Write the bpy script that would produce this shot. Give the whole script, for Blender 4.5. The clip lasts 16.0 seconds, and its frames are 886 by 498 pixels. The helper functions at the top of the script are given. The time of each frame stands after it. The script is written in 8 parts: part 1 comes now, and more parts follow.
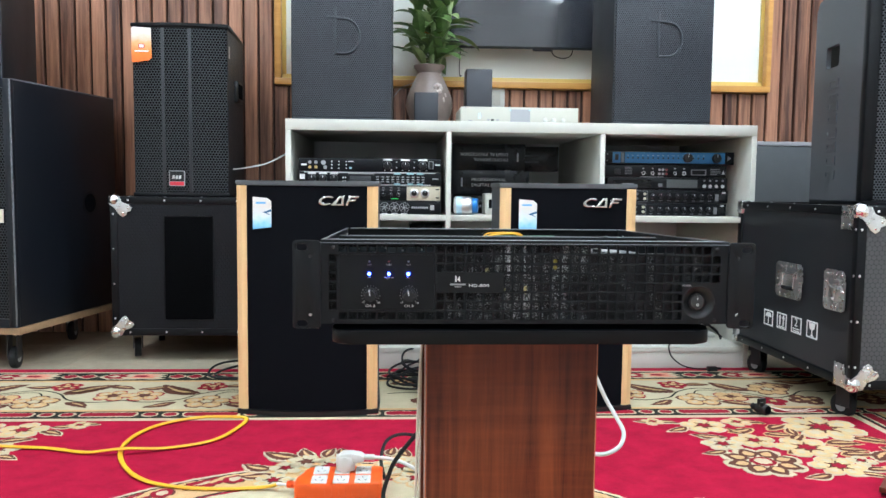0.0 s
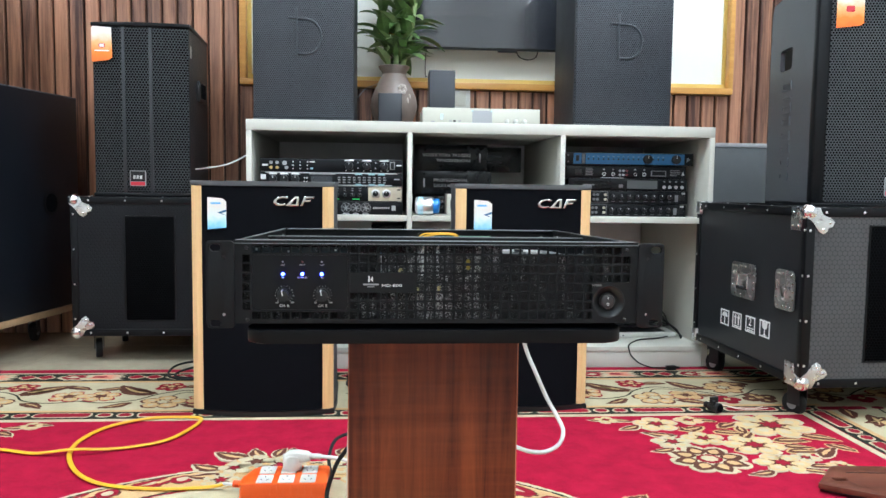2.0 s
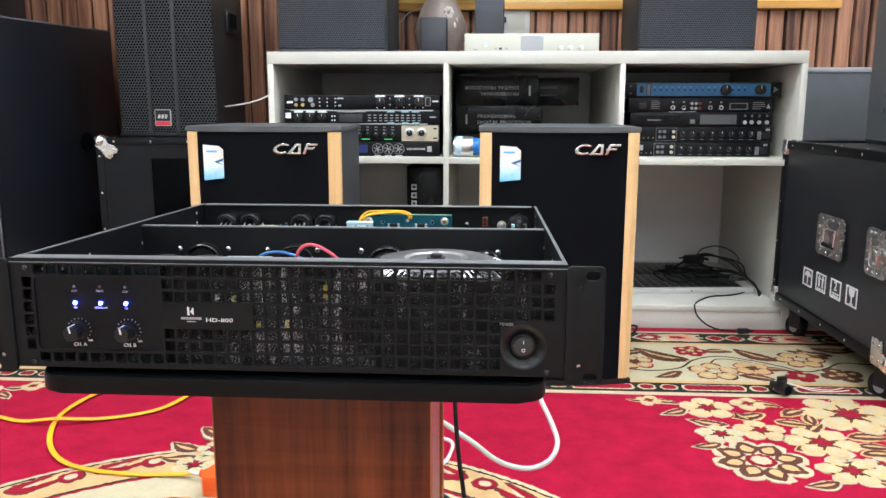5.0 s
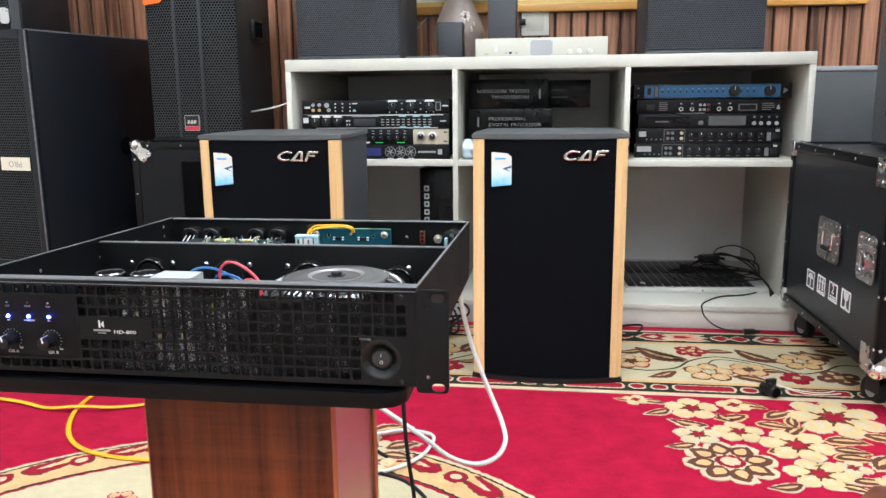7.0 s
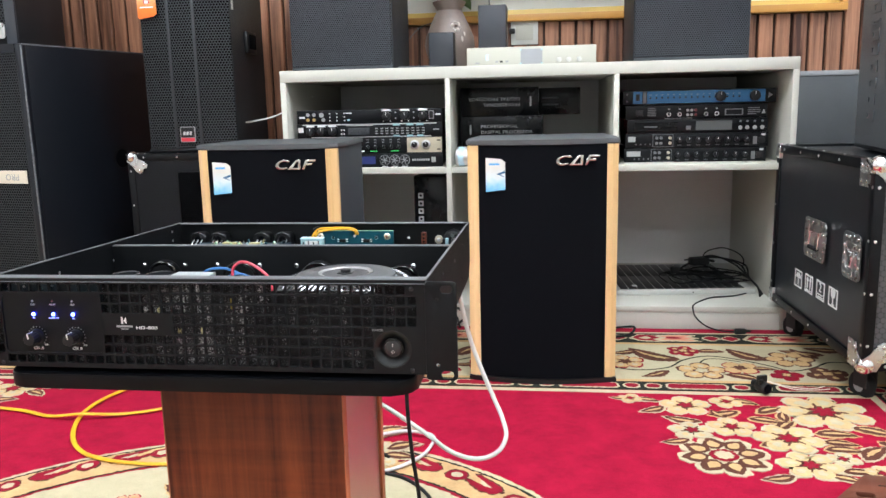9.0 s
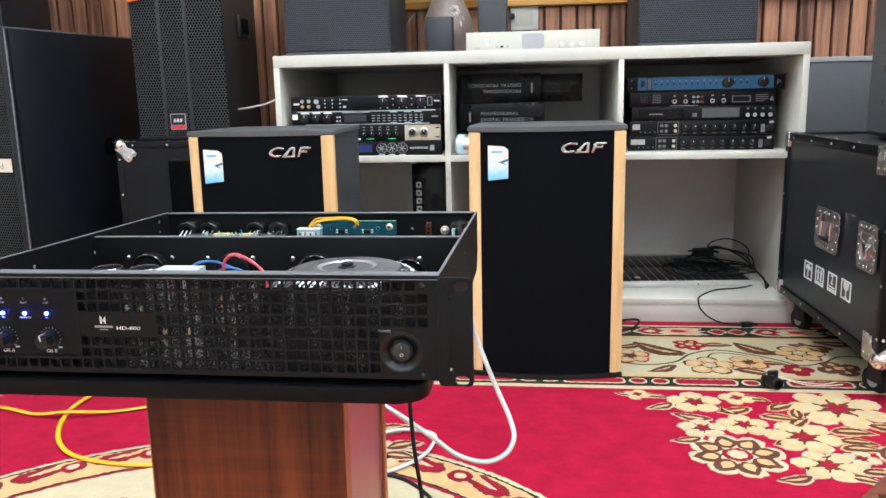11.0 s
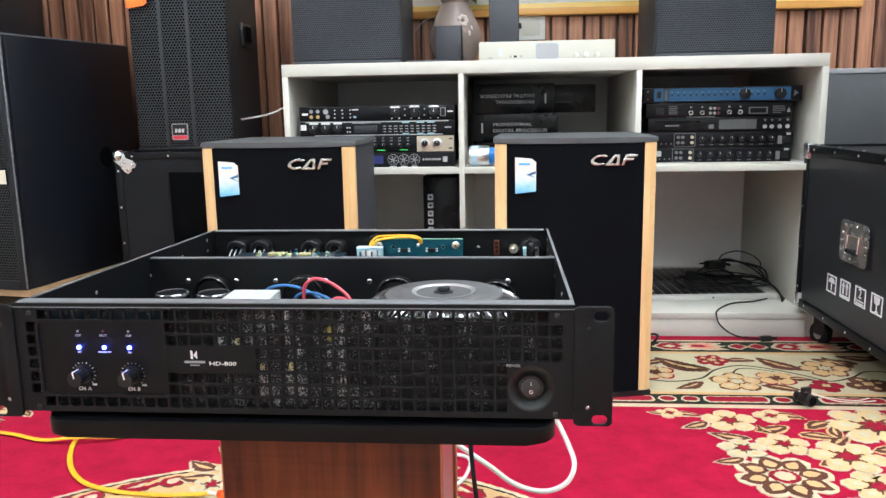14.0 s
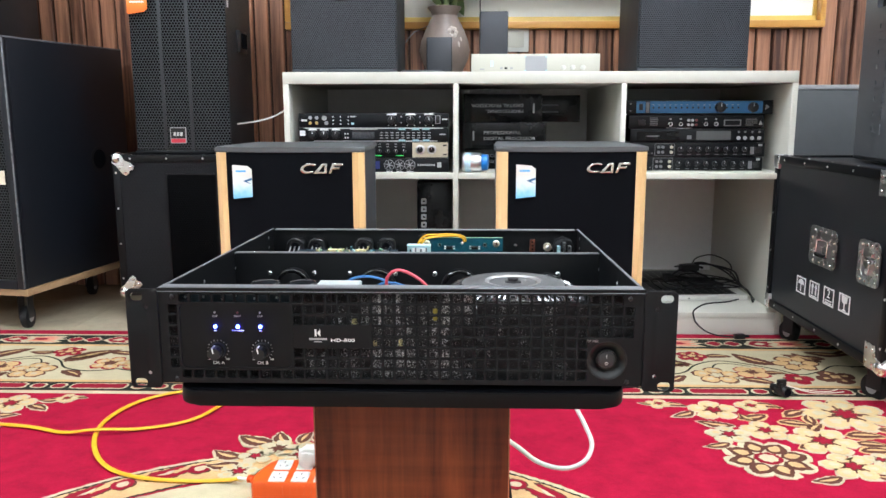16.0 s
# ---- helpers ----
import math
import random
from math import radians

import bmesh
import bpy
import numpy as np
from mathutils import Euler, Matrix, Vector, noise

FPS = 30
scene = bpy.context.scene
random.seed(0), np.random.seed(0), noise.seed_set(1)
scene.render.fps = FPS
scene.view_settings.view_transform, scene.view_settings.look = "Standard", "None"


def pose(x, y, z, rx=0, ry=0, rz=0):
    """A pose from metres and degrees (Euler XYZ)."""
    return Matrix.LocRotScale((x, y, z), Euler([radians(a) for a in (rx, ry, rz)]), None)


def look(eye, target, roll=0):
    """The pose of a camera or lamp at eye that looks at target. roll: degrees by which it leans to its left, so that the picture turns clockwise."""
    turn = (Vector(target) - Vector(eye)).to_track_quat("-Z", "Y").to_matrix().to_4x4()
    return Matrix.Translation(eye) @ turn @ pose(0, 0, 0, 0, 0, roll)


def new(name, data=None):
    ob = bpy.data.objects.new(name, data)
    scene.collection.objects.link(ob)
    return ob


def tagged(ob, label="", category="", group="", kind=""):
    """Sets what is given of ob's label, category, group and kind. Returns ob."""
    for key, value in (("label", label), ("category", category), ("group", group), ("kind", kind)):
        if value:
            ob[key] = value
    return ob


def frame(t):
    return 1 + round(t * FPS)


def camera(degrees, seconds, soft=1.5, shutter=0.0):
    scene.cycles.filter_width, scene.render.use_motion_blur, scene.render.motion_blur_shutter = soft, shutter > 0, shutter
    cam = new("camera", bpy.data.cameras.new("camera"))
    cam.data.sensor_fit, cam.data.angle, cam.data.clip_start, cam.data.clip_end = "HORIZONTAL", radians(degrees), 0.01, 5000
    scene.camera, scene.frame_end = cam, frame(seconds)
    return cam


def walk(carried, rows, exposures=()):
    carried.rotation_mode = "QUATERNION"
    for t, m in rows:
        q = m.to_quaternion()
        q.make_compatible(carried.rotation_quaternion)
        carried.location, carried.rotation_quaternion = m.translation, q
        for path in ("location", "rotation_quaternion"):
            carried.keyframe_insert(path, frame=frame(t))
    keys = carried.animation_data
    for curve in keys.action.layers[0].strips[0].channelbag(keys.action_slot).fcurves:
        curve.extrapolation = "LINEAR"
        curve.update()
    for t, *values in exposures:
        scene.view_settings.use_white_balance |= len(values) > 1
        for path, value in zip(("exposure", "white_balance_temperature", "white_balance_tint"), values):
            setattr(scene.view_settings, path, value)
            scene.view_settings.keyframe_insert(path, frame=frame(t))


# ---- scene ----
cam = camera(58.6, 16.0)
PATH = [
    (0, (0.046, 0.051, 0.6), (0.157, 2.042, 0.441), 0.6),
    (0.5, (0.064, 0.047, 0.596), (0.188, 2.037, 0.445), 0.4),
    (1, (0.085, 0.045, 0.596), (0.227, 2.034, 0.45), 0.4),
    (1.5, (0.101, 0.038, 0.6), (0.254, 2.026, 0.453), 0.5),
    (2, (0.119, 0.035, 0.602), (0.271, 2.023, 0.444), 0.7),
    (2.5, (0.147, 0.054, 0.611), (0.28, 2.041, 0.421), 0.8),
    (3, (0.213, 0.146, 0.614), (0.305, 2.129, 0.365), 0.8),
    (3.5, (0.241, 0.24, 0.62), (0.288, 2.214, 0.302), 0.6),
    (4, (0.247, 0.256, 0.639), (0.248, 2.221, 0.269), 0.4),
    (4.5, (0.273, 0.285, 0.652), (0.207, 2.248, 0.272), 0.1),
    (4.7, (0.296, 0.287, 0.655), (0.21, 2.252, 0.295), 0.1),
    (7, (0.506, 0.23, 0.703), (0.228, 2.173, 0.318), -0.6),
    (7.5, (0.506, 0.204, 0.703), (0.229, 2.148, 0.326), -0.9),
    (8, (0.507, 0.192, 0.701), (0.24, 2.14, 0.335), -1.1),
    (8.5, (0.503, 0.187, 0.697), (0.245, 2.137, 0.338), -1.2),
    (9, (0.496, 0.189, 0.696), (0.243, 2.14, 0.337), -1.3),
    (11.5, (0.45, 0.264, 0.684), (0.218, 2.212, 0.298), -1.1),
    (12, (0.422, 0.265, 0.684), (0.191, 2.215, 0.302), -0.9),
    (12.5, (0.402, 0.266, 0.689), (0.175, 2.218, 0.316), -0.8),
    (13, (0.392, 0.274, 0.688), (0.177, 2.229, 0.322), -0.9),
    (13.5, (0.384, 0.285, 0.687), (0.187, 2.242, 0.324), -1.0),
    (14, (0.346, 0.303, 0.688), (0.176, 2.263, 0.328), -1.0),
    (14.5, (0.301, 0.293, 0.688), (0.161, 2.256, 0.33), -1.0),
    (15, (0.262, 0.277, 0.685), (0.163, 2.244, 0.334), -0.8),
    (15.5, (0.231, 0.241, 0.702), (0.159, 2.21, 0.358), -0.5),
    (16, (0.237, 0.191, 0.698), (0.179, 2.16, 0.35), -0.1),
]
walk(cam, [(t, look(eye, target, roll)) for t, eye, target, roll in PATH],
     exposures=((0.0, 0.12, 5950, 13), (2.0, 0.11, 6000, 12), (3.2, 0.11, 6120, 14), (4.3, 0.19, 6330, 17), (9.0, 0.15, 6380, 17), (14.0, 0.22, 6380, 17), (16.0, 0.21, 6330, 17)))

# ---- light of the showroom: assumed white ceiling panels, out of view ----
scene.view_settings.exposure = 0.0
world = bpy.data.worlds.new("room_world")
scene.world = world
world.use_nodes = True
world.node_tree.nodes["Background"].inputs[0].default_value = (0.75, 0.82, 0.9, 1)
world.node_tree.nodes["Background"].inputs[1].default_value = 0.05
PANEL_GLOW = 27.0


# ---- materials ----
def tree_of(name):
    m = bpy.data.materials.new(name)
    m.use_nodes = True
    return m, m.node_tree, m.node_tree.nodes["Principled BSDF"]


def node(nt, kind, **values):
    n = nt.nodes.new(kind)
    for key, value in values.items():
        n.inputs[key].default_value = value
    return n


def coords(nt, stretch=(1, 1, 1)):
    tc = nt.nodes.new("ShaderNodeTexCoord")
    mp = nt.nodes.new("ShaderNodeMapping")
    mp.inputs["Scale"].default_value = stretch
    nt.links.new(tc.outputs["Object"], mp.inputs["Vector"])
    return mp.outputs["Vector"]


def noise_of(nt, vec, scale, detail=4, rough=0.6):
    n = node(nt, "ShaderNodeTexNoise", Scale=scale, Detail=detail, Roughness=rough)
    nt.links.new(vec, n.inputs["Vector"])
    return n.outputs["Fac"]


def ramp(nt, fac, stops):
    r = nt.nodes.new("ShaderNodeValToRGB")
    el = r.color_ramp.elements
    while len(el) < len(stops):
        el.new(0.5)
    for e, (p, c) in zip(el, stops):
        e.position, e.color = p, (*c, 1)
    nt.links.new(fac, r.inputs["Fac"])
    return r.outputs["Color"]


def math_of(nt, op, a, b=None):
    n = nt.nodes.new("ShaderNodeMath")
    n.operation = op
    for k, v in ((0, a), (1, b)):
        if v is None:
            continue
        if isinstance(v, (int, float)):
            n.inputs[k].default_value = v
        else:
            nt.links.new(v, n.inputs[k])
    return n.outputs[0]


def bump_to(nt, bsdf, height, strength, distance=0.001):
    b = node(nt, "ShaderNodeBump", Strength=strength, Distance=distance)
    nt.links.new(height, b.inputs["Height"])
    nt.links.new(b.outputs["Normal"], bsdf.inputs["Normal"])


def shade(c, k):
    return tuple(min(1.0, v * k) for v in c)


def plain(name, base, rough=0.5, metal=0.0, var=0.12, scale=9.0, bump=0.15, fine=260.0, stretch=(1, 1, 1), coat=0.0, spec=0.5):
    """A surface with slow stains, fine grain and uneven gloss."""
    m, nt, b = tree_of(name)
    vec = coords(nt, stretch)
    slow = noise_of(nt, vec, scale)
    grain = noise_of(nt, vec, fine, 3)
    both = math_of(nt, "ADD", math_of(nt, "MULTIPLY", slow, 0.65), math_of(nt, "MULTIPLY", grain, 0.35))
    nt.links.new(ramp(nt, both, [(0.3, shade(base, 1 - var)), (0.7, shade(base, 1 + var))]), b.inputs["Base Color"])
    nt.links.new(math_of(nt, "ADD", math_of(nt, "MULTIPLY", slow, 0.16), rough - 0.08), b.inputs["Roughness"])
    b.inputs["Metallic"].default_value = metal
    b.inputs["Coat Weight"].default_value = coat
    b.inputs["Specular IOR Level"].default_value = spec
    if bump:
        bump_to(nt, b, grain, bump)
    return m


def hex_field(nt, vec, pitch, axes):
    """Distance to the nearest point of a triangular lattice, 0 to about 0.58, in units of the pitch."""
    sep = nt.nodes.new("ShaderNodeSeparateXYZ")
    nt.links.new(vec, sep.inputs[0])
    u = math_of(nt, "DIVIDE", sep.outputs[axes[0]], pitch)
    v = math_of(nt, "DIVIDE", sep.outputs[axes[1]], pitch * 1.7320508)
    found = []
    for shift in (0.0, 0.5):
        a = math_of(nt, "SUBTRACT", math_of(nt, "FRACT", math_of(nt, "ADD", u, shift + 100)), 0.5)
        c = math_of(nt, "MULTIPLY", math_of(nt, "SUBTRACT", math_of(nt, "FRACT", math_of(nt, "ADD", v, shift + 100)), 0.5), 1.7320508)
        found.append(math_of(nt, "SQRT", math_of(nt, "ADD", math_of(nt, "MULTIPLY", a, a), math_of(nt, "MULTIPLY", c, c))))
    return math_of(nt, "MINIMUM", found[0], found[1])


def perforated(name, base, pitch, hole=0.34, axes=("X", "Z"), rough=0.5, spec=0.5):
    """Black punched steel sheet over dark cloth."""
    m, nt, b = tree_of(name)
    vec = coords(nt)
    d = hex_field(nt, vec, pitch, axes)
    slow = noise_of(nt, vec, 6)
    rim = ramp(nt, d, [(hole - 0.03, (0.0, 0.0, 0.0)), (hole + 0.03, (1, 1, 1))])
    mix = nt.nodes.new("ShaderNodeMix")
    mix.data_type = "RGBA"
    nt.links.new(rim, mix.inputs["Factor"])
    mix.inputs[6].default_value = (0.002, 0.002, 0.0022, 1)
    nt.links.new(ramp(nt, slow, [(0.3, shade(base, 0.85)), (0.7, shade(base, 1.15))]), mix.inputs[7])
    nt.links.new(mix.outputs[2], b.inputs["Base Color"])
    b.inputs["Roughness"].default_value = rough
    nt.links.new(math_of(nt, "MULTIPLY", rim, spec), b.inputs["Specular IOR Level"])
    bump_to(nt, b, rim, 0.6, 0.0015)
    return m


def honeycomb(name, base, pitch, axes=("X", "Z"), rough=0.42, depth=0.5, spec=0.5):
    """Vinyl-faced plywood pressed with a fine hexagon pattern."""
    m, nt, b = tree_of(name)
    vec = coords(nt)
    d = hex_field(nt, vec, pitch, axes)
    slow = noise_of(nt, vec, 5)
    line = ramp(nt, d, [(0.40, (1, 1, 1)), (0.52, (0, 0, 0))])
    mix = nt.nodes.new("ShaderNodeMix")
    mix.data_type = "RGBA"
    nt.links.new(line, mix.inputs["Factor"])
    mix.inputs[6].default_value = (*shade(base, 0.35), 1)
    nt.links.new(ramp(nt, slow, [(0.3, shade(base, 0.85)), (0.7, shade(base, 1.2))]), mix.inputs[7])
    nt.links.new(mix.outputs[2], b.inputs["Base Color"])
    nt.links.new(math_of(nt, "ADD", math_of(nt, "MULTIPLY", slow, 0.15), rough - 0.08), b.inputs["Roughness"])
    b.inputs["Specular IOR Level"].default_value = spec
    bump_to(nt, b, line, depth, 0.0008)
    return m


def wood(name, dark, light, rough=0.4, along="Z", coat=0.0, scale=1.0, vary=True, spec=0.5, figure=0.0, spread=0.18):
    m, nt, b = tree_of(name)
    st = {"Z": (38, 38, 1.6), "X": (1.6, 38, 38), "Y": (38, 1.6, 38)}[along]
    vec = coords(nt, tuple(v * scale for v in st))
    if vary:
        info = nt.nodes.new("ShaderNodeObjectInfo")
        add = nt.nodes.new("ShaderNodeVectorMath")
        add.operation = "MULTIPLY_ADD"
        comb = nt.nodes.new("ShaderNodeCombineXYZ")
        for k in range(3):
            nt.links.new(info.outputs["Random"], comb.inputs[k])
        nt.links.new(comb.outputs[0], add.inputs[0])
        add.inputs[1].default_value = (37, 53, 71)
        nt.links.new(vec, add.inputs[2])
        vec = add.outputs[0]
    broad = noise_of(nt, vec, 0.55, 5, 0.65)
    n = node(nt, "ShaderNodeTexNoise", Scale=1.7, Detail=6, Roughness=0.7, Distortion=0.6)
    nt.links.new(vec, n.inputs["Vector"])
    mixed = math_of(nt, "ADD", math_of(nt, "MULTIPLY", broad, 0.55), math_of(nt, "MULTIPLY", n.outputs["Fac"], 0.45))
    if figure:
        # cross figure of the veneer, in patches
        cross = noise_of(nt, coords(nt, (6, 6, 95)), 1.0, 3)
        where = noise_of(nt, coords(nt, (1, 1, 0.5)), 9.0, 2)
        mixed = math_of(nt, "ADD", mixed, math_of(nt, "MULTIPLY", math_of(nt, "MULTIPLY", math_of(nt, "SUBTRACT", cross, 0.5), where), figure))
    b.inputs["Specular IOR Level"].default_value = spec
    if vary:
        mixed = math_of(nt, "ADD", mixed, math_of(nt, "MULTIPLY", math_of(nt, "SUBTRACT", info.outputs["Random"], 0.5), 0.16))
    nt.links.new(ramp(nt, mixed, [(0.5 - spread, dark), (0.5, tuple((a + c) / 2 for a, c in zip(dark, light))), (0.5 + spread, light)]), b.inputs["Base Color"])
    nt.links.new(math_of(nt, "ADD", math_of(nt, "MULTIPLY", n.outputs["Fac"], 0.2), rough - 0.1), b.inputs["Roughness"])
    b.inputs["Coat Weight"].default_value = coat
    b.inputs["Coat Roughness"].default_value = 0.12
    bump_to(nt, b, n.outputs["Fac"], 0.12)
    return m


def glowing(name, color, strength):
    m, nt, b = tree_of(name)
    b.inputs["Base Color"].default_value = (*color, 1)
    b.inputs["Emission Color"].default_value = (*color, 1)
    b.inputs["Emission Strength"].default_value = strength
    return m


def pile(name, base, var=0.18):
    """Cut carpet pile: tufts at two scales, matt, with brushed patches."""
    m, nt, b = tree_of(name)
    vec = coords(nt)
    patch = noise_of(nt, vec, 17, 6, 0.75)
    tuft = noise_of(nt, vec, 420, 2)
    tone = math_of(nt, "ADD", math_of(nt, "MULTIPLY", patch, 0.6), math_of(nt, "MULTIPLY", tuft, 0.4))
    nt.links.new(ramp(nt, tone, [(0.3, shade(base, 1 - var)), (0.7, shade(base, 1 + var))]), b.inputs["Base Color"])
    b.inputs["Roughness"].default_value = 0.95
    b.inputs["Specular IOR Level"].default_value = 0.1
    bump_to(nt, b, tuft, 0.7, 0.002)
    return m


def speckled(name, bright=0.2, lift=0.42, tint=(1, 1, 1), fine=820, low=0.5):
    """Open-cell black foam; glints put into the colour as bright specks, in upright streaks."""
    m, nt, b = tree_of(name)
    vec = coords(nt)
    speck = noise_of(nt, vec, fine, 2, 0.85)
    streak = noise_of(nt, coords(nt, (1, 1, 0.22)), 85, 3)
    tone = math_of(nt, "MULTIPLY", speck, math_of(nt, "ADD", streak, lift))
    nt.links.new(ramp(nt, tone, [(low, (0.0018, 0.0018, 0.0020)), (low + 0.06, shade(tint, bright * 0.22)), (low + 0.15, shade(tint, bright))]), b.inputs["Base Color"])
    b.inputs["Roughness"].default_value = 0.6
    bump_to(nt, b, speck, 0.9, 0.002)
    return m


def graded(name, stops, swirl=0.012):
    """Printed paper whose colour runs from bottom to top, with a soft swirl."""
    m, nt, b = tree_of(name)
    vec = coords(nt)
    sep = nt.nodes.new("ShaderNodeSeparateXYZ")
    nt.links.new(vec, sep.inputs[0])
    lo, hi = stops[0][0], stops[-1][0]
    height = math_of(nt, "ADD", sep.outputs["Z"], math_of(nt, "MULTIPLY", math_of(nt, "SUBTRACT", noise_of(nt, vec, 38, 3), 0.5), swirl * 3))
    part_way = math_of(nt, "DIVIDE", math_of(nt, "SUBTRACT", height, lo), hi - lo)
    nt.links.new(ramp(nt, part_way, [((p - lo) / (hi - lo), c) for p, c in stops]), b.inputs["Base Color"])
    b.inputs["Roughness"].default_value = 0.3
    return m


def tiles(name, base, size):
    m, nt, b = tree_of(name)
    vec = coords(nt)
    n1 = noise_of(nt, vec, 3.5, 6, 0.65)
    n2 = noise_of(nt, vec, 60, 3)
    tone = math_of(nt, "ADD", math_of(nt, "MULTIPLY", n1, 0.75), math_of(nt, "MULTIPLY", n2, 0.25))
    nt.links.new(ramp(nt, tone, [(0.3, shade(base, 0.78)), (0.7, shade(base, 1.15))]), b.inputs["Base Color"])
    nt.links.new(math_of(nt, "ADD", math_of(nt, "MULTIPLY", n1, 0.2), 0.08), b.inputs["Roughness"])
    return m


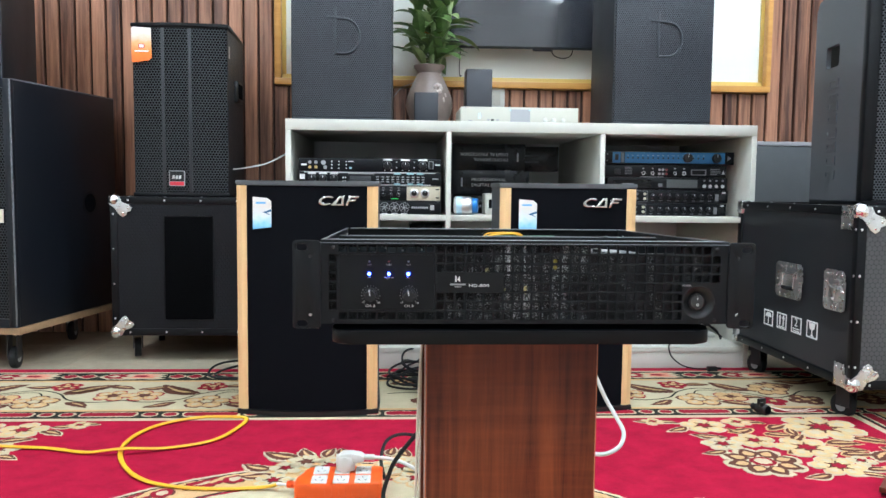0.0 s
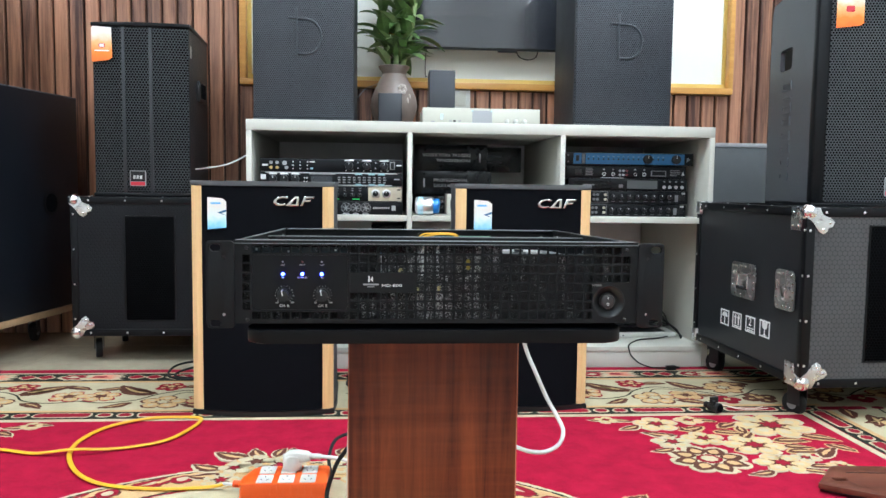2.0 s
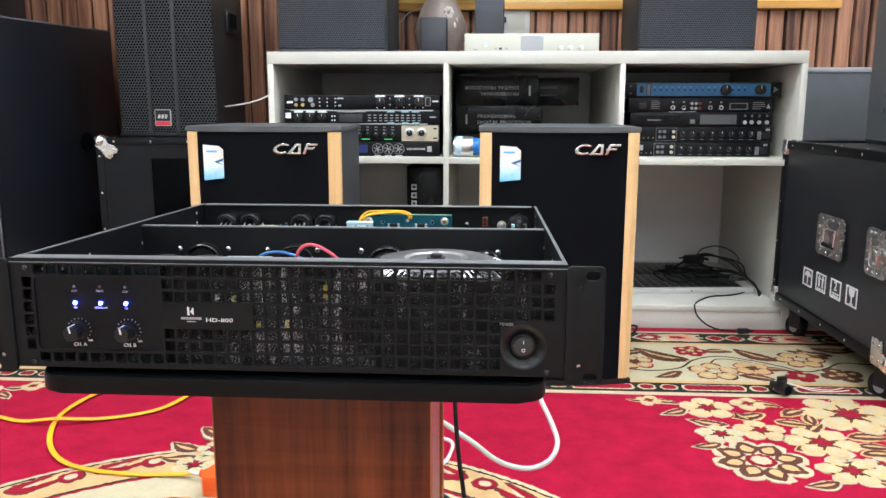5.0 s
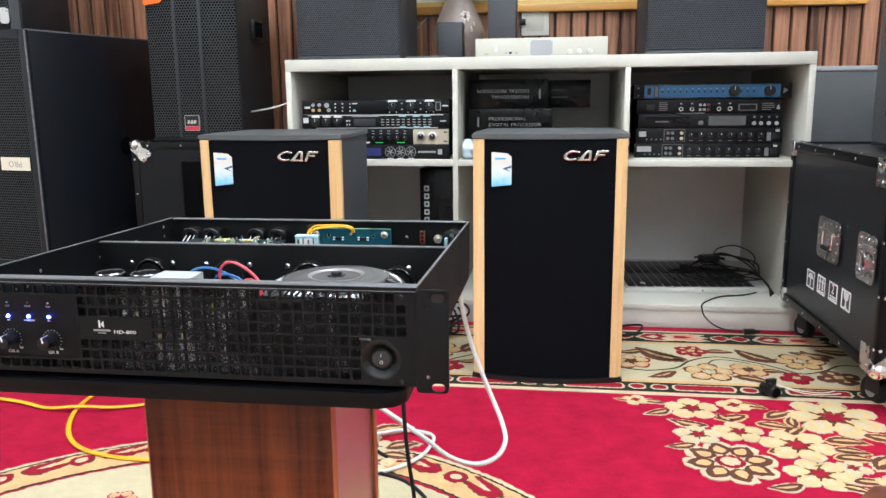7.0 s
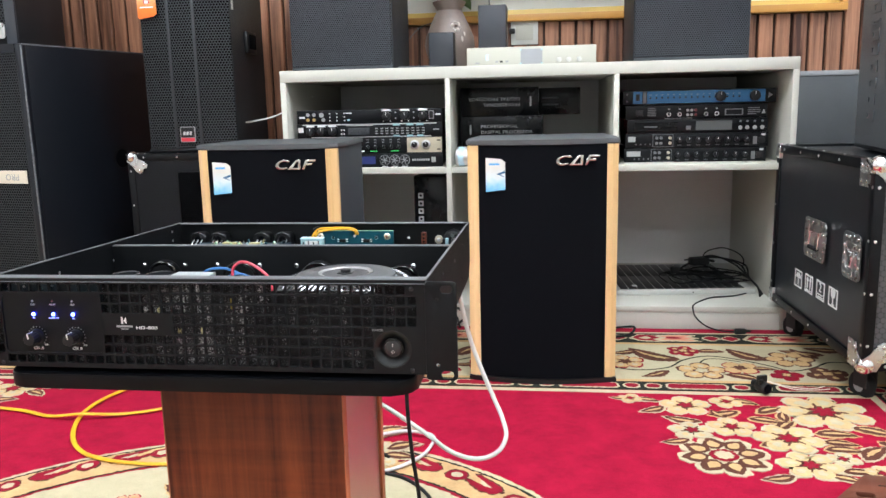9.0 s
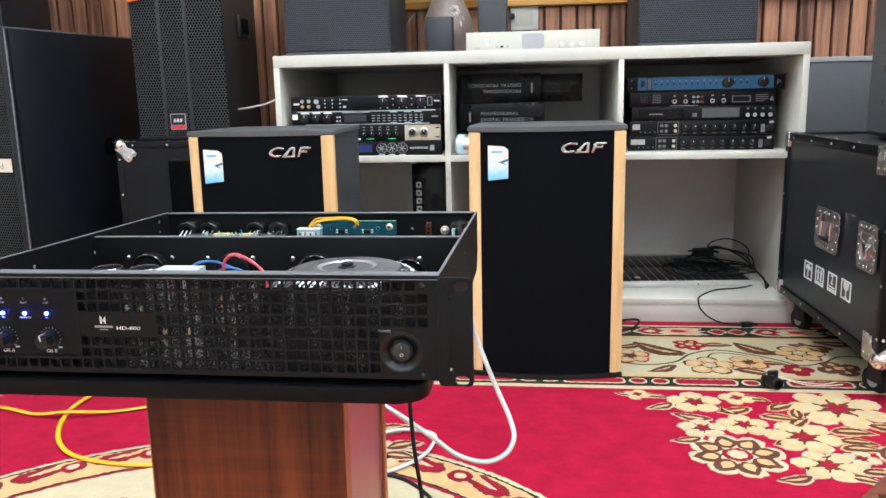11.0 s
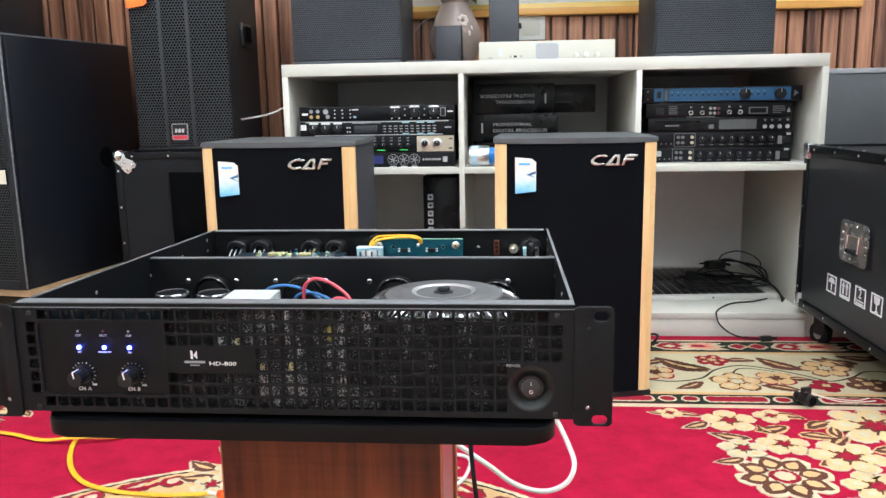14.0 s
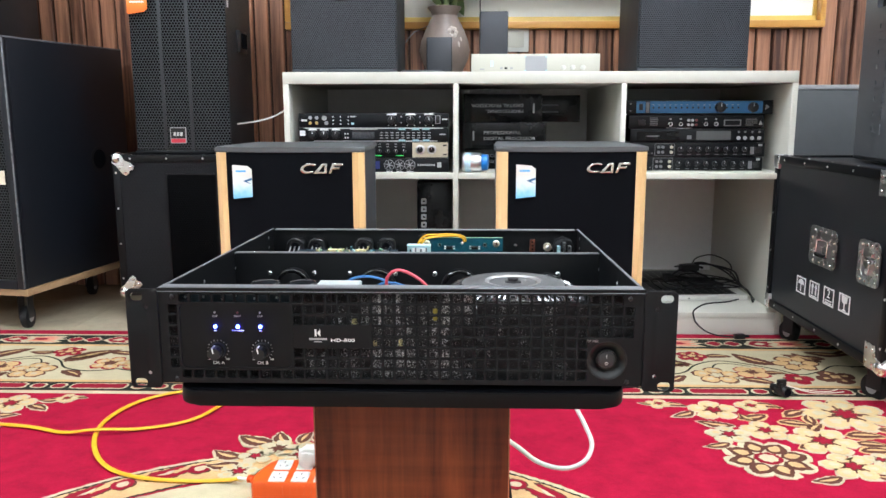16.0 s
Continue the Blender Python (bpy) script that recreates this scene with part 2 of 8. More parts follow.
M = {
    "black_paint": plain("black_paint", (0.0115, 0.0128, 0.0155), 0.48, spec=0.45, var=0.25, bump=0.35, fine=420),
    "black_satin": plain("black_satin", (0.0034, 0.0038, 0.0050), 0.4, spec=0.2, var=0.2, bump=0.1, fine=500),
    "tray_black": plain("tray_black", (0.0030, 0.0032, 0.0038), 0.42, spec=0.16, var=0.2, bump=0.1, fine=500),
    "black_plastic": plain("black_plastic", (0.007, 0.007, 0.008), 0.38, spec=0.4, var=0.2, bump=0.05),
    "black_rubber": plain("black_rubber", (0.007, 0.007, 0.0075), 0.7, spec=0.35, var=0.2),
    "sub_paint": plain("sub_paint", (0.0072, 0.0090, 0.0135), 0.38, spec=0.34, var=0.35, scale=3, bump=0.4, fine=330),
    "amp_black": plain("amp_black", (0.0046, 0.0052, 0.0064), 0.44, spec=0.2, var=0.15, bump=0.25, fine=900),
    "switch_black": plain("switch_black", (0.005, 0.0054, 0.006), 0.36, spec=0.4, var=0.1, bump=0.05),
    "amp_inside": plain("amp_inside", (0.0055, 0.006, 0.007), 0.38, spec=0.32, var=0.15, bump=0.1, fine=900),
    "grey_top": plain("grey_top", (0.07, 0.075, 0.08), 0.5, var=0.12, bump=0.2, fine=500),
    "slate": plain("slate", (0.038, 0.043, 0.052), 0.55, var=0.15, bump=0.25, fine=300),
    "cloth_black": plain("cloth_black", (0.0034, 0.0040, 0.0056), 0.8, spec=0.05, var=0.2, bump=0.3, fine=1200),
    "white_board": plain("white_board", (0.540, 0.524, 0.462), 0.35, var=0.03, scale=4, bump=0.02),
    "shelf_back": plain("shelf_back", (0.82, 0.80, 0.80), 0.5, var=0.08, scale=4, bump=0.03),
    "white_wall": plain("white_wall", (0.82, 0.84, 0.86), 0.55, var=0.03, scale=2, bump=0.05),
    "panel_white": plain("panel_white", (0.76, 0.765, 0.70), 0.5, var=0.03, scale=2, bump=0.03),
    "grey_wall": plain("grey_wall", (0.55, 0.54, 0.52), 0.7, var=0.05, scale=2, bump=0.05),
    "ceiling_white": plain("ceiling_white", (0.8, 0.8, 0.8), 0.7, var=0.03, scale=2, bump=0.05),
    "white_plastic": plain("white_plastic", (0.56, 0.555, 0.52), 0.35, var=0.04, bump=0.02),
    "white_carton": plain("white_carton", (0.465, 0.452, 0.385), 0.5, var=0.03, bump=0.05),
    "ink_white": plain("ink_white", (0.75, 0.75, 0.75), 0.5, var=0.03, bump=0),
    "ink_grey": plain("ink_grey", (0.3, 0.3, 0.31), 0.5, var=0.05, bump=0),
    "chrome": plain("chrome", (0.85, 0.85, 0.87), 0.14, 1.0, var=0.05, bump=0),
    "steel": plain("steel", (0.72, 0.72, 0.73), 0.28, 1.0, var=0.12, scale=30, bump=0.05),
    "aluminium": plain("aluminium", (0.7, 0.7, 0.72), 0.35, 1.0, var=0.08, scale=20, bump=0.05),
    "brass": plain("brass", (0.7, 0.5, 0.2), 0.3, 1.0, var=0.1, bump=0.03),
    "dark_anodised": plain("dark_anodised", (0.03, 0.03, 0.032), 0.35, 0.6, var=0.15, bump=0.1),
    "maple": wood("maple", (0.60, 0.38, 0.16), (0.80, 0.56, 0.29), 0.38, "Z", 0.1),
    "slat_wood": wood("slat_wood", (0.060, 0.0205, 0.0120), (0.49, 0.228, 0.130), 0.45, "Z", 0.03, spread=0.135),
    "groove_wood": plain("groove_wood", (0.06, 0.025, 0.015), 0.6, var=0.3, stretch=(20, 20, 1)),
    "mahogany": wood("mahogany", (0.064, 0.0132, 0.0074), (0.240, 0.0560, 0.0188), 0.34, "Z", 0.06, scale=0.62, spec=0.22, figure=0.30, spread=0.125),
    "raw_edge": wood("raw_edge", (0.34, 0.09, 0.035), (0.50, 0.16, 0.07), 0.45, "Z"),
    "ply": wood("ply", (0.3, 0.18, 0.09), (0.45, 0.3, 0.17), 0.6, "X"),
    "frame_wood": wood("frame_wood", (0.5, 0.22, 0.045), (0.68, 0.36, 0.09), 0.4, "X", 0.1),
    "tile_floor": tiles("tile_floor", (0.46, 0.39, 0.285), 0.6),
    "grout": plain("grout", (0.25, 0.22, 0.18), 0.8),
    "pile_red": pile("pile_red", (0.338, 0.0064, 0.0315), 0.40),
    "pile_dark": pile("pile_dark", (0.02, 0.022, 0.016)),
    "pile_cream": pile("pile_cream", (0.475, 0.412, 0.270), 0.16),
    "pile_tan": pile("pile_tan", (0.54, 0.345, 0.165), 0.26),
    "pile_pale": pile("pile_pale", (0.495, 0.408, 0.270), 0.2),
    "pile_butter": pile("pile_butter", (0.545, 0.395, 0.200), 0.22),
    "pile_peach": pile("pile_peach", (0.60, 0.32, 0.20), 0.15),
    "pile_brown": pile("pile_brown", (0.110, 0.042, 0.028), 0.35),
    "pile_wine": pile("pile_wine", (0.26, 0.01, 0.025), 0.2),
    "pile_pink": pile("pile_pink", (0.62, 0.24, 0.16), 0.15),
    "screen": plain("screen", (0.020, 0.022, 0.028), 0.22, spec=0.8, coat=0.6, var=0.1, bump=0),
    "lcd": plain("lcd", (0.085, 0.090, 0.090), 0.2, var=0.1, bump=0),
    "blue_face": plain("blue_face", (0.025, 0.125, 0.27), 0.35, 0.2, var=0.1, bump=0.05),
    "can_blue": plain("can_blue", (0.012, 0.16, 0.48), 0.3, var=0.15, bump=0.03),
    "champagne": plain("champagne", (0.6, 0.54, 0.42), 0.35, 0.6, var=0.06, bump=0.05),
    "orange_plastic": plain("orange_plastic", (0.78, 0.098, 0.011), 0.35, var=0.08, bump=0.04),
    "yellow_cable": plain("yellow_cable", (0.72, 0.38, 0.015), 0.45, var=0.1, bump=0.05),
    "white_cable": plain("white_cable", (0.62, 0.61, 0.59), 0.4, var=0.05, bump=0.03),
    "red_wire": plain("red_wire", (0.60, 0.065, 0.095), 0.4, var=0.1, bump=0),
    "blue_wire": plain("blue_wire", (0.025, 0.13, 0.33), 0.4, var=0.1, bump=0),
    "pcb": plain("pcb", (0.002, 0.068, 0.098), 0.35, var=0.25, scale=60, bump=0.1),
    "pcb_edge": plain("pcb_edge", (0.26, 0.46, 0.30), 0.5, var=0.2, scale=90, bump=0.1),
    "pale_yellow": plain("pale_yellow", (0.44, 0.39, 0.19), 0.5, var=0.35, scale=300, bump=0.2),
    # lighter copy of the black paint; edge sheen is put into the colour
    "amp_edge_sheen": plain("amp_edge_sheen", (0.112, 0.116, 0.123), 0.42, var=0.1, bump=0.05, fine=900, spec=0.7),
    "dull_yellow": plain("dull_yellow", (0.42, 0.33, 0.05), 0.5, var=0.6, scale=500, bump=0.5, fine=800),
    # paler speckled copies that paint shine and haze seen through the foam
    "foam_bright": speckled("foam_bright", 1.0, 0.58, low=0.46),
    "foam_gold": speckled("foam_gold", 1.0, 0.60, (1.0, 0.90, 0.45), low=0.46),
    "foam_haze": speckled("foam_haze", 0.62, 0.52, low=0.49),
    "rocker": plain("rocker", (0.02, 0.02, 0.022), 0.35, var=0.1, bump=0),
    "emboss": plain("emboss", (0.024, 0.028, 0.036), 0.5, var=0.1),
    # patchy pale grey that paints the highlight on the subwoofer's edges
    "highlight_grey": plain("highlight_grey", (0.11, 0.115, 0.125), 0.5, var=0.7, scale=60, bump=0.2),
    "big_paint": plain("big_paint", (0.066, 0.071, 0.079), 0.42, spec=0.6, var=0.25, bump=0.3, fine=420),
    "pcb_dark": plain("pcb_dark", (0.001, 0.012, 0.020), 0.4, var=0.6, scale=120, bump=0.1),
    "clamp_metal": plain("clamp_metal", (0.155, 0.157, 0.162), 0.42, 0.7, var=0.25, scale=25, bump=0.05),
    "dish_metal": plain("dish_metal", (0.46, 0.46, 0.47), 0.38, 0.85, var=0.2, scale=40, bump=0.05),
    "sill_yellow": plain("sill_yellow", (0.72, 0.50, 0.13), 0.4, var=0.1),
    "cabinet_grey": plain("cabinet_grey", (0.066, 0.070, 0.075), 0.5, var=0.15, bump=0.25, fine=300),
    "slate_dark": plain("slate_dark", (0.015, 0.017, 0.021), 0.5, var=0.15, bump=0.25, fine=300),
    "badge_metal": plain("badge_metal", (0.62, 0.61, 0.58), 0.2, 1.0, var=0.1, bump=0),
    "satin_slate": plain("satin_slate", (0.037, 0.040, 0.048), 0.55, var=0.1, bump=0.1, fine=500),
    "relief_cream": plain("relief_cream", (0.55, 0.47, 0.42), 0.5, var=0.15, scale=40),
    "dull_carton": plain("dull_carton", (0.0038, 0.004, 0.0046), 0.26, spec=0.22, var=0.2, bump=0.05),
    "lamp_red": plain("lamp_red", (0.13, 0.02, 0.02), 0.4, var=0.05, bump=0),
    "foil_wrap": plain("foil_wrap", (0.10, 0.10, 0.105), 0.12, 0.6, var=0.5, scale=60, bump=0.2, coat=0.6),
    "pale_block": plain("pale_block", (0.40, 0.43, 0.43), 0.4, var=0.05),
    "dull_white": plain("dull_white", (0.34, 0.34, 0.34), 0.5, var=0.1, bump=0),
    "dull_grey": plain("dull_grey", (0.14, 0.14, 0.145), 0.5, var=0.1, bump=0),
    "relay": plain("relay", (0.35, 0.55, 0.6), 0.2, var=0.1, bump=0),
    "vase_clay": plain("vase_clay", (0.235, 0.180, 0.155), 0.42, var=0.2, scale=14, bump=0.1),
    "leaf_green": plain("leaf_green", (0.108, 0.190, 0.058), 0.36, var=0.5, scale=16, bump=0.1),
    "leaf_pale": plain("leaf_pale", (0.25, 0.34, 0.14), 0.45, var=0.3, scale=16),
    "leaf_dry": plain("leaf_dry", (0.45, 0.2, 0.03), 0.5, var=0.3, scale=16),
    "sticker_blue": plain("sticker_blue", (0.1, 0.42, 0.75), 0.3, var=0.3, scale=30, bump=0),
    "sticker_pale": plain("sticker_pale", (0.5, 0.72, 0.86), 0.3, var=0.15, scale=30, bump=0),
    "tag_sea": graded("tag_sea", [(0.484, (0.08, 0.40, 0.72)), (0.500, (0.30, 0.62, 0.85)), (0.520, (0.66, 0.76, 0.80)), (0.540, (0.72, 0.71, 0.66)), (0.566, (0.74, 0.73, 0.70))]),
    "tag_sun": graded("tag_sun", [(0.446, (0.82, 0.14, 0.015)), (0.480, (0.85, 0.22, 0.03)), (0.510, (0.84, 0.42, 0.18)), (0.535, (0.78, 0.66, 0.58)), (0.562, (0.76, 0.70, 0.68))]),
    "tag_dusk": graded("tag_dusk", [(0.476, (0.82, 0.14, 0.015)), (0.503, (0.85, 0.22, 0.03)), (0.528, (0.84, 0.42, 0.18)), (0.548, (0.78, 0.66, 0.58)), (0.574, (0.76, 0.70, 0.68))]),
    "badge_red": plain("badge_red", (0.55, 0.03, 0.05), 0.3, var=0.05, bump=0),
    "tape": plain("tape", (0.7, 0.62, 0.5), 0.5, var=0.06),
    "brown_board": wood("brown_board", (0.06, 0.016, 0.009), (0.17, 0.055, 0.032), 0.4, "X", 0.0, spec=0.25),
    "tinted_metal": plain("tinted_metal", (0.55, 0.47, 0.49), 0.36, 1.0, var=0.05, bump=0.02),
    "grille_big": perforated("grille_big", (0.013, 0.015, 0.019), 0.0098, 0.35),
    "grille_fine": perforated("grille_fine", (0.031, 0.035, 0.044), 0.0070, 0.24, rough=0.55),
    "grille_side": perforated("grille_side", (0.034, 0.037, 0.043), 0.0080, 0.33),
    "grille_dark": perforated("grille_dark", (0.0016, 0.0018, 0.0026), 0.0085, 0.42, rough=0.7, spec=0.08),
    "hex_vinyl": honeycomb("hex_vinyl", (0.0064, 0.0074, 0.0098), 0.0125, spec=0.2),
    "hex_light": honeycomb("hex_light", (0.060, 0.062, 0.066), 0.0135),
    "carbon": honeycomb("carbon", (0.0180, 0.0205, 0.0245), 0.008, ("Y", "Z"), 0.34, 0.25, 0.4),
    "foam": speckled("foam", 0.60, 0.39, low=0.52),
    # brighter copy of the foam, its stronger glints put into the colour
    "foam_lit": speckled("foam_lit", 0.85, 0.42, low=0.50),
    "gloss_wrap": plain("gloss_wrap", (0.004, 0.004, 0.0045), 0.17, var=0.3, scale=40, bump=0.05, coat=0.35, spec=0.5),
    "led_blue": glowing("led_blue", (0.022, 0.040, 1.0), 110),
    "led_green": glowing("led_green", (0.05, 0.7, 0.15), 0.2),
    "lcd_blue": glowing("lcd_blue", (0.008, 0.015, 0.09), 0.25),
    "panel_light": glowing("panel_light", (0.835, 0.95, 0.98), PANEL_GLOW),
}


# ---- builders ----
def thing(name, at, label, category, group="", kind="", turn=0.0):
    ob = new(name)
    ob.matrix_world = pose(*at, 0, 0, turn)
    return tagged(ob, label, category, group, kind)


def finish(bm, smooth=35):
    me = bpy.data.meshes.new("mesh")
    bmesh.ops.recalc_face_normals(bm, faces=bm.faces)
    bm.to_mesh(me)
    bm.free()
    if smooth:
        for p in me.polygons:
            p.use_smooth = True
        me.set_sharp_from_angle(angle=radians(smooth))
    return me


def part(name, bm, material, parent=None, label="", smooth=35):
    """Links a bmesh as one mesh object under a thing or under a part."""
    ob = new(name, finish(bm, smooth))
    ob.data.materials.append(M[material])
    if parent is not None:
        ob.parent = parent
    return tagged(ob, label)


def single(name, bm, material, at, label, category, group="", kind="", turn=0.0):
    """A thing that is one plain mesh."""
    ob = new(name, finish(bm))
    ob.data.materials.append(M[material])
    ob.matrix_world = pose(*at, 0, 0, turn)
    return tagged(ob, label, category, group, kind)


def box(x0, x1, y0, y1, z0, z1, bevel=0.0, bm=None, steps=2):
    one = bmesh.new()
    bmesh.ops.create_cube(one, size=1)
    for v in one.verts:
        v.co = Vector((x0 + (v.co.x + 0.5) * (x1 - x0), y0 + (v.co.y + 0.5) * (y1 - y0), z0 + (v.co.z + 0.5) * (z1 - z0)))
    if bevel:
        bmesh.ops.bevel(one, geom=one.edges[:], offset=bevel, segments=steps, affect="EDGES", profile=0.5)
    return merged(bm, one)


def merged(bm, one):
    if bm is None:
        return one
    me = bpy.data.meshes.new("tmp")
    one.to_mesh(me)
    one.free()
    bm.from_mesh(me)
    bpy.data.meshes.remove(me)
    return bm


def cyl(p0, p1, r0, r1=None, seg=20, bm=None, bevel=0.0):
    p0, p1 = Vector(p0), Vector(p1)
    one = bmesh.new()
    d = p1 - p0
    m = Matrix.Translation((p0 + p1) / 2) @ d.to_track_quat("Z", "Y").to_matrix().to_4x4()
    bmesh.ops.create_cone(one, cap_ends=True, segments=seg, radius1=r0, radius2=r0 if r1 is None else r1, depth=d.length, matrix=m)
    if bevel:
        caps = [e for f in one.faces if len(f.verts) > 4 for e in f.edges]
        bmesh.ops.bevel(one, geom=list(set(caps)), offset=bevel, segments=2, affect="EDGES", profile=0.5)
    return merged(bm, one)


def ball(at, r, bm=None, seg=12, squash=(1, 1, 1)):
    one = bmesh.new()
    bmesh.ops.create_uvsphere(one, u_segments=seg, v_segments=max(6, seg // 2 + 2), radius=r,
                              matrix=Matrix.Translation(at) @ Matrix.Diagonal((*squash, 1)))
    return merged(bm, one)


def prism(outline, axis, lo, hi, bm=None, bevel=0.0):
    """A flat outline of (u, v) pairs pushed along an axis; u, v are the two other axes in order."""
    one = bmesh.new()

    def put(u, v, w):
        return {"x": (w, u, v), "y": (u, w, v), "z": (u, v, w)}[axis]
    a = [one.verts.new(put(u, v, lo)) for u, v in outline]
    b = [one.verts.new(put(u, v, hi)) for u, v in outline]
    one.faces.new(a)
    one.faces.new(b[::-1])
    for k in range(len(a)):
        n = (k + 1) % len(a)
        one.faces.new((a[k], b[k], b[n], a[n]))
    if bevel:
        rim = [e for e in one.edges if (e.verts[0] in a) == (e.verts[1] in a)]
        bmesh.ops.bevel(one, geom=rim, offset=bevel, segments=2, affect="EDGES", profile=0.5)
    return merged(bm, one)


def smooth_path(points, steps=8):
    pts = [Vector(p) for p in points]
    out = []
    for k in range(len(pts) - 1):
        p0, p1, p2, p3 = pts[max(k - 1, 0)], pts[k], pts[k + 1], pts[min(k + 2, len(pts) - 1)]
        for s in range(steps):
            t = s / steps
            out.append(0.5 * ((2 * p1) + (p2 - p0) * t + (2 * p0 - 5 * p1 + 4 * p2 - p3) * t * t + (3 * p1 - p0 - 3 * p2 + p3) * t ** 3))
    return out + [pts[-1]]


def tube(points, r, seg=8, steps=8, bm=None, flat=1.0):
    path = smooth_path(points, steps) if steps > 1 else [Vector(p) for p in points]
    bm = bm or bmesh.new()
    rings = []
    side = None
    for k, p in enumerate(path):
        d = (path[min(k + 1, len(path) - 1)] - path[max(k - 1, 0)])
        d = d.normalized() if d.length > 1e-9 else Vector((0, 0, 1))
        if side is None:
            side = d.cross(Vector((0, 0, 1)) if abs(d.z) < 0.9 else Vector((1, 0, 0))).normalized()
        side = (side - d * side.dot(d)).normalized()
        up = side.cross(d)
        rings.append([bm.verts.new(p + (side * math.cos(a) + up * math.sin(a) * flat) * r) for a in (2 * math.pi * j / seg for j in range(seg))])
    for a, b in zip(rings, rings[1:]):
        for j in range(seg):
            bm.faces.new((a[j], a[(j + 1) % seg], b[(j + 1) % seg], b[j]))
    bm.faces.new(rings[0][::-1])
    bm.faces.new(rings[-1])
    return bm


def lathe(profile, seg=32, at=(0, 0, 0), bm=None):
    bm = bm or bmesh.new()
    rings = [[bm.verts.new((at[0] + r * math.cos(2 * math.pi * j / seg), at[1] + r * math.sin(2 * math.pi * j / seg), at[2] + z)) for j in range(seg)] for r, z in profile]
    for a, b in zip(rings, rings[1:]):
        for j in range(seg):
            bm.faces.new((a[j], a[(j + 1) % seg], b[(j + 1) % seg], b[j]))
    bm.faces.new(rings[0][::-1])
    bm.faces.new(rings[-1])
    return bm


def rounded(w, h, r, n=5, cx=0.0, cy=0.0):
    """Outline of a rectangle with round corners."""
    out = []
    for k, (sx, sy) in enumerate(((1, 1), (-1, 1), (-1, -1), (1, -1))):
        for j in range(n + 1):
            a = math.pi / 2 * (k + j / n)
            out.append((cx + sx * (w / 2 - r) + r * math.cos(a), cy + sy * (h / 2 - r) + r * math.sin(a)))
    return out


def lettering(body, size, material, parent, m, depth=0.0003, name="lettering", align="CENTER", width=1.0):
    cu = bpy.data.curves.new("text", "FONT")
    cu.body, cu.size, cu.extrude, cu.align_x, cu.align_y = body, size, depth, align, "CENTER"
    cu.resolution_u = 2
    tmp = bpy.data.objects.new("tmp", cu)
    scene.collection.objects.link(tmp)
    me = bpy.data.meshes.new_from_object(tmp.evaluated_get(bpy.context.evaluated_depsgraph_get()))
    bpy.data.objects.remove(tmp)
    bpy.data.curves.remove(cu)
    ob = new(name, me)
    me.materials.clear()
    me.materials.append(M[material])
    ob.parent = parent
    ob.matrix_local = m @ Matrix.Diagonal((width, 1, 1, 1))
    return ob


FRONT = pose(0, 0, 0, 90, 0, 0)


def holed_plate(outer, holes, axis, lo, hi, soften=0.0):
    """A flat plate with any outline and holes right through it."""
    bm = bmesh.new()

    def put(u, v, w):
        return {"x": (w, u, v), "y": (u, w, v), "z": (u, v, w)}[axis]
    edges = []
    for loop in (outer, *holes):
        vs = [bm.verts.new(put(u, v, lo)) for u, v in loop]
        edges += [bm.edges.new((vs[k], vs[(k + 1) % len(vs)])) for k in range(len(vs))]
    made = bmesh.ops.triangle_fill(bm, edges=edges, use_beauty=True)
    faces = [f for f in made["geom"] if isinstance(f, bmesh.types.BMFace)]
    ext = bmesh.ops.extrude_face_region(bm, geom=faces)
    d = Vector(put(0, 0, hi)) - Vector(put(0, 0, lo))
    for g in ext["geom"]:
        if isinstance(g, bmesh.types.BMVert):
            g.co += d
    if soften:
        bmesh.ops.recalc_face_normals(bm, faces=bm.faces)
        rim = [e for e in bm.edges if len(e.link_faces) == 2 and radians(70) < e.calc_face_angle() < radians(110)
               and any(abs(f.normal.dot(d.normalized())) > 0.9 for f in e.link_faces)]
        bmesh.ops.bevel(bm, geom=rim, offset=soften, segments=2, affect="EDGES", profile=0.5)
    return bm


def circle(x, y, r, n=16):
    return [(x + r * math.cos(2 * math.pi * k / n), y + r * math.sin(2 * math.pi * k / n)) for k in range(n)]


# ---- the room ----
X0, X1, Y0, Y1, TOP = -3.0, 3.2, -3.9, 3.40, 2.8
FLOOR = -0.010   # tiles; the carpet's pile stands at 0

floor = tagged(new("floor"), "pale beige polished stone tiles", "floor", kind="structure")
part("screed", box(X0, X1, Y0, Y1, FLOOR - 0.06, FLOOR - 0.004), "grout", floor)
ceiling = single("ceiling", box(X0 - 0.1, X1 + 0.1, Y0 - 0.1, Y1 + 0.1, TOP, TOP + 0.1), "ceiling_white", (0, 0, 0), "plain white ceiling", "ceiling", kind="structure")
single("wall_south", box(X0, X1, Y0 - 0.1, Y0, FLOOR - 0.06, TOP), "grey_wall", (0, 0, 0), "plain pale painted wall", "wall", kind="structure")
single("wall_west", box(X0 - 0.1, X0, Y0, Y1, FLOOR - 0.06, TOP), "grey_wall", (0, 0, 0), "plain pale painted wall", "wall", kind="structure")
single("wall_east", box(X1, X1 + 0.1, Y0, Y1, FLOOR - 0.06, TOP), "grey_wall", (0, 0, 0), "plain pale painted wall", "wall", kind="structure")

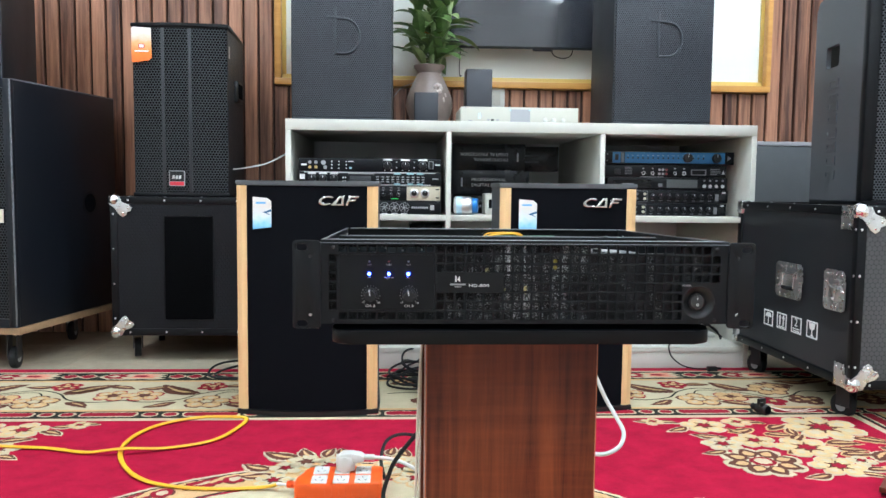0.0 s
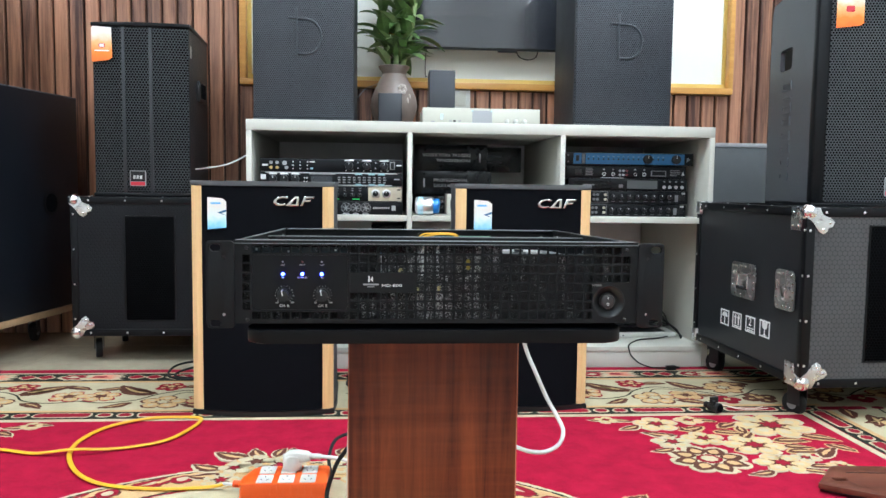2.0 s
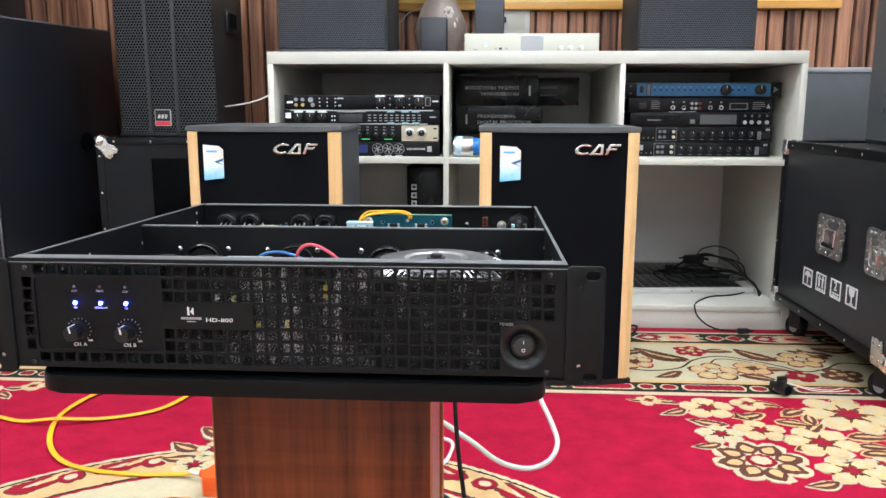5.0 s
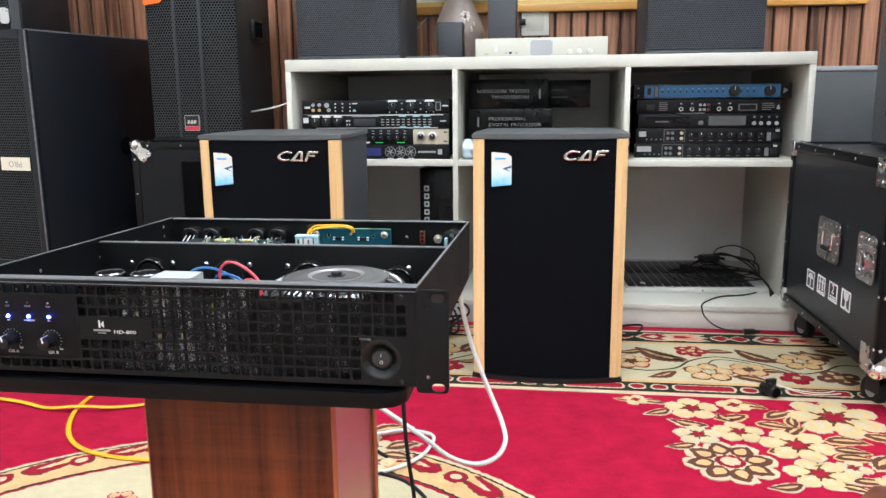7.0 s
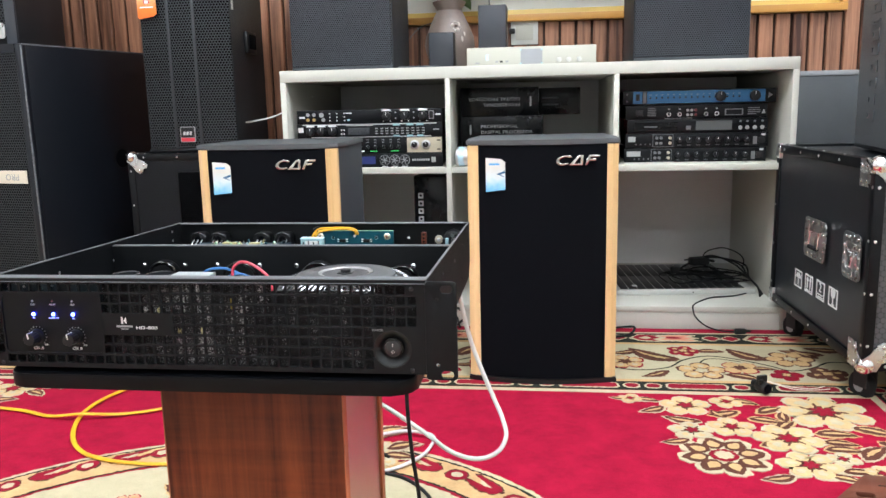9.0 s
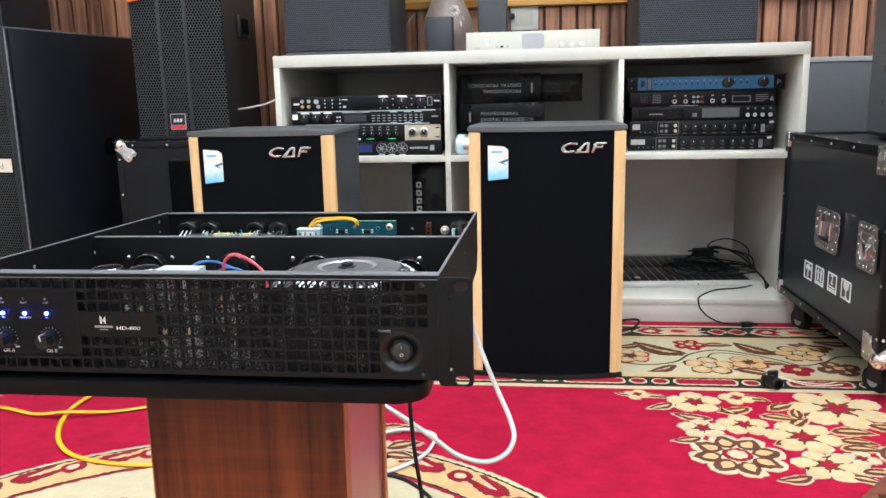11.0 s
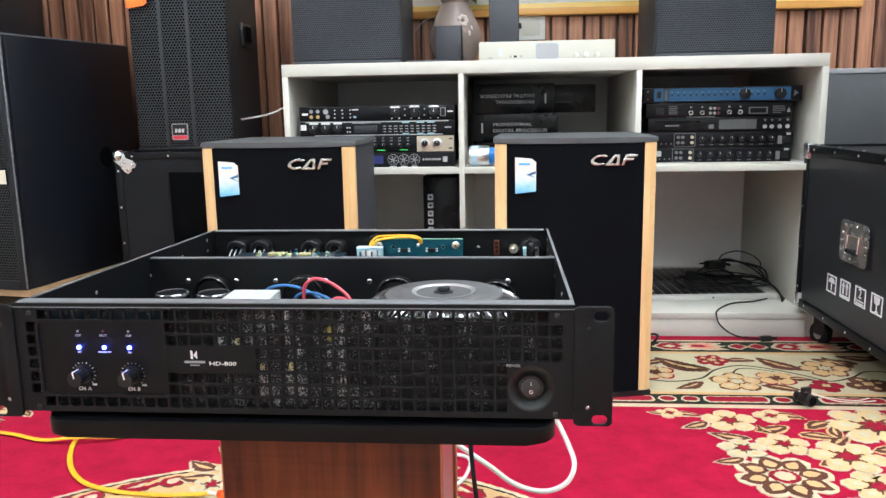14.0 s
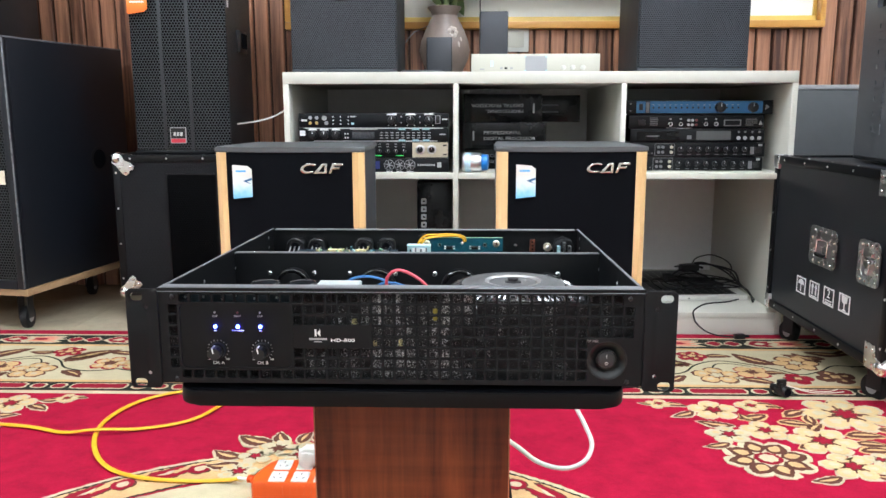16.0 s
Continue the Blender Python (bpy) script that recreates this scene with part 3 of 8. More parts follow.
# back wall: white plaster, with a fluted wood cladding round a framed white opening
WX0, WX1, WZ0, WZ1 = -0.456, 1.578, 1.000, 2.15
wall_north = tagged(new("wall_north"), "white wall clad in brown fluted wood slats round a framed opening", "wall", kind="structure")
part("plaster", box(X0, X1, Y1, Y1 + 0.1, FLOOR - 0.06, TOP), "white_wall", wall_north, "smooth white wall behind the frame")
bm = box(X0, WX0, 3.335, Y1, FLOOR, TOP)
box(WX1, X1, 3.335, Y1, FLOOR, TOP, bm=bm)
box(WX0, WX1, 3.335, Y1, FLOOR, WZ0, bm=bm)
box(WX0, WX1, 3.335, Y1, WZ1, TOP, bm=bm)
part("cladding_board", bm, "groove_wood", wall_north)


def window_frame():
    f = tagged(new("window_frame"), "golden-brown wooden frame round the white opening", "window frame", kind="structure")
    w, v, back = 0.026, 0.020, 3.325
    part("bottom_rail", box(WX0, WX1, 3.285, back, WZ0, WZ0 + w, 0.003), "frame_wood", f)
    part("top_rail", box(WX0, WX1, 3.285, back, WZ1 - w, WZ1, 0.003), "frame_wood", f)
    part("side_rail", box(WX0, WX0 + w, 3.285, back, WZ0 + w, WZ1 - w, 0.003), "frame_wood", f)
    part("side_rail", box(WX1 - v, WX1, 3.285, back, WZ0 + w, WZ1 - w, 0.003), "frame_wood", f)
    bead = 0.022
    part("bead", box(WX0 + 0.004, WX1 - 0.004, 3.336, 3.344, WZ0, WZ0 + w + bead, 0.002), "sill_yellow", f, "pale yellow inner bead")
    part("bead", box(WX0 + 0.004, WX0 + w + 0.014, 3.336, 3.344, WZ0 + w + bead, WZ1 - w, 0.002), "sill_yellow", f, "pale yellow inner bead")
    part("bead", box(WX1 - v - 0.008, WX1 - 0.004, 3.336, 3.344, WZ0 + w + bead, WZ1 - w, 0.002), "sill_yellow", f, "pale yellow inner bead")
    part("white_panel", box(WX0 + 0.003, WX1 - 0.003, 3.3445, 3.399, WZ0 + 0.003, WZ1 - 0.003), "panel_white", f, "smooth white panel inside the frame")
    for a, b in ((WX0 + 0.002, WX0 + 0.012), (WX1 - 0.012, WX1 - 0.002)):
        part("jamb", box(a, b, back, 3.3355, WZ0 + w, WZ1 - w), "sill_yellow", f, "pale yellow jamb")


window_frame()


def ceiling_light(x, y):
    t = thing("ceiling_light", (x, y, TOP - 0.03), "assumed square white ceiling light panel, lit, out of view", "ceiling light", "ceiling lights")
    part("frame", box(-0.32, 0.32, -0.32, 0.32, 0.004, 0.03, 0.003), "white_plastic", t)
    part("diffuser", box(-0.3, 0.3, -0.3, 0.3, -0.004, 0.003), "panel_light", t, "glowing white diffuser")


# unseen panels; number and places chosen to brighten shelf bays and wall slats
for lx, ly in ((0.62, 1.65), (1.80, 2.15), (-1.85, 1.65), (-1.85, 0.9), (0.3, 0.9), (1.95, 0.9), (-1.7, -1.2), (0.2, -1.2), (2.1, -1.2), (-1.7, -2.65), (0.2, -2.65), (2.1, -2.65)):
    ceiling_light(lx, ly)


# ---- carpet ----
CX, CY = -0.02, 1.02            # centre of the medallion
HX, HY = 1.276, 1.03            # half size of the crimson field
EDGE = 0.565                    # width of all the borders
PX0, PX1, PY0, PY1 = CX - HX, CX + HX, CY - HY, CY + HY
carpet = thing("carpet", (0, 0, 0), "crimson woven carpet with cream flowers, round medallion and flowered border", "carpet")
part("ground", box(PX0 - EDGE, PX1 + EDGE, PY0 - EDGE, PY1 + EDGE, FLOOR, 0.0, 0.003), "pile_red", carpet)


def ring_band(inner, outer, z, material, name="border_band", label=""):
    """A rectangular band round the field, between two distances from it."""
    bm = bmesh.new()
    for a, b, c, d in ((PX0 - outer, PX1 + outer, PY1 + inner, PY1 + outer), (PX0 - outer, PX1 + outer, PY0 - outer, PY0 - inner),
                       (PX0 - outer, PX0 - inner, PY0 - inner, PY1 + inner), (PX1 + inner, PX1 + outer, PY0 - inner, PY1 + inner)):
        box(a, b, c, d, -0.002, z, bm=bm)
    return part(name, bm, material, carpet, label)


ring_band(-0.004, 0.014, 0.0010, "pile_pale", label="thin pale line")
ring_band(0.018, 0.078, 0.0008, "pile_dark", label="dark green band")
ring_band(0.080, 0.094, 0.0010, "pile_tan", label="thin tan line")
ring_band(0.096, 0.392, 0.0008, "pile_cream", label="cream flowered band")
ring_band(0.394, 0.408, 0.0010, "pile_tan", label="thin tan line")
ring_band(0.410, 0.505, 0.0008, "pile_dark", label="dark green band")
ring_band(0.505, 0.516, 0.0010, "pile_pale", label="thin pale line")


KNOT = random.Random(21)


def knotted(pts, step=0.0052, amp=0.0026):
    """Outline broken into short steps, uneven by a knot's width."""
    size = min(max(p[k] for p in pts) - min(p[k] for p in pts) for k in (0, 1))
    amp = min(amp, size * 0.05)
    out = []
    for a, b in zip(pts, pts[1:] + pts[:1]):
        d = math.hypot(b[0] - a[0], b[1] - a[1])
        n = max(1, round(d / step))
        for q in range(n):
            t = q / n
            out.append((a[0] + (b[0] - a[0]) * t + KNOT.uniform(-amp, amp), a[1] + (b[1] - a[1]) * t + KNOT.uniform(-amp, amp)))
    return out


def flat_shape(outline, z, material, name, at, turn=0.0, size=1.0, label="", low=-0.002):
    c, s = math.cos(radians(turn)), math.sin(radians(turn))
    pts = [(at[0] + size * (u * c - v * s), at[1] + size * (u * s + v * c)) for u, v in outline]
    pts = knotted(pts)
    return part(name, prism(pts, "z", low, z), material, carpet, label)


def petals(n, r_in, r_out, wob=0.0, seg=12, phase=0.0, rng=None):
    """Scalloped outline of a flower with n petals."""
    out = []
    for k in range(n * seg):
        a = 2 * math.pi * k / (n * seg) + phase
        lobe = abs(math.cos(n * (a - phase) / 2)) ** 0.6
        r = r_in + (r_out - r_in) * lobe
        out.append((r * math.cos(a), r * math.sin(a)))
    return out


def leaf_outline(l, w, bend=0.0, n=10):
    up, dn = [], []
    for k in range(n + 1):
        t = k / n
        h = w / 2 * math.sin(math.pi * t ** 0.8) ** 0.9
        y = bend * math.sin(math.pi * t)
        up.append((l * t, y + h))
        dn.append((l * t, y - h))
    return up + dn[-2:0:-1]


def woven_flower(x, y, r, n=5, fill="pile_tan", outline="pile_pale", heart="pile_wine", inner="pile_cream", turn=0.0, up=0.0):
    """One flower: outline, petals split by fine dark lines, and a heart."""
    flat_shape(petals(n, 0.62, 1.0), 0.0016 + up, outline, "flower_outline", (x, y), turn, r)
    flat_shape(petals(n, 0.52, 0.90), 0.0022 + up, fill, "flower", (x, y), turn, r, "woven tan flower")
    for k in range(n):
        a = turn + 360 / n * k
        flat_shape([(0.42, -0.10), (0.62, -0.17), (0.72, -0.02), (0.64, 0.12), (0.50, 0.05), (0.40, 0.09)], 0.0026 + up, inner, "petal_highlight", (x, y), a, r)
        flat_shape([(0.2, -0.03), (0.36, -0.03), (0.50, -0.05), (0.47, 0.01), (0.36, 0.03), (0.2, 0.03)], 0.0027 + up, "pile_brown", "petal_line", (x, y), a + 180 / n, r)
    flat_shape(petals(n, 0.16, 0.34), 0.0028 + up, "pile_brown", "flower_heart", (x, y), turn + 20, r)
    flat_shape(petals(n, 0.1, 0.26), 0.0033 + up, heart, "flower_heart", (x, y), turn + 20, r)


def woven_daisy(x, y, r, n=8, turn=0.0):
    flat_shape(petals(n, 0.76, 1.0), 0.0016, "pile_pale", "flower_outline", (x, y), turn, r)
    for k in range(n):
        a = turn + 360 / n * k
        f = "pile_brown"
        flat_shape([(0.32 + u * 0.60, v) for u, v in leaf_outline(1.0, 0.50)], 0.0023, f, "petal", (x, y), a, r)
        flat_shape([(0.40 + u * 0.36, v + 0.02) for u, v in leaf_outline(1.0, 0.26)], 0.0027, "pile_tan", "petal_highlight", (x, y), a, r)
    flat_shape(petals(10, 0.27, 0.3), 0.0026, "pile_wine", "flower_heart", (x, y), 0, r)
    flat_shape(petals(8, 0.17, 0.2), 0.0030, "pile_pale", "flower_heart", (x, y), 0, r)


def woven_leaf(x, y, l, turn, fill="pile_brown", outline="pile_pale", w=0.42, bend=0.08, up=0.0):
    flat_shape(leaf_outline(1.0, w, bend), 0.0014 + up, outline, "leaf_outline", (x, y), turn, l)
    flat_shape([(0.06 + 0.88 * u, v) for u, v in leaf_outline(1.0, w * 0.78, bend)], 0.0020 + up, fill, "leaf", (x, y), turn, l)
    flat_shape([(0.2 + 0.6 * u, v + bend * 0.6) for u, v in leaf_outline(1.0, 0.10 if outline != fill else 0.06, bend * 0.4)], 0.0025 + up, "pile_tan", "leaf_vein", (x, y), turn, l)


def vine(points, w=0.006, material="pile_dark"):
    path = smooth_path([(*p, 0) for p in points], 6)
    left, right = [], []
    for k, p in enumerate(path):
        d = (path[min(k + 1, len(path) - 1)] - path[max(k - 1, 0)]).normalized()
        s = Vector((-d.y, d.x, 0)) * w / 2
        left.append(p + s)
        right.append(p - s)
    bm = bmesh.new()
    rows = [[bm.verts.new((q.x, q.y, z)) for q in (a, b) for z in (0.0016,)] for a, b in zip(left, right)]
    for a, b in zip(rows, rows[1:]):
        bm.faces.new((a[0], a[1], b[1], b[0]))
    part("vine", bm, material, carpet)


# the round medallion
def disc(r, z, material, name, label="", lobes=0):
    out = [(CX + r * math.cos(2 * math.pi * k / 160), CY + r * math.sin(2 * math.pi * k / 160)) for k in range(160)]
    part(name, prism(knotted(out, 0.0065, 0.0021), "z", -0.002, z), material, carpet, label)


disc(0.712, 0.0006, "pile_pale", "medallion_outline", "thin pale ring")
disc(0.702, 0.0010, "pile_dark", "medallion_outline", "thin dark ring")
disc(0.696, 0.0014, "pile_tan", "medallion_band", "tan ring with red ornaments")
disc(0.612, 0.0018, "pile_dark", "medallion_outline", "thin dark ring")
disc(0.606, 0.0022, "pile_wine", "medallion_outline", "thin red ring")
disc(0.598, 0.0026, "pile_cream", "medallion", "plain cream medallion ground")


def band_flame(a, r, sgn):
    """Forked wine ornament with a pale slit, its point turned away from the medallion's top."""
    at = (CX + r * math.cos(radians(a)), CY + r * math.sin(radians(a)))
    shape = [(-0.040, 0.004), (-0.022, 0.019), (0.008, 0.021), (0.034, 0.026), (0.041, 0.021), (0.012, 0.009), (-0.006, 0.002), (0.010, -0.002), (0.038, 0.003), (0.045, -0.004), (0.018, -0.014), (-0.010, -0.020), (-0.030, -0.012)]
    shape = [(u * sgn, v) for u, v in shape]
    flat_shape([(u * 1.10, v * 1.18) for u, v in shape], 0.0018, "pile_brown", "ornament", at, a - 90)
    flat_shape(shape, 0.0022, "pile_wine", "ornament", at, a - 90)
    flat_shape([(u * sgn, v) for u, v in ((-0.014, 0.003), (0.002, 0.008), (0.022, 0.014), (0.014, 0.004), (0.0, -0.001))], 0.0026, "pile_pale", "ornament", at, a - 90)


def band_oval(a, r):
    at = (CX + r * math.cos(radians(a)), CY + r * math.sin(radians(a)))
    shape = [(-0.022, 0.002), (-0.014, 0.016), (0.006, 0.020), (0.020, 0.012), (0.022, -0.004), (0.012, -0.017), (-0.008, -0.020), (-0.020, -0.010)]
    flat_shape([(u * 1.12, v * 1.10) for u, v in shape], 0.0018, "pile_brown", "ornament", at, a - 90)
    flat_shape(shape, 0.0022, "pile_wine", "ornament", at, a - 90)
    flat_shape([(u * 0.52, v * 0.52) for u, v in shape], 0.0026, "pile_pale", "ornament", at, a - 90)


for k in range(9):
    band_oval(70.6 - 12.6 * k, 0.664)
    band_flame(64.6 - 12.6 * k, 0.663, -1)
for k in range(9):
    band_oval(113.4 + 12.2 * k, 0.668)
    band_flame(119.0 + 12.2 * k, 0.668, 1)

# flowers growing over the top of the medallion
for sx in (-1, 1):
    def fx(x):
        return CX + sx * (x - CX)

    def ft(a):
        return a if sx == 1 else 180 - a
    woven_flower(fx(0.055), 1.70, 0.062, 5, "pile_cream", "pile_tan", "pile_wine", "pile_tan", 20, up=0.0016)
    woven_flower(fx(0.085), 1.625, 0.05, 5, "pile_cream", "pile_tan", "pile_wine", "pile_tan", 50, up=0.0016)
    woven_flower(fx(0.112), 1.728, 0.046, 5, "pile_cream", "pile_tan", "pile_brown", "pile_pale", 10, up=0.0016)
    woven_flower(fx(0.150), 1.690, 0.040, 5, "pile_cream", "pile_tan", "pile_wine", "pile_pale", 35, up=0.0016)
    for lx, ly, ll, la in ((0.122, 1.748, 0.104, 27), (0.171, 1.680, 0.085, 26), (0.100, 1.748, 0.075, 68), (0.072, 1.752, 0.068, 104), (0.03, 1.76, 0.06, 80), (0.165, 1.655, 0.08, -8)):
        woven_leaf(fx(lx), ly, ll, ft(la), "pile_brown", "pile_pale", 0.52, up=0.0016)

    woven_flower(fx(0.165), 1.622, 0.046, 5, "pile_cream", "pile_tan", "pile_wine", "pile_butter", 5, up=0.0016)
    # inner spray on the cream ground
    woven_leaf(fx(0.096), 1.474, 0.082, ft(152 - 180 + 45), "pile_brown", "pile_tan", 0.60, up=0.0016)
    woven_flower(fx(0.106), 1.438, 0.036, 5, "pile_peach", "pile_wine", "pile_wine", "pile_tan", 15, up=0.0016)
    woven_flower(fx(0.070), 1.458, 0.030, 5, "pile_cream", "pile_wine", "pile_brown", "pile_peach", 40, up=0.0016)
    woven_flower(fx(0.036), 1.446, 0.036, 5, "pile_peach", "pile_wine", "pile_wine", "pile_tan", 60, up=0.0016)
    woven_flower(fx(0.211), 1.428, 0.030, 5, "pile_peach", "pile_wine", "pile_wine", "pile_tan", 5, up=0.0016)
    woven_leaf(fx(0.130), 1.420, 0.060, ft(-40), "pile_brown", "pile_tan", 0.5, up=0.0016)
# leaves beside the medallion's edge
for sx in (-1, 1):
    for lx, ly, ll, la, lw in ((0.590, 1.440, 0.085, 55, 0.66), (0.600, 1.450, 0.075, 147, 0.44), (0.640, 1.420, 0.08, 5, 0.5)):
        woven_leaf(CX + sx * (lx - CX), ly, ll, la if sx == 1 else 180 - la, "pile_brown", "pile_tan", lw, up=0.0016)

# corner sprays of the field
for sx in (-1, 1):
    for sy in ((1,) if sx == -1 else (1, -1)):
        def fx(x):
            return CX + sx * (x - CX)

        def fy(y):
            return CY + sy * (y - CY)

        def ft(a):
            a = a if sx == 1 else 180 - a
            return a if sy == 1 else -a
        for x, y, r, n in ((0.700, 2.008, 0.030, 4), (0.820, 1.970, 0.060, 5), (0.917, 2.000, 0.038, 4), (1.116, 1.950, 0.104, 7),
                           (0.897, 1.852, 0.053, 5), (0.810, 1.828, 0.050, 5), (0.998, 1.798, 0.076, 6), (1.004, 1.675, 0.064, 6), (1.074, 1.708, 0.034, 4), (1.125, 1.650, 0.036, 4), (1.19, 1.58, 0.06, 5)):
            warm = (round(x * 100) % 2) == 0
            woven_flower(fx(x), fy(y), r, n, "pile_butter" if warm else "pile_cream", "pile_pale", "pile_wine", "pile_cream" if warm else "pile_butter", ft(18 * n))
        woven_daisy(fx(0.850), fy(1.708), 0.092, 8, 10)
        for lx, ly, ll, la in ((0.705, 2.008, 0.065, -15), (0.775, 1.962, 0.075, 208), (0.842, 1.874, 0.09, 160), (0.802, 1.785, 0.07, 198), (0.936, 1.945, 0.085, 199), (0.918, 2.011, 0.075, -20),
                               (0.968, 1.933, 0.085, 28), (0.939, 1.903, 0.085, -18), (0.990, 1.842, 0.075, 45), (1.055, 1.828, 0.095, -4), (1.055, 1.786, 0.08, -10), (1.050, 1.751, 0.085, -6),
                               (1.112, 1.701, 0.105, 45), (0.965, 1.630, 0.075, 196), (1.02, 1.636, 0.07, -27), (1.14, 1.868, 0.10, -30), (1.05, 1.654, 0.075, -8), (1.10, 2.025, 0.07, -10),
                               (0.700, 2.012, 0.05, 178), (0.93, 1.76, 0.07, 10), (0.90, 1.90, 0.06, 120), (1.17, 1.80, 0.08, -50), (1.02, 1.885, 0.07, 80)):
            woven_leaf(fx(lx), fy(ly), ll, ft(la), "pile_brown", "pile_pale" if lx < 0.9 or ly < 1.75 else "pile_tan", 0.46)


# flowering vine of the cream band: one stretch, set again and again round the border
def border_stretch(ox, oy, turn, flip):
    c, s = math.cos(radians(turn)), math.sin(radians(turn))

    def g(x, y):
        x = -x if flip else x
        return ox + x * c - y * s, oy + x * s + y * c

    def ga(a):
        return (180 - a if flip else a) + turn
    vine([g(-0.33, -0.06), g(-0.256, -0.08), g(-0.177, -0.054), g(-0.128, 0.010), g(-0.057, 0.047), g(0.016, 0.021), g(0.081, -0.024), g(0.131, -0.065), g(0.195, -0.035), g(0.25, 0.01), g(0.33, 0.0)], 0.0065)
    vine([g(-0.091, -0.018), g(-0.068, 0.019), g(-0.029, 0.022), g(0.02, 0.0)], 0.005)
    woven_flower(*g(-0.285, -0.013), 0.056, 5, "pile_tan", "pile_wine", "pile_brown", "pile_pale", ga(30))
    woven_flower(*g(-0.116, 0.090), 0.046, 5, "pile_wine", "pile_wine", "pile_tan", "pile_tan", ga(70))
    woven_flower(*g(-0.096, -0.077), 0.066, 5, "pile_tan", "pile_brown", "pile_cream", "pile_pale", ga(15))
    woven_flower(*g(0.006, -0.049), 0.052, 4, "pile_tan", "pile_wine", "pile_brown", "pile_tan", ga(40))
    woven_flower(*g(0.153, 0.030), 0.066, 6, "pile_tan", "pile_brown", "pile_cream", "pile_tan", ga(0))
    woven_flower(*g(0.108, -0.100), 0.042, 4, "pile_wine", "pile_wine", "pile_tan", "pile_wine", ga(10))
    woven_flower(*g(0.212, -0.085), 0.054, 4, "pile_brown", "pile_brown", "pile_tan", "pile_tan", ga(20))
    for lx, ly, ll, la in ((-0.145, 0.0, 0.165, 137), (-0.135, 0.012, 0.12, 150), (-0.180, -0.078, 0.092, 215), (0.095, 0.015, 0.14, 131), (0.255, 0.072, 0.12, 161), (-0.045, -0.098, 0.10, -28),
                           (0.325, 0.110, 0.11, 167), (-0.085, 0.088, 0.085, 0), (0.025, -0.052, 0.075, -5), (0.23, 0.04, 0.10, 120), (-0.24, 0.09, 0.09, 200)):
        woven_leaf(*g(lx, ly), ll, ga(la), "pile_brown", "pile_brown", 0.40)


MID = (0.096 + 0.392) / 2
for ox, flip in ((-1.62, False), (-1.04, True), (-0.385, False), (0.345, True), (1.0, False), (1.62, True)):
    border_stretch(ox, PY1 + MID, 0, flip)
for k in range(3):
    border_stretch(PX1 + MID, PY1 - 0.27 - 0.655 * k, 90, k % 2 == 1)


# ornaments of the two dark bands
def band_row(x0, x1, y, turn, ox, oy, thin):
    c, s = math.cos(radians(turn)), math.sin(radians(turn))
    x, k = x0, 0
    while x < x1:
        px, py = ox + x * c - y * s, oy + x * s + y * c
        if thin:
            if k % 3 == 0:
                flat_shape(rounded(0.15, 0.040, 0.014, 3), 0.0014, "pile_pale", "bar_outline", (px, py), turn)
                flat_shape(rounded(0.138, 0.030, 0.010, 3), 0.0019, "pile_wine", "bar", (px, py), turn, label="red woven bar")
                x += 0.105
            else:
                flat_shape(rounded(0.042, 0.036, 0.016, 3), 0.0014, "pile_pale", "oval_outline", (px, py), turn)
                flat_shape(rounded(0.032, 0.026, 0.012, 3), 0.0019, "pile_wine", "oval", (px, py), turn)
                x += 0.052 if k % 3 == 1 else 0.105
        else:
            if k % 3 == 0:
                flat_shape([(-0.102, -0.004), (-0.07, -0.034), (-0.02, -0.036), (0.03, -0.030), (0.07, -0.036), (0.105, -0.026), (0.080, -0.012), (0.102, 0.004), (0.078, 0.014), (0.098, 0.032), (0.04, 0.036), (-0.02, 0.030), (-0.075, 0.034)], 0.0014, "pile_pale", "ornament_outline", (px, py), turn)
                flat_shape([(-0.092, -0.003), (-0.065, -0.027), (-0.02, -0.029), (-0.034, -0.012), (-0.012, 0.002), (-0.03, 0.014), (-0.016, 0.025), (-0.07, 0.027)], 0.0019, "pile_wine", "ornament", (px, py), turn)
                flat_shape([(-0.010, -0.018), (0.04, -0.024), (0.088, -0.026), (0.058, -0.012), (0.084, 0.003), (0.055, 0.010), (0.080, 0.026), (0.03, 0.028), (-0.006, 0.020), (0.006, 0.004)], 0.0019, "pile_pink", "ornament", (px, py), turn)
                flat_shape([(0.004, -0.006), (0.036, -0.012), (0.052, -0.002), (0.036, 0.010), (0.008, 0.010)], 0.0024, "pile_wine", "ornament", (px, py), turn)
                flat_shape([(-0.074, -0.004), (-0.052, -0.014), (-0.036, -0.002), (-0.052, 0.012)], 0.0024, "pile_pale", "ornament", (px, py), turn)
                x += 0.135
            else:
                flat_shape(petals(4, 0.75, 1.0), 0.0014, "pile_pale", "ornament_outline", (px, py), turn, 0.026)
                flat_shape(petals(4, 0.6, 0.8), 0.0019, "pile_wine", "ornament", (px, py), turn, 0.026)
                x += 0.055 if k % 3 == 1 else 0.135
        k += 1


band_row(-1.75, 1.6, 0, 0, 0, PY1 + 0.048, True)
band_row(-1.75, 1.7, 0, 0, 0, PY1 + 0.458, False)
band_row(-0.3, 1.85, 0, -90, PX1 + 0.048, PY1 - 0.35, True)
band_row(-0.3, 1.85, 0, -90, PX1 + 0.458, PY1 - 0.35, False)


# ---- white shelf unit ----
SX0, SX1, SY0, SY1, SZ = -0.320, 1.226, 2.620, 3.310, 0.810
shelf = thing("shelf_unit", ((SX0 + SX1) / 2, SY0, FLOOR), "white laminate shelf unit of six bays filled with audio gear", "shelf")


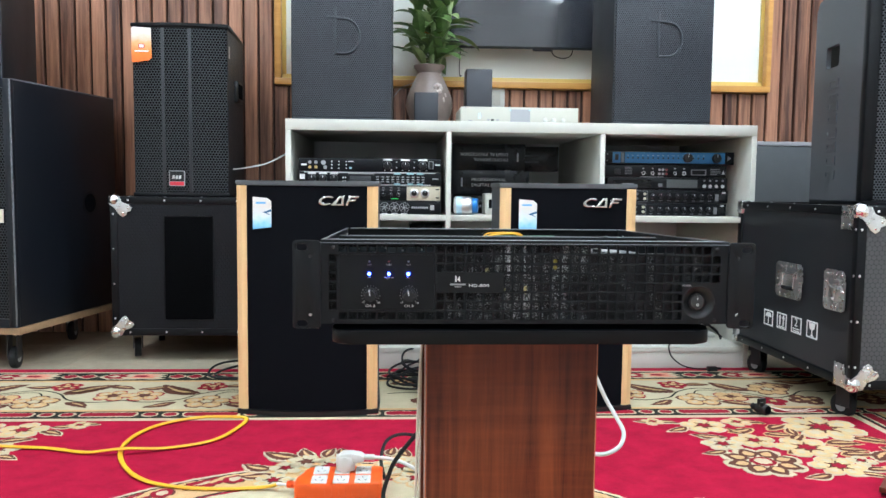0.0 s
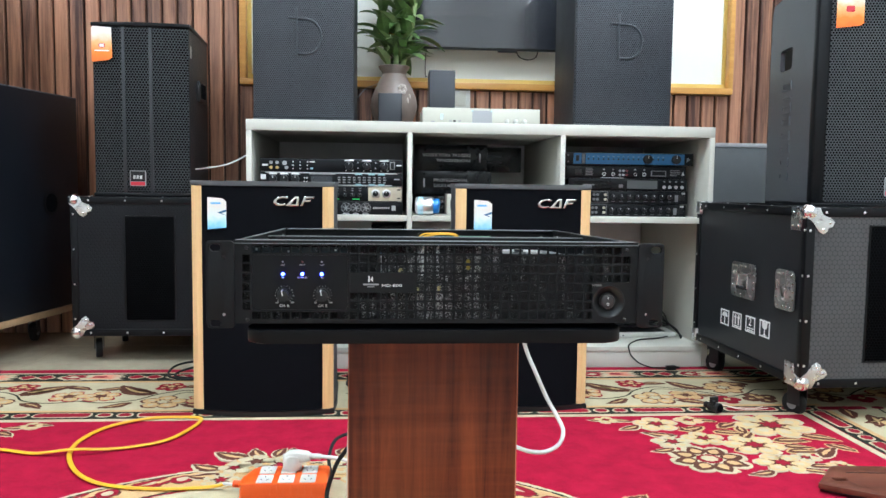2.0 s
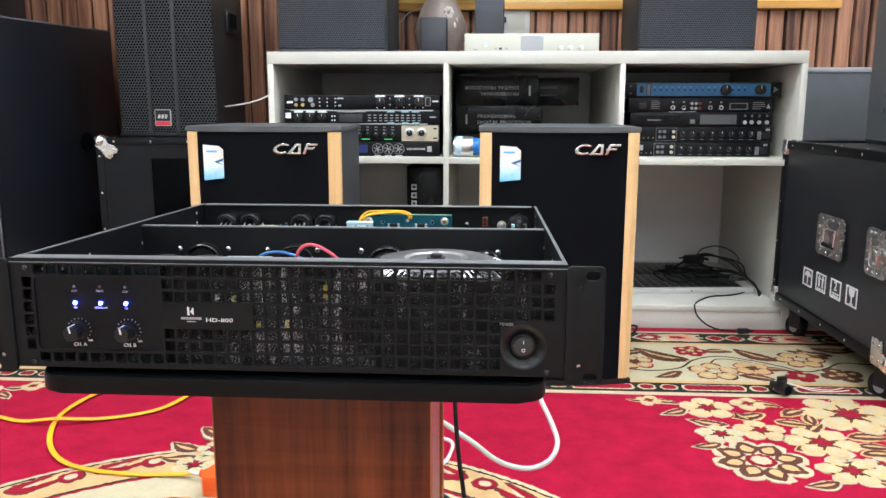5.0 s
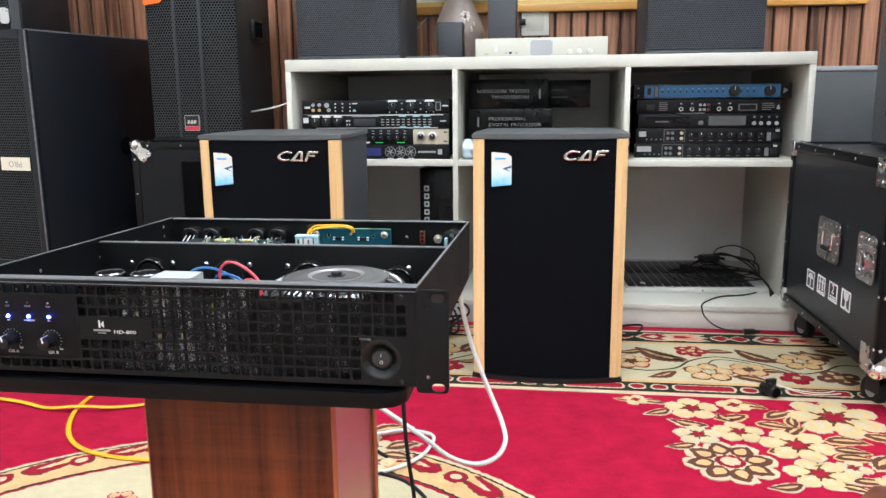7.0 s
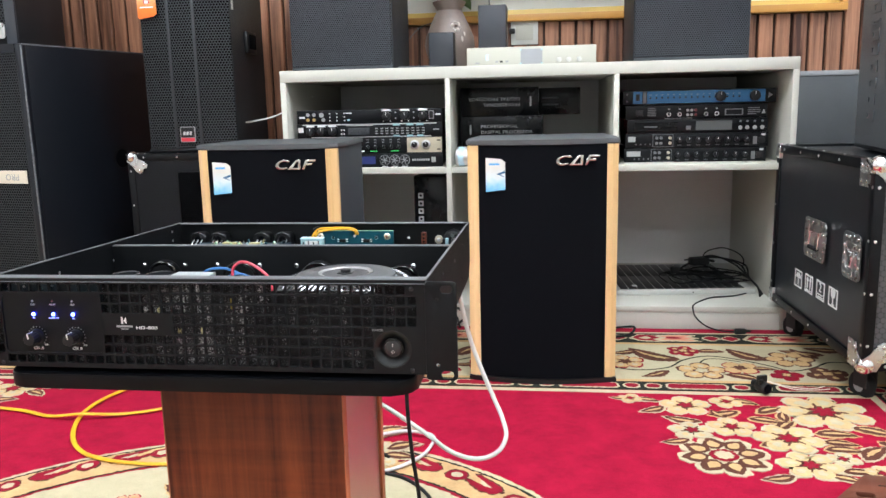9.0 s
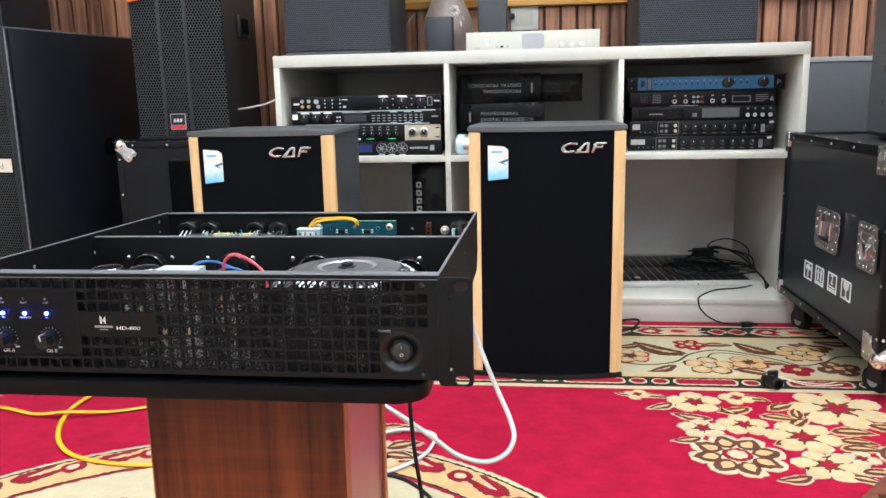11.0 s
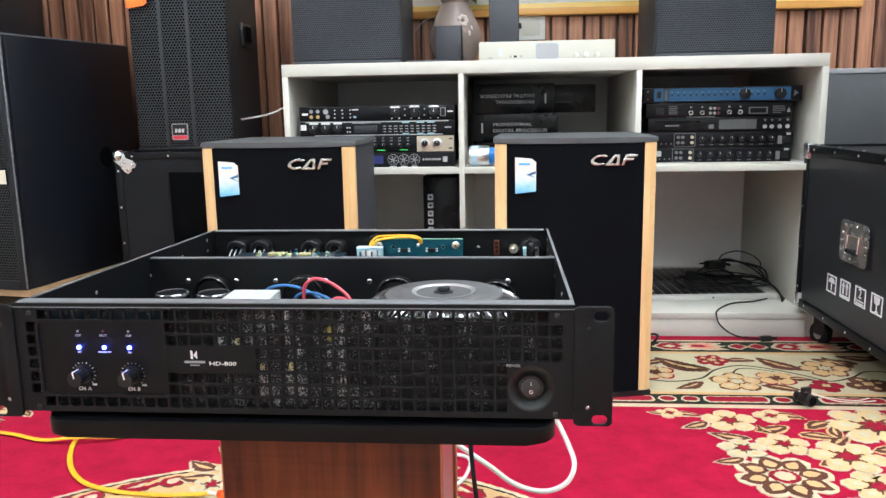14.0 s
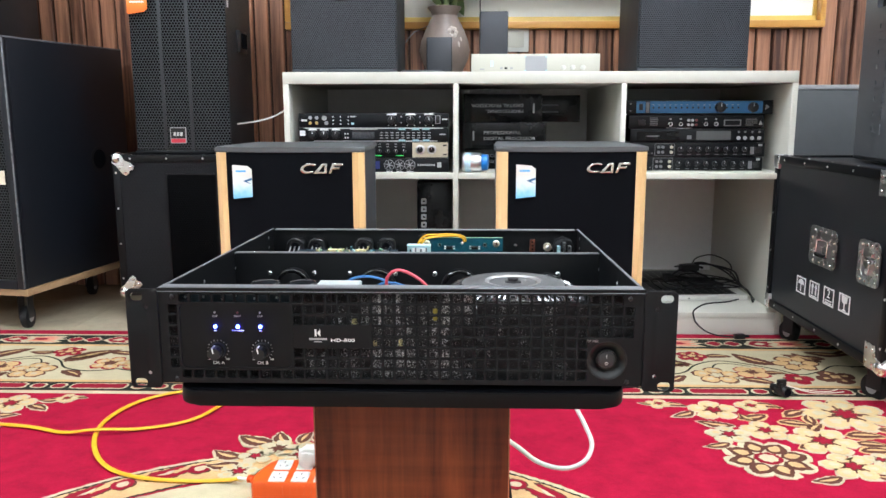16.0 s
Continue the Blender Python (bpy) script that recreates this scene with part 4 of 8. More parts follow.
def loc_box(x0, x1, y0, y1, z0, z1, bevel=0.0015, org=((SX0 + SX1) / 2, SY0, FLOOR)):
    return box(x0 - org[0], x1 - org[0], y0 - org[1], y1 - org[1], z0 - org[2], z1 - org[2], bevel)


part("top_board", loc_box(SX0, SX1, SY0, SY1, 0.775, SZ), "white_board", shelf)
part("side_board", loc_box(SX0, SX0 + 0.018, SY0, SY1, 0.0, 0.775), "white_board", shelf)
part("side_board", loc_box(SX1 - 0.018, SX1, SY0, SY1, 0.0, 0.775), "white_board", shelf)
for dx in (0.197, 0.7025):
    part("divider", loc_box(dx, dx + 0.016, SY0 + 0.001, SY1 - 0.01, 0.0692, 0.775), "white_board", shelf)
for a, b in ((SX0 + 0.018, 0.197), (0.213, 0.7025), (0.7185, SX1 - 0.018)):
    part("middle_shelf", loc_box(a, b, SY0 + 0.002, SY1 - 0.01, 0.487, 0.506), "white_board", shelf)
part("bottom_board", loc_box(SX0 + 0.018, SX1 - 0.018, SY0, SY1 - 0.01, 0.051, 0.069), "white_board", shelf)
part("plinth", loc_box(SX0 + 0.018, SX1 - 0.018, SY0 + 0.003, SY0 + 0.02, FLOOR, 0.051), "white_board", shelf)
part("plinth", loc_box(SX0 + 0.018, SX1 - 0.018, SY1 - 0.04, SY1 - 0.02, FLOOR, 0.051), "white_board", shelf)
part("back_board", loc_box(SX0 + 0.018, SX1 - 0.018, SY1 - 0.01, SY1 - 0.004, 0.051, 0.775), "shelf_back", shelf)


# ---- floor-standing speakers with wood edges ----
def emblem(parent, x, y, z, h, material="badge_metal"):
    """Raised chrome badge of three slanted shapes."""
    e = h / 0.024
    slant = 0.42
    n = 16
    outer = [(0.0195 * math.cos(a), 0.0120 * math.sin(a)) for a in (radians(42 + 276 * k / n) for k in range(n + 1))]
    inner = [(0.0125 * math.cos(a) + 0.001, 0.0072 * math.sin(a)) for a in (radians(48 + 264 * k / n) for k in range(n + 1))]
    loops = [([(-0.031 + u, v) for u, v in outer + inner[::-1]], []),
             ([(-0.0165, -0.012), (0.0165, -0.012), (0.0075, 0.012), (-0.0035, 0.012)], [[(-0.0045, -0.0075), (0.0008, 0.0062), (0.0038, 0.0062), (0.0085, -0.0075)]]),
             ([(0.020, -0.012), (0.0265, -0.012), (0.0265, -0.0015), (0.041, -0.0015), (0.041, 0.0035), (0.0265, 0.0035), (0.0265, 0.0068), (0.046, 0.0068), (0.046, 0.012), (0.020, 0.012)], [])]
    for out, holes in loops:
        lay = [[(x + e * (u + slant * v), z + e * v) for u, v in loop] for loop in (out, *holes)]
        part("badge_shape", holed_plate(lay[0], [lo[::-1] for lo in lay[1:]], "y", y - 0.0040, y + 0.001, 0.0007), material, parent, "raised chrome shape")


def wood_edge_speaker(x0, x1, y, turn):
    w, hgt, deep = x1 - x0, 0.608, 0.30
    t = thing("floor_speaker", ((x0 + x1) / 2, y, 0.0), "black bowed-front floor speaker with pale wood edge strips and chrome badge", "speaker", "pair of bowed speakers", turn=turn)
    bow, n = 0.030, 12
    hw = w / 2

    def front(half, off):
        """bowed front, from left to right"""
        return [(half * (2 * k / n - 1), off - bow * (1 - (2 * k / n - 1) ** 2)) for k in range(n + 1)]
    cab = front(hw - 0.006, 0.014) + [(hw - 0.004, 0.10), (hw - 0.018, deep), (-(hw - 0.018), deep), (-(hw - 0.004), 0.10)]
    part("cabinet", prism(cab, "z", 0.014, hgt - 0.010), "slate", t)
    cap = front(hw, 0.0) + [(hw, 0.10), (hw - 0.014, deep + 0.004), (-(hw - 0.014), deep + 0.004), (-hw, 0.10)]
    part("top_cap", prism(cap, "z", hgt - 0.010, hgt + 0.002, bevel=0.003), "grey_top", t, "dark grey top cap")
    part("base_plate", prism(cap, "z", 0.0, 0.014, bevel=0.003), "black_plastic", t)
    mid = [(u, v) for u, v in front(hw, 0.003) if abs(u) < hw - 0.03]
    edge = hw - 0.0305
    prof = [(-edge, 0.003 - bow * (1 - (edge / hw) ** 2))] + mid + [(edge, 0.003 - bow * (1 - (edge / hw) ** 2))]
    cover = prof + [(u, v + 0.012) for u, v in prof[::-1]]
    part("front_grille", prism(cover, "z", 0.016, hgt - 0.0115), "cloth_black", t, "plain black cloth grille")
    for sgn in (-1, 1):
        a, b = sgn * (hw - 0.030), sgn * (hw - 0.003)
        ya = 0.003 - bow * (1 - ((hw - 0.030) / hw) ** 2)
        yb = 0.003 - bow * (1 - ((hw - 0.003) / hw) ** 2)
        part("wood_strip", prism([(a, ya - 0.002), ((a + b) / 2, (ya + yb) / 2 - 0.006), (b, yb), (b, yb + 0.014), (a, ya + 0.014)], "z", 0.016, hgt - 0.0112), "maple", t, "pale varnished wood strip")
    emblem(t, 0.084, -0.0245, hgt - 0.048, 0.0245)
    # hanging paper tag: white above, blue swirl below
    sx, sz = -hw + 0.072, hgt - 0.081
    tag = part("paper_tag", prism([(sx - 0.023, sz + 0.041), (sx + 0.014, sz + 0.038), (sx + 0.024, sz + 0.030), (sx + 0.024, sz - 0.036), (sx - 0.023, sz - 0.041)], "y", -0.0225, -0.0215), "tag_sea", t, "cream and blue paper tag")
    part("tag_print", box(sx - 0.015, sx + 0.010, -0.0230, -0.0224, sz + 0.0235, sz + 0.0280), "sticker_blue", tag)
    part("tag_print", prism([(sx + 0.002, sz + 0.002), (sx + 0.0235, sz + 0.010), (sx + 0.0235, sz + 0.004), (sx + 0.012, sz + 0.001), (sx + 0.0235, sz - 0.006)], "y", -0.0230, -0.0224), "blue_face", tag)
    return t


wood_edge_speaker(-0.374, -0.006, 2.098, -1.5)
wood_edge_speaker(0.308, 0.677, 2.118, 0.5)


# ---- pedestal, tray and open amplifier ----
ped = thing("pedestal", (0.181, 1.066, 0.0), "reddish-brown wooden column with satin metal sides under the amplifier tray", "pedestal")
part("front_panel", box(-0.1015, 0.1015, -0.099, -0.084, 0.0, 0.4355, 0.0015), "mahogany", ped, "glossy reddish-brown wood veneer")
part("back_panel", box(-0.1015, 0.1015, 0.084, 0.099, 0.0, 0.4355, 0.0015), "mahogany", ped)
for sgn in (-1, 1):
    part("side_panel", box(min(sgn * 0.086, sgn * 0.0985), max(sgn * 0.086, sgn * 0.0985), -0.0838, 0.0838, 0.0, 0.435), "tinted_metal", ped, "satin metal side panel")
for sgn in (-1, 1):
    for y0, y1 in ((-0.0985, -0.0842), (0.0842, 0.0985)):
        part("edge_band", box(min(sgn * 0.1014, sgn * 0.1024), max(sgn * 0.1014, sgn * 0.1024), y0, y1, 0.0, 0.435), "raw_edge", ped, "paler orange-brown board edge")
part("cap_board", box(-0.0855, 0.0855, -0.0838, 0.0838, 0.415, 0.434), "mahogany", ped)

tray = thing("amplifier_tray", (0.178, 1.060, 0.4357), "flat black tray with rounded corners on the wooden column", "tray")
part("board", prism(rounded(0.404, 0.40, 0.022, 6), "z", 0.0, 0.0142, bevel=0.0020), "tray_black", tray)
part("top_sheet", prism(rounded(0.402, 0.398, 0.021, 6), "z", 0.01425, 0.0152, bevel=0.0004), "cloth_black", tray, "matt black top sheet")

amp = thing("power_amplifier", (0.179, 0.860, 0.4575), "black rack amplifier with its lid off, grid front and blue lights", "amplifier")
GX, GZ, PXX, PZZ, BAR = -0.2056, 0.0827, 0.01003, 0.0099, 0.0011
HALF, FH = 0.2136, 0.0868
ZLOW = GZ - 8 * PZZ


def grid_front():
    """Steel sheet with rows of square holes whose corners are round and whose rims are broken; openings for controls and switch."""
    bm = bmesh.new()
    made = {}
    deep = 0.0025

    def v(x, y, z):
        key = (round(x * 1e6), round(y * 1e6), round(z * 1e6))
        if key not in made:
            made[key] = bm.verts.new((x, y, z))
        return made[key]

    def frame_of(x0, x1, z0, z1, hole, rim):
        """A rectangle with an eight-cornered hole: front, broken rim, bore, back."""
        cx, cz = (x0 + x1) / 2, (z0 + z1) / 2
        hx, hz, cut = hole

        def loop(grow, y):
            a, b = hx + grow, hz + grow
            return [v(cx + u, y, cz + w) for u, w in ((a - cut, -b), (a, -b + cut), (a, b - cut), (a - cut, b), (-a + cut, b), (-a, b - cut), (-a, -b + cut), (-a + cut, -b))]
        rings = [loop(rim, 0.0), loop(0.0, rim * 1.4), loop(0.0, deep)]
        for lo, hi in zip(rings, rings[1:]):
            for k in range(8):
                bm.faces.new((lo[k], lo[(k + 1) % 8], hi[(k + 1) % 8], hi[k]))
        for ring, y in ((rings[0], 0.0), (rings[2], deep)):
            corner = [v(x1, y, z0), v(x1, y, z1), v(x0, y, z1), v(x0, y, z0)]
            for q in range(4):
                bm.faces.new((corner[q], ring[2 * q], ring[2 * q + 1]))
                bm.faces.new((corner[q], ring[2 * q + 1], ring[(2 * q + 2) % 8], corner[(q + 1) % 4]))

    def full(x0, x1, z0, z1):
        for y in (0.0, deep):
            bm.faces.new((v(x0, y, z0), v(x1, y, z0), v(x1, y, z1), v(x0, y, z1)))
    for c in range(41):
        for r in range(8):
            x0, x1, z0, z1 = GX + c * PXX, GX + (c + 1) * PXX, GZ - (r + 1) * PZZ, GZ - r * PZZ
            if (1 <= c <= 10 and 1 <= r <= 6) or (c >= 37 and r >= 4):
                continue
            if (c in (0, 40) and r in (0, 7)) or (11 <= c <= 17 and r in (3, 4)):
                full(x0, x1, z0, z1)
            else:
                frame_of(x0, x1, z0, z1, (PXX / 2 - BAR, PZZ / 2 - BAR, 0.0010), 0.0004)
    frame_of(GX + PXX, GX + 11 * PXX, GZ - 7 * PZZ, GZ - PZZ, (5 * PXX - BAR, 3 * PZZ - BAR, 0.0030), 0.0006)
    right = GX + 41 * PXX
    full(-HALF, HALF, 0.0, ZLOW)
    full(-HALF, HALF, GZ, FH)
    full(-HALF, GX, ZLOW, GZ)
    full(right, HALF, ZLOW, GZ)
    for a, b in (((-HALF, 0.0), (HALF, 0.0)), ((HALF, 0.0), (HALF, FH)), ((HALF, FH), (-HALF, FH)), ((-HALF, FH), (-HALF, 0.0))):
        bm.faces.new((v(a[0], 0.0, a[1]), v(b[0], 0.0, b[1]), v(b[0], deep, b[1]), v(a[0], deep, a[1])))
    return bm


front = part("front_panel", grid_front(), "amp_black", amp, "black steel front with a grid of square holes", smooth=0)
sx, sz = 0.1821, 0.0232
SWX0, SWX1, SWZ1 = GX + 37 * PXX, GX + 41 * PXX, GZ - 4 * PZZ
part("switch_plate", holed_plate([(SWX0, ZLOW), (SWX1, ZLOW), (SWX1, SWZ1), (SWX0, SWZ1)], [circle(sx, sz, 0.0161, 40)[::-1]], "y", 0.0, 0.0025), "amp_black", front)
part("control_panel", box(-0.1968, -0.0950, 0.0012, 0.004, 0.0140, 0.0722), "black_satin", front, "recessed black control panel")


def rim_bead():
    """Raised rim that slopes down to the control panel."""
    bm = bmesh.new()
    cx, cz = GX + 6 * PXX, GZ - 4 * PZZ
    rings = [[bm.verts.new((u, y, w)) for u, w in rounded(wd, ht, r, 5, cx, cz)] for wd, ht, r, y in
             ((0.1034, 0.0624, 0.005, 0.0004), (0.1028, 0.0618, 0.005, -0.0003), (0.0984, 0.0574, 0.004, -0.0003), (0.0980, 0.0570, 0.004, 0.0011))]
    for lo, hi in zip(rings, rings[1:]):
        for k in range(len(lo)):
            bm.faces.new((lo[k], lo[(k + 1) % len(lo)], hi[(k + 1) % len(lo)], hi[k]))
    return bm


part("panel_lip", rim_bead(), "amp_black", front)
part("top_flange", box(-HALF, HALF, 0.0026, 0.0165, FH - 0.0018, FH, 0.0007), "amp_edge_sheen", amp)
part("front_bend", prism([(-0.0002, FH - 0.0034), (0.0006, FH - 0.0010), (0.0025, FH + 0.0001), (0.0025, FH - 0.0034)], "x", -HALF, HALF), "amp_edge_sheen", front)
for sgn in (-1, 1):
    e = sgn * 0.2279
    out = rounded(0.0284, 0.0907, 0.004, 4, e - sgn * 0.00085, 0.0408)
    ear = part("rack_ear", holed_plate(out, [rounded(0.0113, 0.0073, 0.0035, 4, e + sgn * 0.0041, 0.0790)[::-1], rounded(0.0113, 0.0073, 0.0035, 4, e + sgn * 0.0041, 0.0005)[::-1],
                                             circle(e - sgn * 0.0044, 0.0698, 0.0017, 10)[::-1], circle(e - sgn * 0.0044, 0.0096, 0.0017, 10)[::-1]], "y", -0.002, 0.001, 0.0005), "amp_black", amp, "rack ear with oval slots")
    part("screw", ball((e - sgn * 0.0044, -0.0005, 0.0698), 0.0018, squash=(1, 0.5, 1)), "dark_anodised", ear)
    part("screw", ball((e - sgn * 0.0044, -0.0005, 0.0096), 0.0018, squash=(1, 0.5, 1)), "steel", ear)
    wall = [(0.0026, 0.001), (0.400, 0.001), (0.4195, 0.022), (0.4195, 0.0755), (0.0026, 0.0850)]
    sw = part("side_wall", prism(wall, "x", min(sgn * 0.2120, sgn * 0.2135), max(sgn * 0.2120, sgn * 0.2135)), "amp_black", amp)
    # added pale strip paints the bright line along the plain sheet's edge
    part("side_sheen", prism([(0.0168, 0.0849), (0.4195, 0.0757), (0.4195, 0.0767), (0.0168, 0.0860)], "x", min(sgn * 0.2112, sgn * 0.2138), max(sgn * 0.2112, sgn * 0.2138)), "amp_edge_sheen", amp)
    for yy, zz in ((0.05, 0.058), (0.12, 0.066), (0.231, 0.058), (0.315, 0.062), (0.39, 0.055), (0.405, 0.034), (0.39, 0.068), (0.31, 0.02)):
        part("screw", ball((sgn * 0.2138, yy, zz), 0.0022, squash=(0.4, 1, 1), seg=10), "dark_anodised", sw)
        part("screw", ball((sgn * 0.2118, yy, zz), 0.0020, squash=(0.4, 1, 1), seg=10), "steel", sw)
for cx, cz in ((-0.2006, 0.079), (-0.2, 0.0038), (0.2006, 0.079), (0.2, 0.0038)):
    part("screw", ball((cx, -0.0002, cz), 0.0021, squash=(1, 0.4, 1), seg=10), "dark_anodised", front)
part("bottom_plate", box(-0.2118, 0.2118, 0.0026, 0.4178, 0.0, 0.0015), "amp_inside", amp)
part("back_panel", box(-0.2118, 0.2118, 0.4180, 0.4195, 0.0016, 0.0755), "amp_inside", amp)
part("back_flange", box(-0.2078, 0.2078, 0.4085, 0.4195, 0.0756, 0.0768, 0.0004), "amp_edge_sheen", amp)
part("partition", box(-0.2118, 0.2118, 0.2305, 0.2320, 0.0016, 0.0755), "amp_inside", amp, "black steel partition")
part("partition_flange", box(-0.2118, 0.2118, 0.2305, 0.2385, 0.0756, 0.0767, 0.0003), "amp_edge_sheen", amp)
for fx in (-0.17, 0.17):
    for fy in (0.05, 0.38):
        part("foot", cyl((fx, fy, -0.0066), (fx, fy, 0.0), 0.009, 0.010), "black_rubber", amp)

# control panel: lights, dials, words
RL = random.Random(3)
for k, lx in enumerate((-0.1635, -0.1433, -0.1233)):
    part("light", ball((lx, 0.0006, 0.0518), 0.0016, seg=14), "led_blue", front, "lit blue lamp")
    part("light", ball((lx, 0.0008, 0.0646), 0.0010, seg=10), "lamp_red" if k == 1 else "ink_grey", front, "small unlit lamp")
    lettering(("CLIP", "PROT", "CLIP")[k], 0.0024, "dull_white", front, Matrix.Translation((lx, 0.0009, 0.0612)) @ FRONT)
    lettering(("SIG", "POWER ON", "SIG")[k], 0.0019, "ink_white", front, Matrix.Translation((lx, 0.0009, 0.0480)) @ FRONT)
for lx, word in ((-0.1621, "CH. A"), (-0.1225, "CH. B")):
    dz = 0.0302
    dial = part("dial", cyl((lx, 0.0012, dz), (lx, -0.0030, dz), 0.0072, 0.0068, 28), "black_plastic", front, "black dial with white pointer")
    cog = [((0.0057 if q % 2 else 0.0051) * math.cos(2 * math.pi * q / 28), (0.0057 if q % 2 else 0.0051) * math.sin(2 * math.pi * q / 28)) for q in range(28)]
    cyl_b = prism([(lx + u, dz + v) for u, v in cog], "y", -0.0125, -0.003, bevel=0.0004)
    part("dial_grip", cyl_b, "black_plastic", dial)
    bm = box(-0.0005, 0.0005, -0.0129, -0.0124, 0.0008, 0.0052)
    box(-0.0005, 0.0005, -0.0126, -0.0040, 0.0048, 0.0059, bm=bm)
    bmesh.ops.transform(bm, matrix=Matrix.Translation((lx, 0, dz)) @ pose(0, 0, 0, 0, -12, 0), verts=bm.verts)
    part("pointer", bm, "ink_white", dial, "white pointer line")
    for q in range(15):
        a = radians(225 - 270 * q / 14)
        part("scale_tick", box(-0.00026, 0.00026, 0.0006, 0.0011, 0.0086, 0.0099 if q % 2 == 0 else 0.0094), "dull_white", front).matrix_local = Matrix.Translation((lx, 0, dz)) @ pose(0, 0, 0, 0, math.degrees(math.pi / 2 - a), 0)
    lettering(word, 0.0040, "ink_white", front, Matrix.Translation((lx, 0.0009, 0.0184)) @ FRONT)
    lettering("-60", 0.0022, "ink_white", front, Matrix.Translation((lx - 0.0076, 0.0009, 0.0218)) @ FRONT)
    lettering("0dB", 0.0022, "ink_white", front, Matrix.Translation((lx + 0.0084, 0.0009, 0.0218)) @ FRONT)

# brand mark as plain shapes, the model's letters and the switch
bx, bz = -0.0726, 0.0467
part("mark", prism([(bx - 0.0024, bz - 0.003), (bx - 0.0008, bz - 0.003), (bx - 0.0008, bz + 0.0030), (bx - 0.0024, bz + 0.0038)], "y", -0.0004, 0.0001), "ink_white", front, "small white mark")
part("mark", prism([(bx - 0.0004, bz - 0.0002), (bx + 0.0024, bz + 0.0034), (bx + 0.0026, bz - 0.003)], "y", -0.0004, 0.0001), "ink_white", front)
part("print_bar", box(bx - 0.0076, bx + 0.0084, -0.0003, 0.0001, bz - 0.0064, bz - 0.0046), "ink_grey", front)
part("print_bar", box(bx - 0.0032, bx + 0.0040, -0.0003, 0.0001, bz - 0.0084, bz - 0.0076), "ink_grey", front)
lettering("HD-800", 0.0042, "ink_white", front, Matrix.Translation((bx + 0.0223, -0.0002, bz - 0.0067)) @ FRONT, width=1.55)
dish = [(0.0085, 0.0064), (0.0095, 0.0058), (0.0110, 0.0044), (0.0128, 0.0027), (0.0143, 0.0014), (0.0155, 0.0005), (0.0164, 0.0000), (0.0174, -0.0003), (0.0178, 0.0002), (0.0178, 0.0068)]
bm = lathe([(r, -y) for r, y in dish], 44)
bmesh.ops.transform(bm, matrix=Matrix.Translation((sx, 0, sz)) @ FRONT, verts=bm.verts)
part("switch_ring", bm, "switch_black", front, "black dished ring round the switch")
part("switch_bezel", holed_plate(circle(sx, sz, 0.0091, 32), [circle(sx, sz, 0.0079, 32)[::-1]], "y", 0.0022, 0.0066), "switch_black", front)
switch = part("rocker_switch", prism([(x, z) for x, z in circle(sx, sz, 0.0075, 26)], "y", 0.0018, 0.0064, bevel=0.0009), "rocker", front, "round black rocker switch")
lettering("I", 0.0040, "ink_white", switch, Matrix.Translation((sx, 0.0015, sz + 0.0032)) @ FRONT)
lettering("O", 0.0040, "ink_white", switch, Matrix.Translation((sx, 0.0015, sz - 0.0032)) @ FRONT)
lettering("POWER", 0.0030, "dull_white", front, Matrix.Translation((0.1690, -0.0002, 0.0408)) @ FRONT)

# inside the amplifier
part("control_board", box(-0.197, -0.097, 0.0085, 0.0100, 0.030, 0.0790), "pcb_dark", amp, "teal circuit board behind the controls")
for k in range(6):
    hx = -0.19 + 0.0155 * k + RL.uniform(-0.003, 0.003)
    part("solder_blob", ball((hx, 0.0084, 0.0765 + RL.uniform(-0.002, 0.002)), 0.0012, seg=8), "steel", amp)
part("air_filter", box(-0.096, -0.062, 0.0105, 0.0145, 0.002, 0.0845, 0.001), "foam", amp, "dark foam filter speckled with painted glints")
part("air_filter", box(-0.0615, 0.0675, 0.0105, 0.0145, 0.002, 0.0845, 0.001), "foam_lit", amp, "foam filter speckled with brighter painted glints")
part("air_filter", box(0.0680, 0.1650, 0.0105, 0.0145, 0.002, 0.0735, 0.001), "foam", amp, "dark foam filter speckled with painted glints")
part("air_filter", box(-0.2105, -0.0965, 0.0105, 0.0145, 0.002, 0.0845, 0.001), "foam", amp, "dark foam filter speckled with painted glints")
part("air_filter", box(0.1655, 0.2105, 0.0105, 0.0145, 0.002, 0.0845, 0.001), "foam", amp, "dark foam filter speckled with painted glints")
